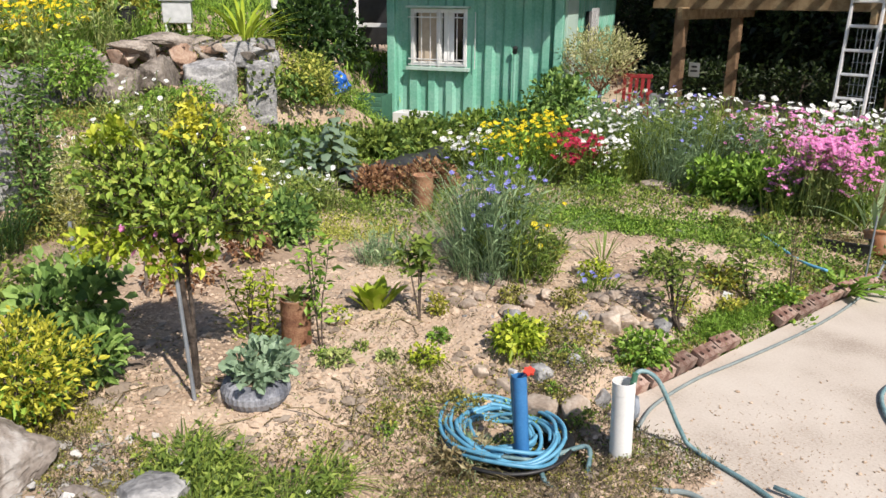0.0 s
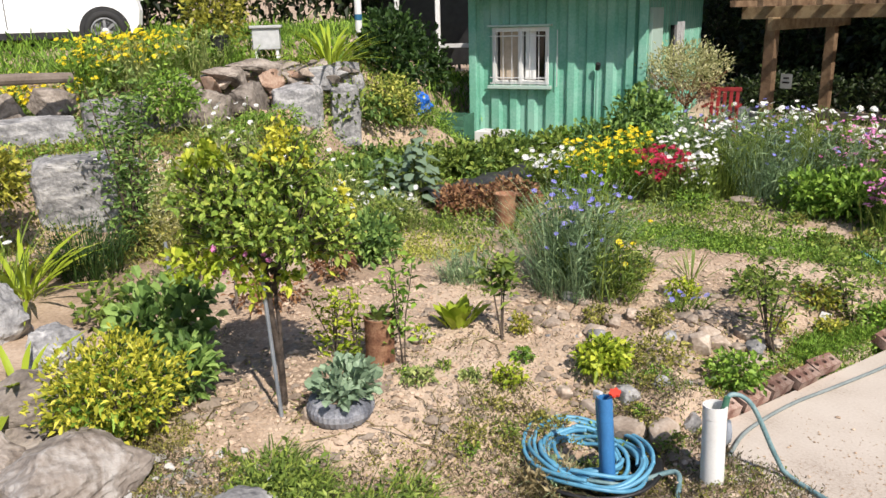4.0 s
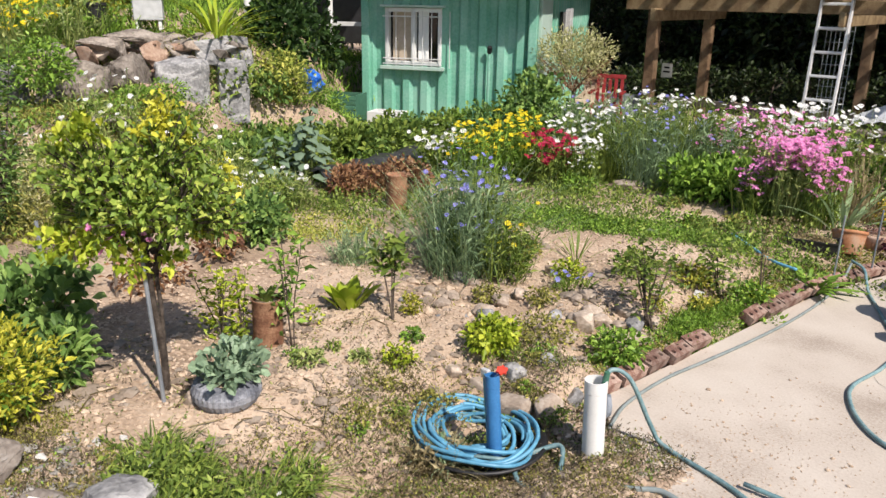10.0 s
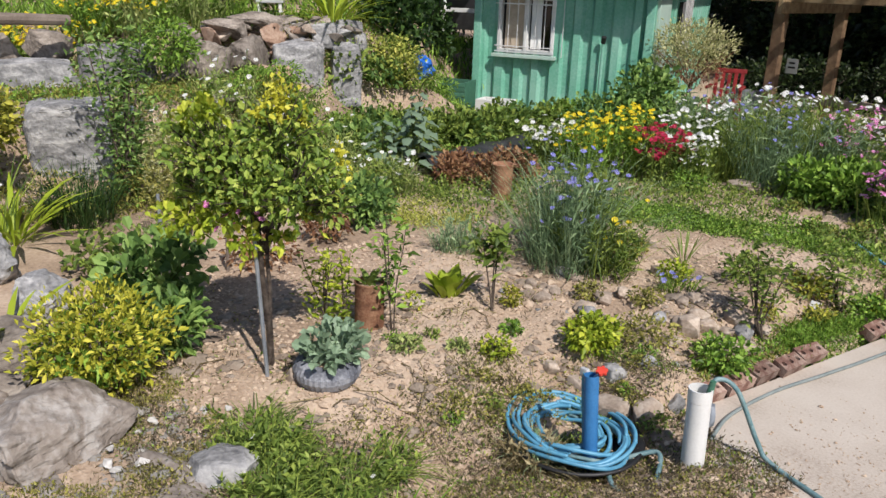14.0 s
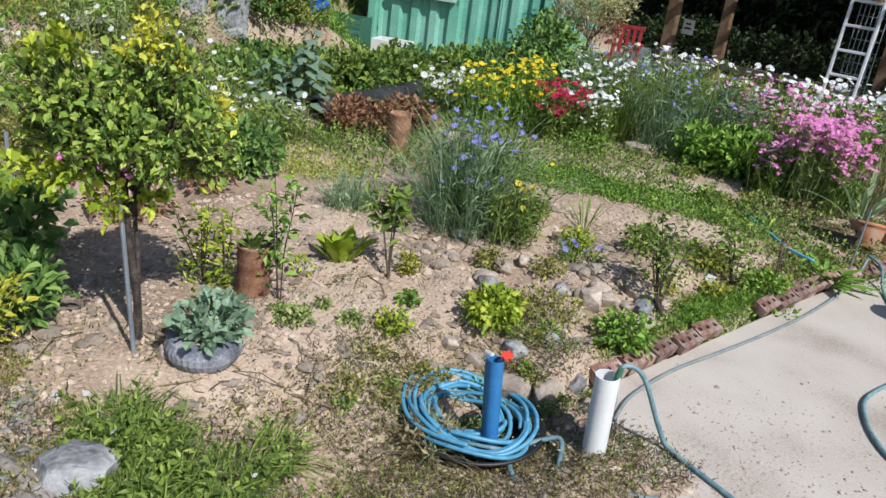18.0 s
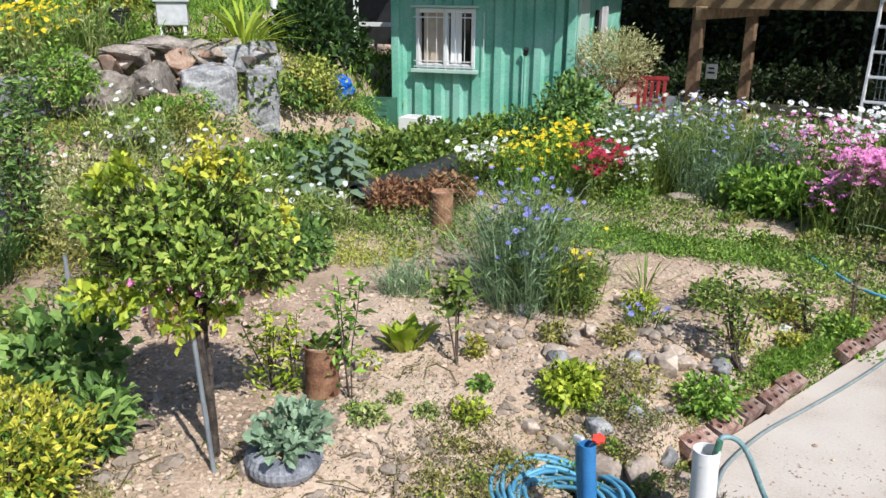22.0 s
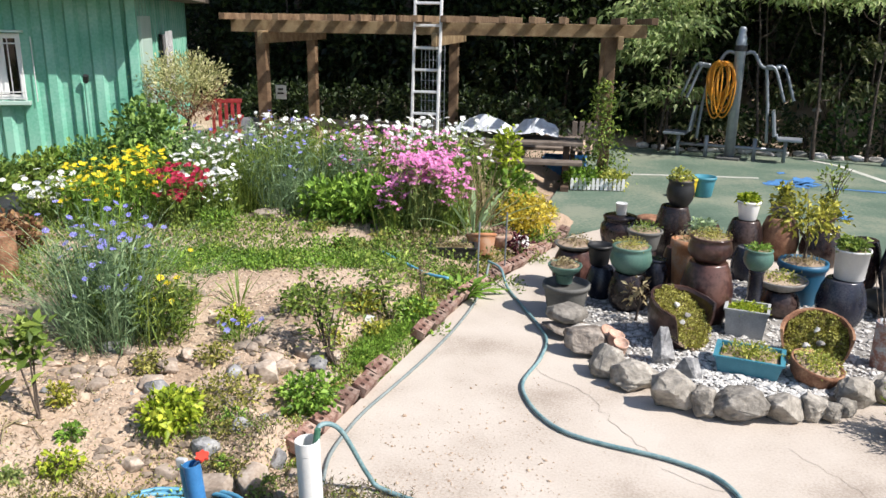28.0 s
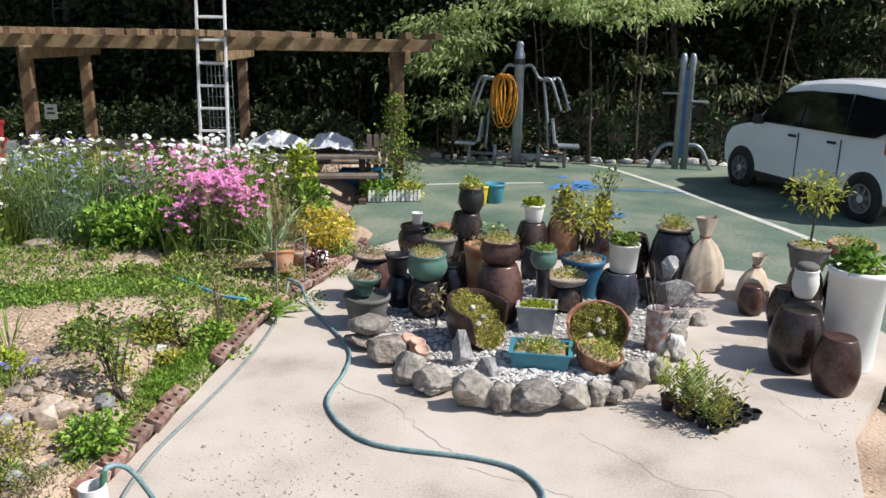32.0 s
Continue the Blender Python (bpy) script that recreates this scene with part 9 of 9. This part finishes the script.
    o = [(x + 0.02, -half(z) * 0.88, z + 0.015) for x, z in ws] + [(x + 0.02, half(z) * 0.88, z + 0.015) for x, z in ws[::-1]]
    part("windscreen", (o, [tuple(range(6))]), M_car_glass, c)
    part("rear_screen", box(0.03, 1.1, 0.42, 0.01, -1.70, 0, 1.08), M_car_glass, c)
    part("bumper", box(0.1, 1.3, 0.14, 0.03, 1.72, 0, 0.28), M_black, c)
    return c


heading = math.degrees(math.atan2(2.356, -0.896))
car(pose(4.56, 11.78, -0.012, 0, 0, heading), "white boxy hatchback with dark windows parked on the court")
car(pose(-12.75, 1.25, 1.72, 0, 0, 78), "white car parked behind the upper terrace flowers")


# ---- cracks in the pavement ----
def crack(pts, w):
    rr = random.Random(int(pts[0][0] * 100))
    p = []
    for a, b in zip(pts[:-1], pts[1:]):
        n = max(3, int(math.hypot(b[0] - a[0], b[1] - a[1]) / 0.06))
        p += [(a[0] + (b[0] - a[0]) * i / n + rr.gauss(0, 0.012), a[1] + (b[1] - a[1]) * i / n + rr.gauss(0, 0.012)) for i in range(n)]
    strip("crack", p, w, 0.002, M_crack, "fine dark crack in the concrete", "crack")


crack([(-1.0, 4.6), (-0.6, 4.35), (-0.35, 4.0), (-0.1, 3.7)], 0.0035)
crack([(-0.1, 3.7), (0.4, 3.5), (1.0, 3.3), (1.6, 3.2)], 0.003)
crack([(0.5, 4.15), (0.9, 3.7), (1.5, 3.5)], 0.0025)
crack([(1.5, 5.4), (1.7, 4.8), (1.95, 4.3)], 0.0025)
rng = np.random.default_rng(77)
pp = [(x, y, 0.002) for x, y in zip(rng.normal(-1.05, 0.35, 2600), rng.normal(2.9, 0.6, 2600)) if x > edge_x(y) + 0.05]
pebbles("grit", pp[:2200], 0.0032, M_soil_crumb, "dark grit washed over the concrete", 78)
pp = [(x, y, 0.002) for x, y in zip(rng.normal(2.0, 0.16, 700), rng.uniform(3.0, 4.9, 700))]
pebbles("grit", pp[:260], 0.0035, M_soil_crumb, "grit along the pavement's rim", 79)
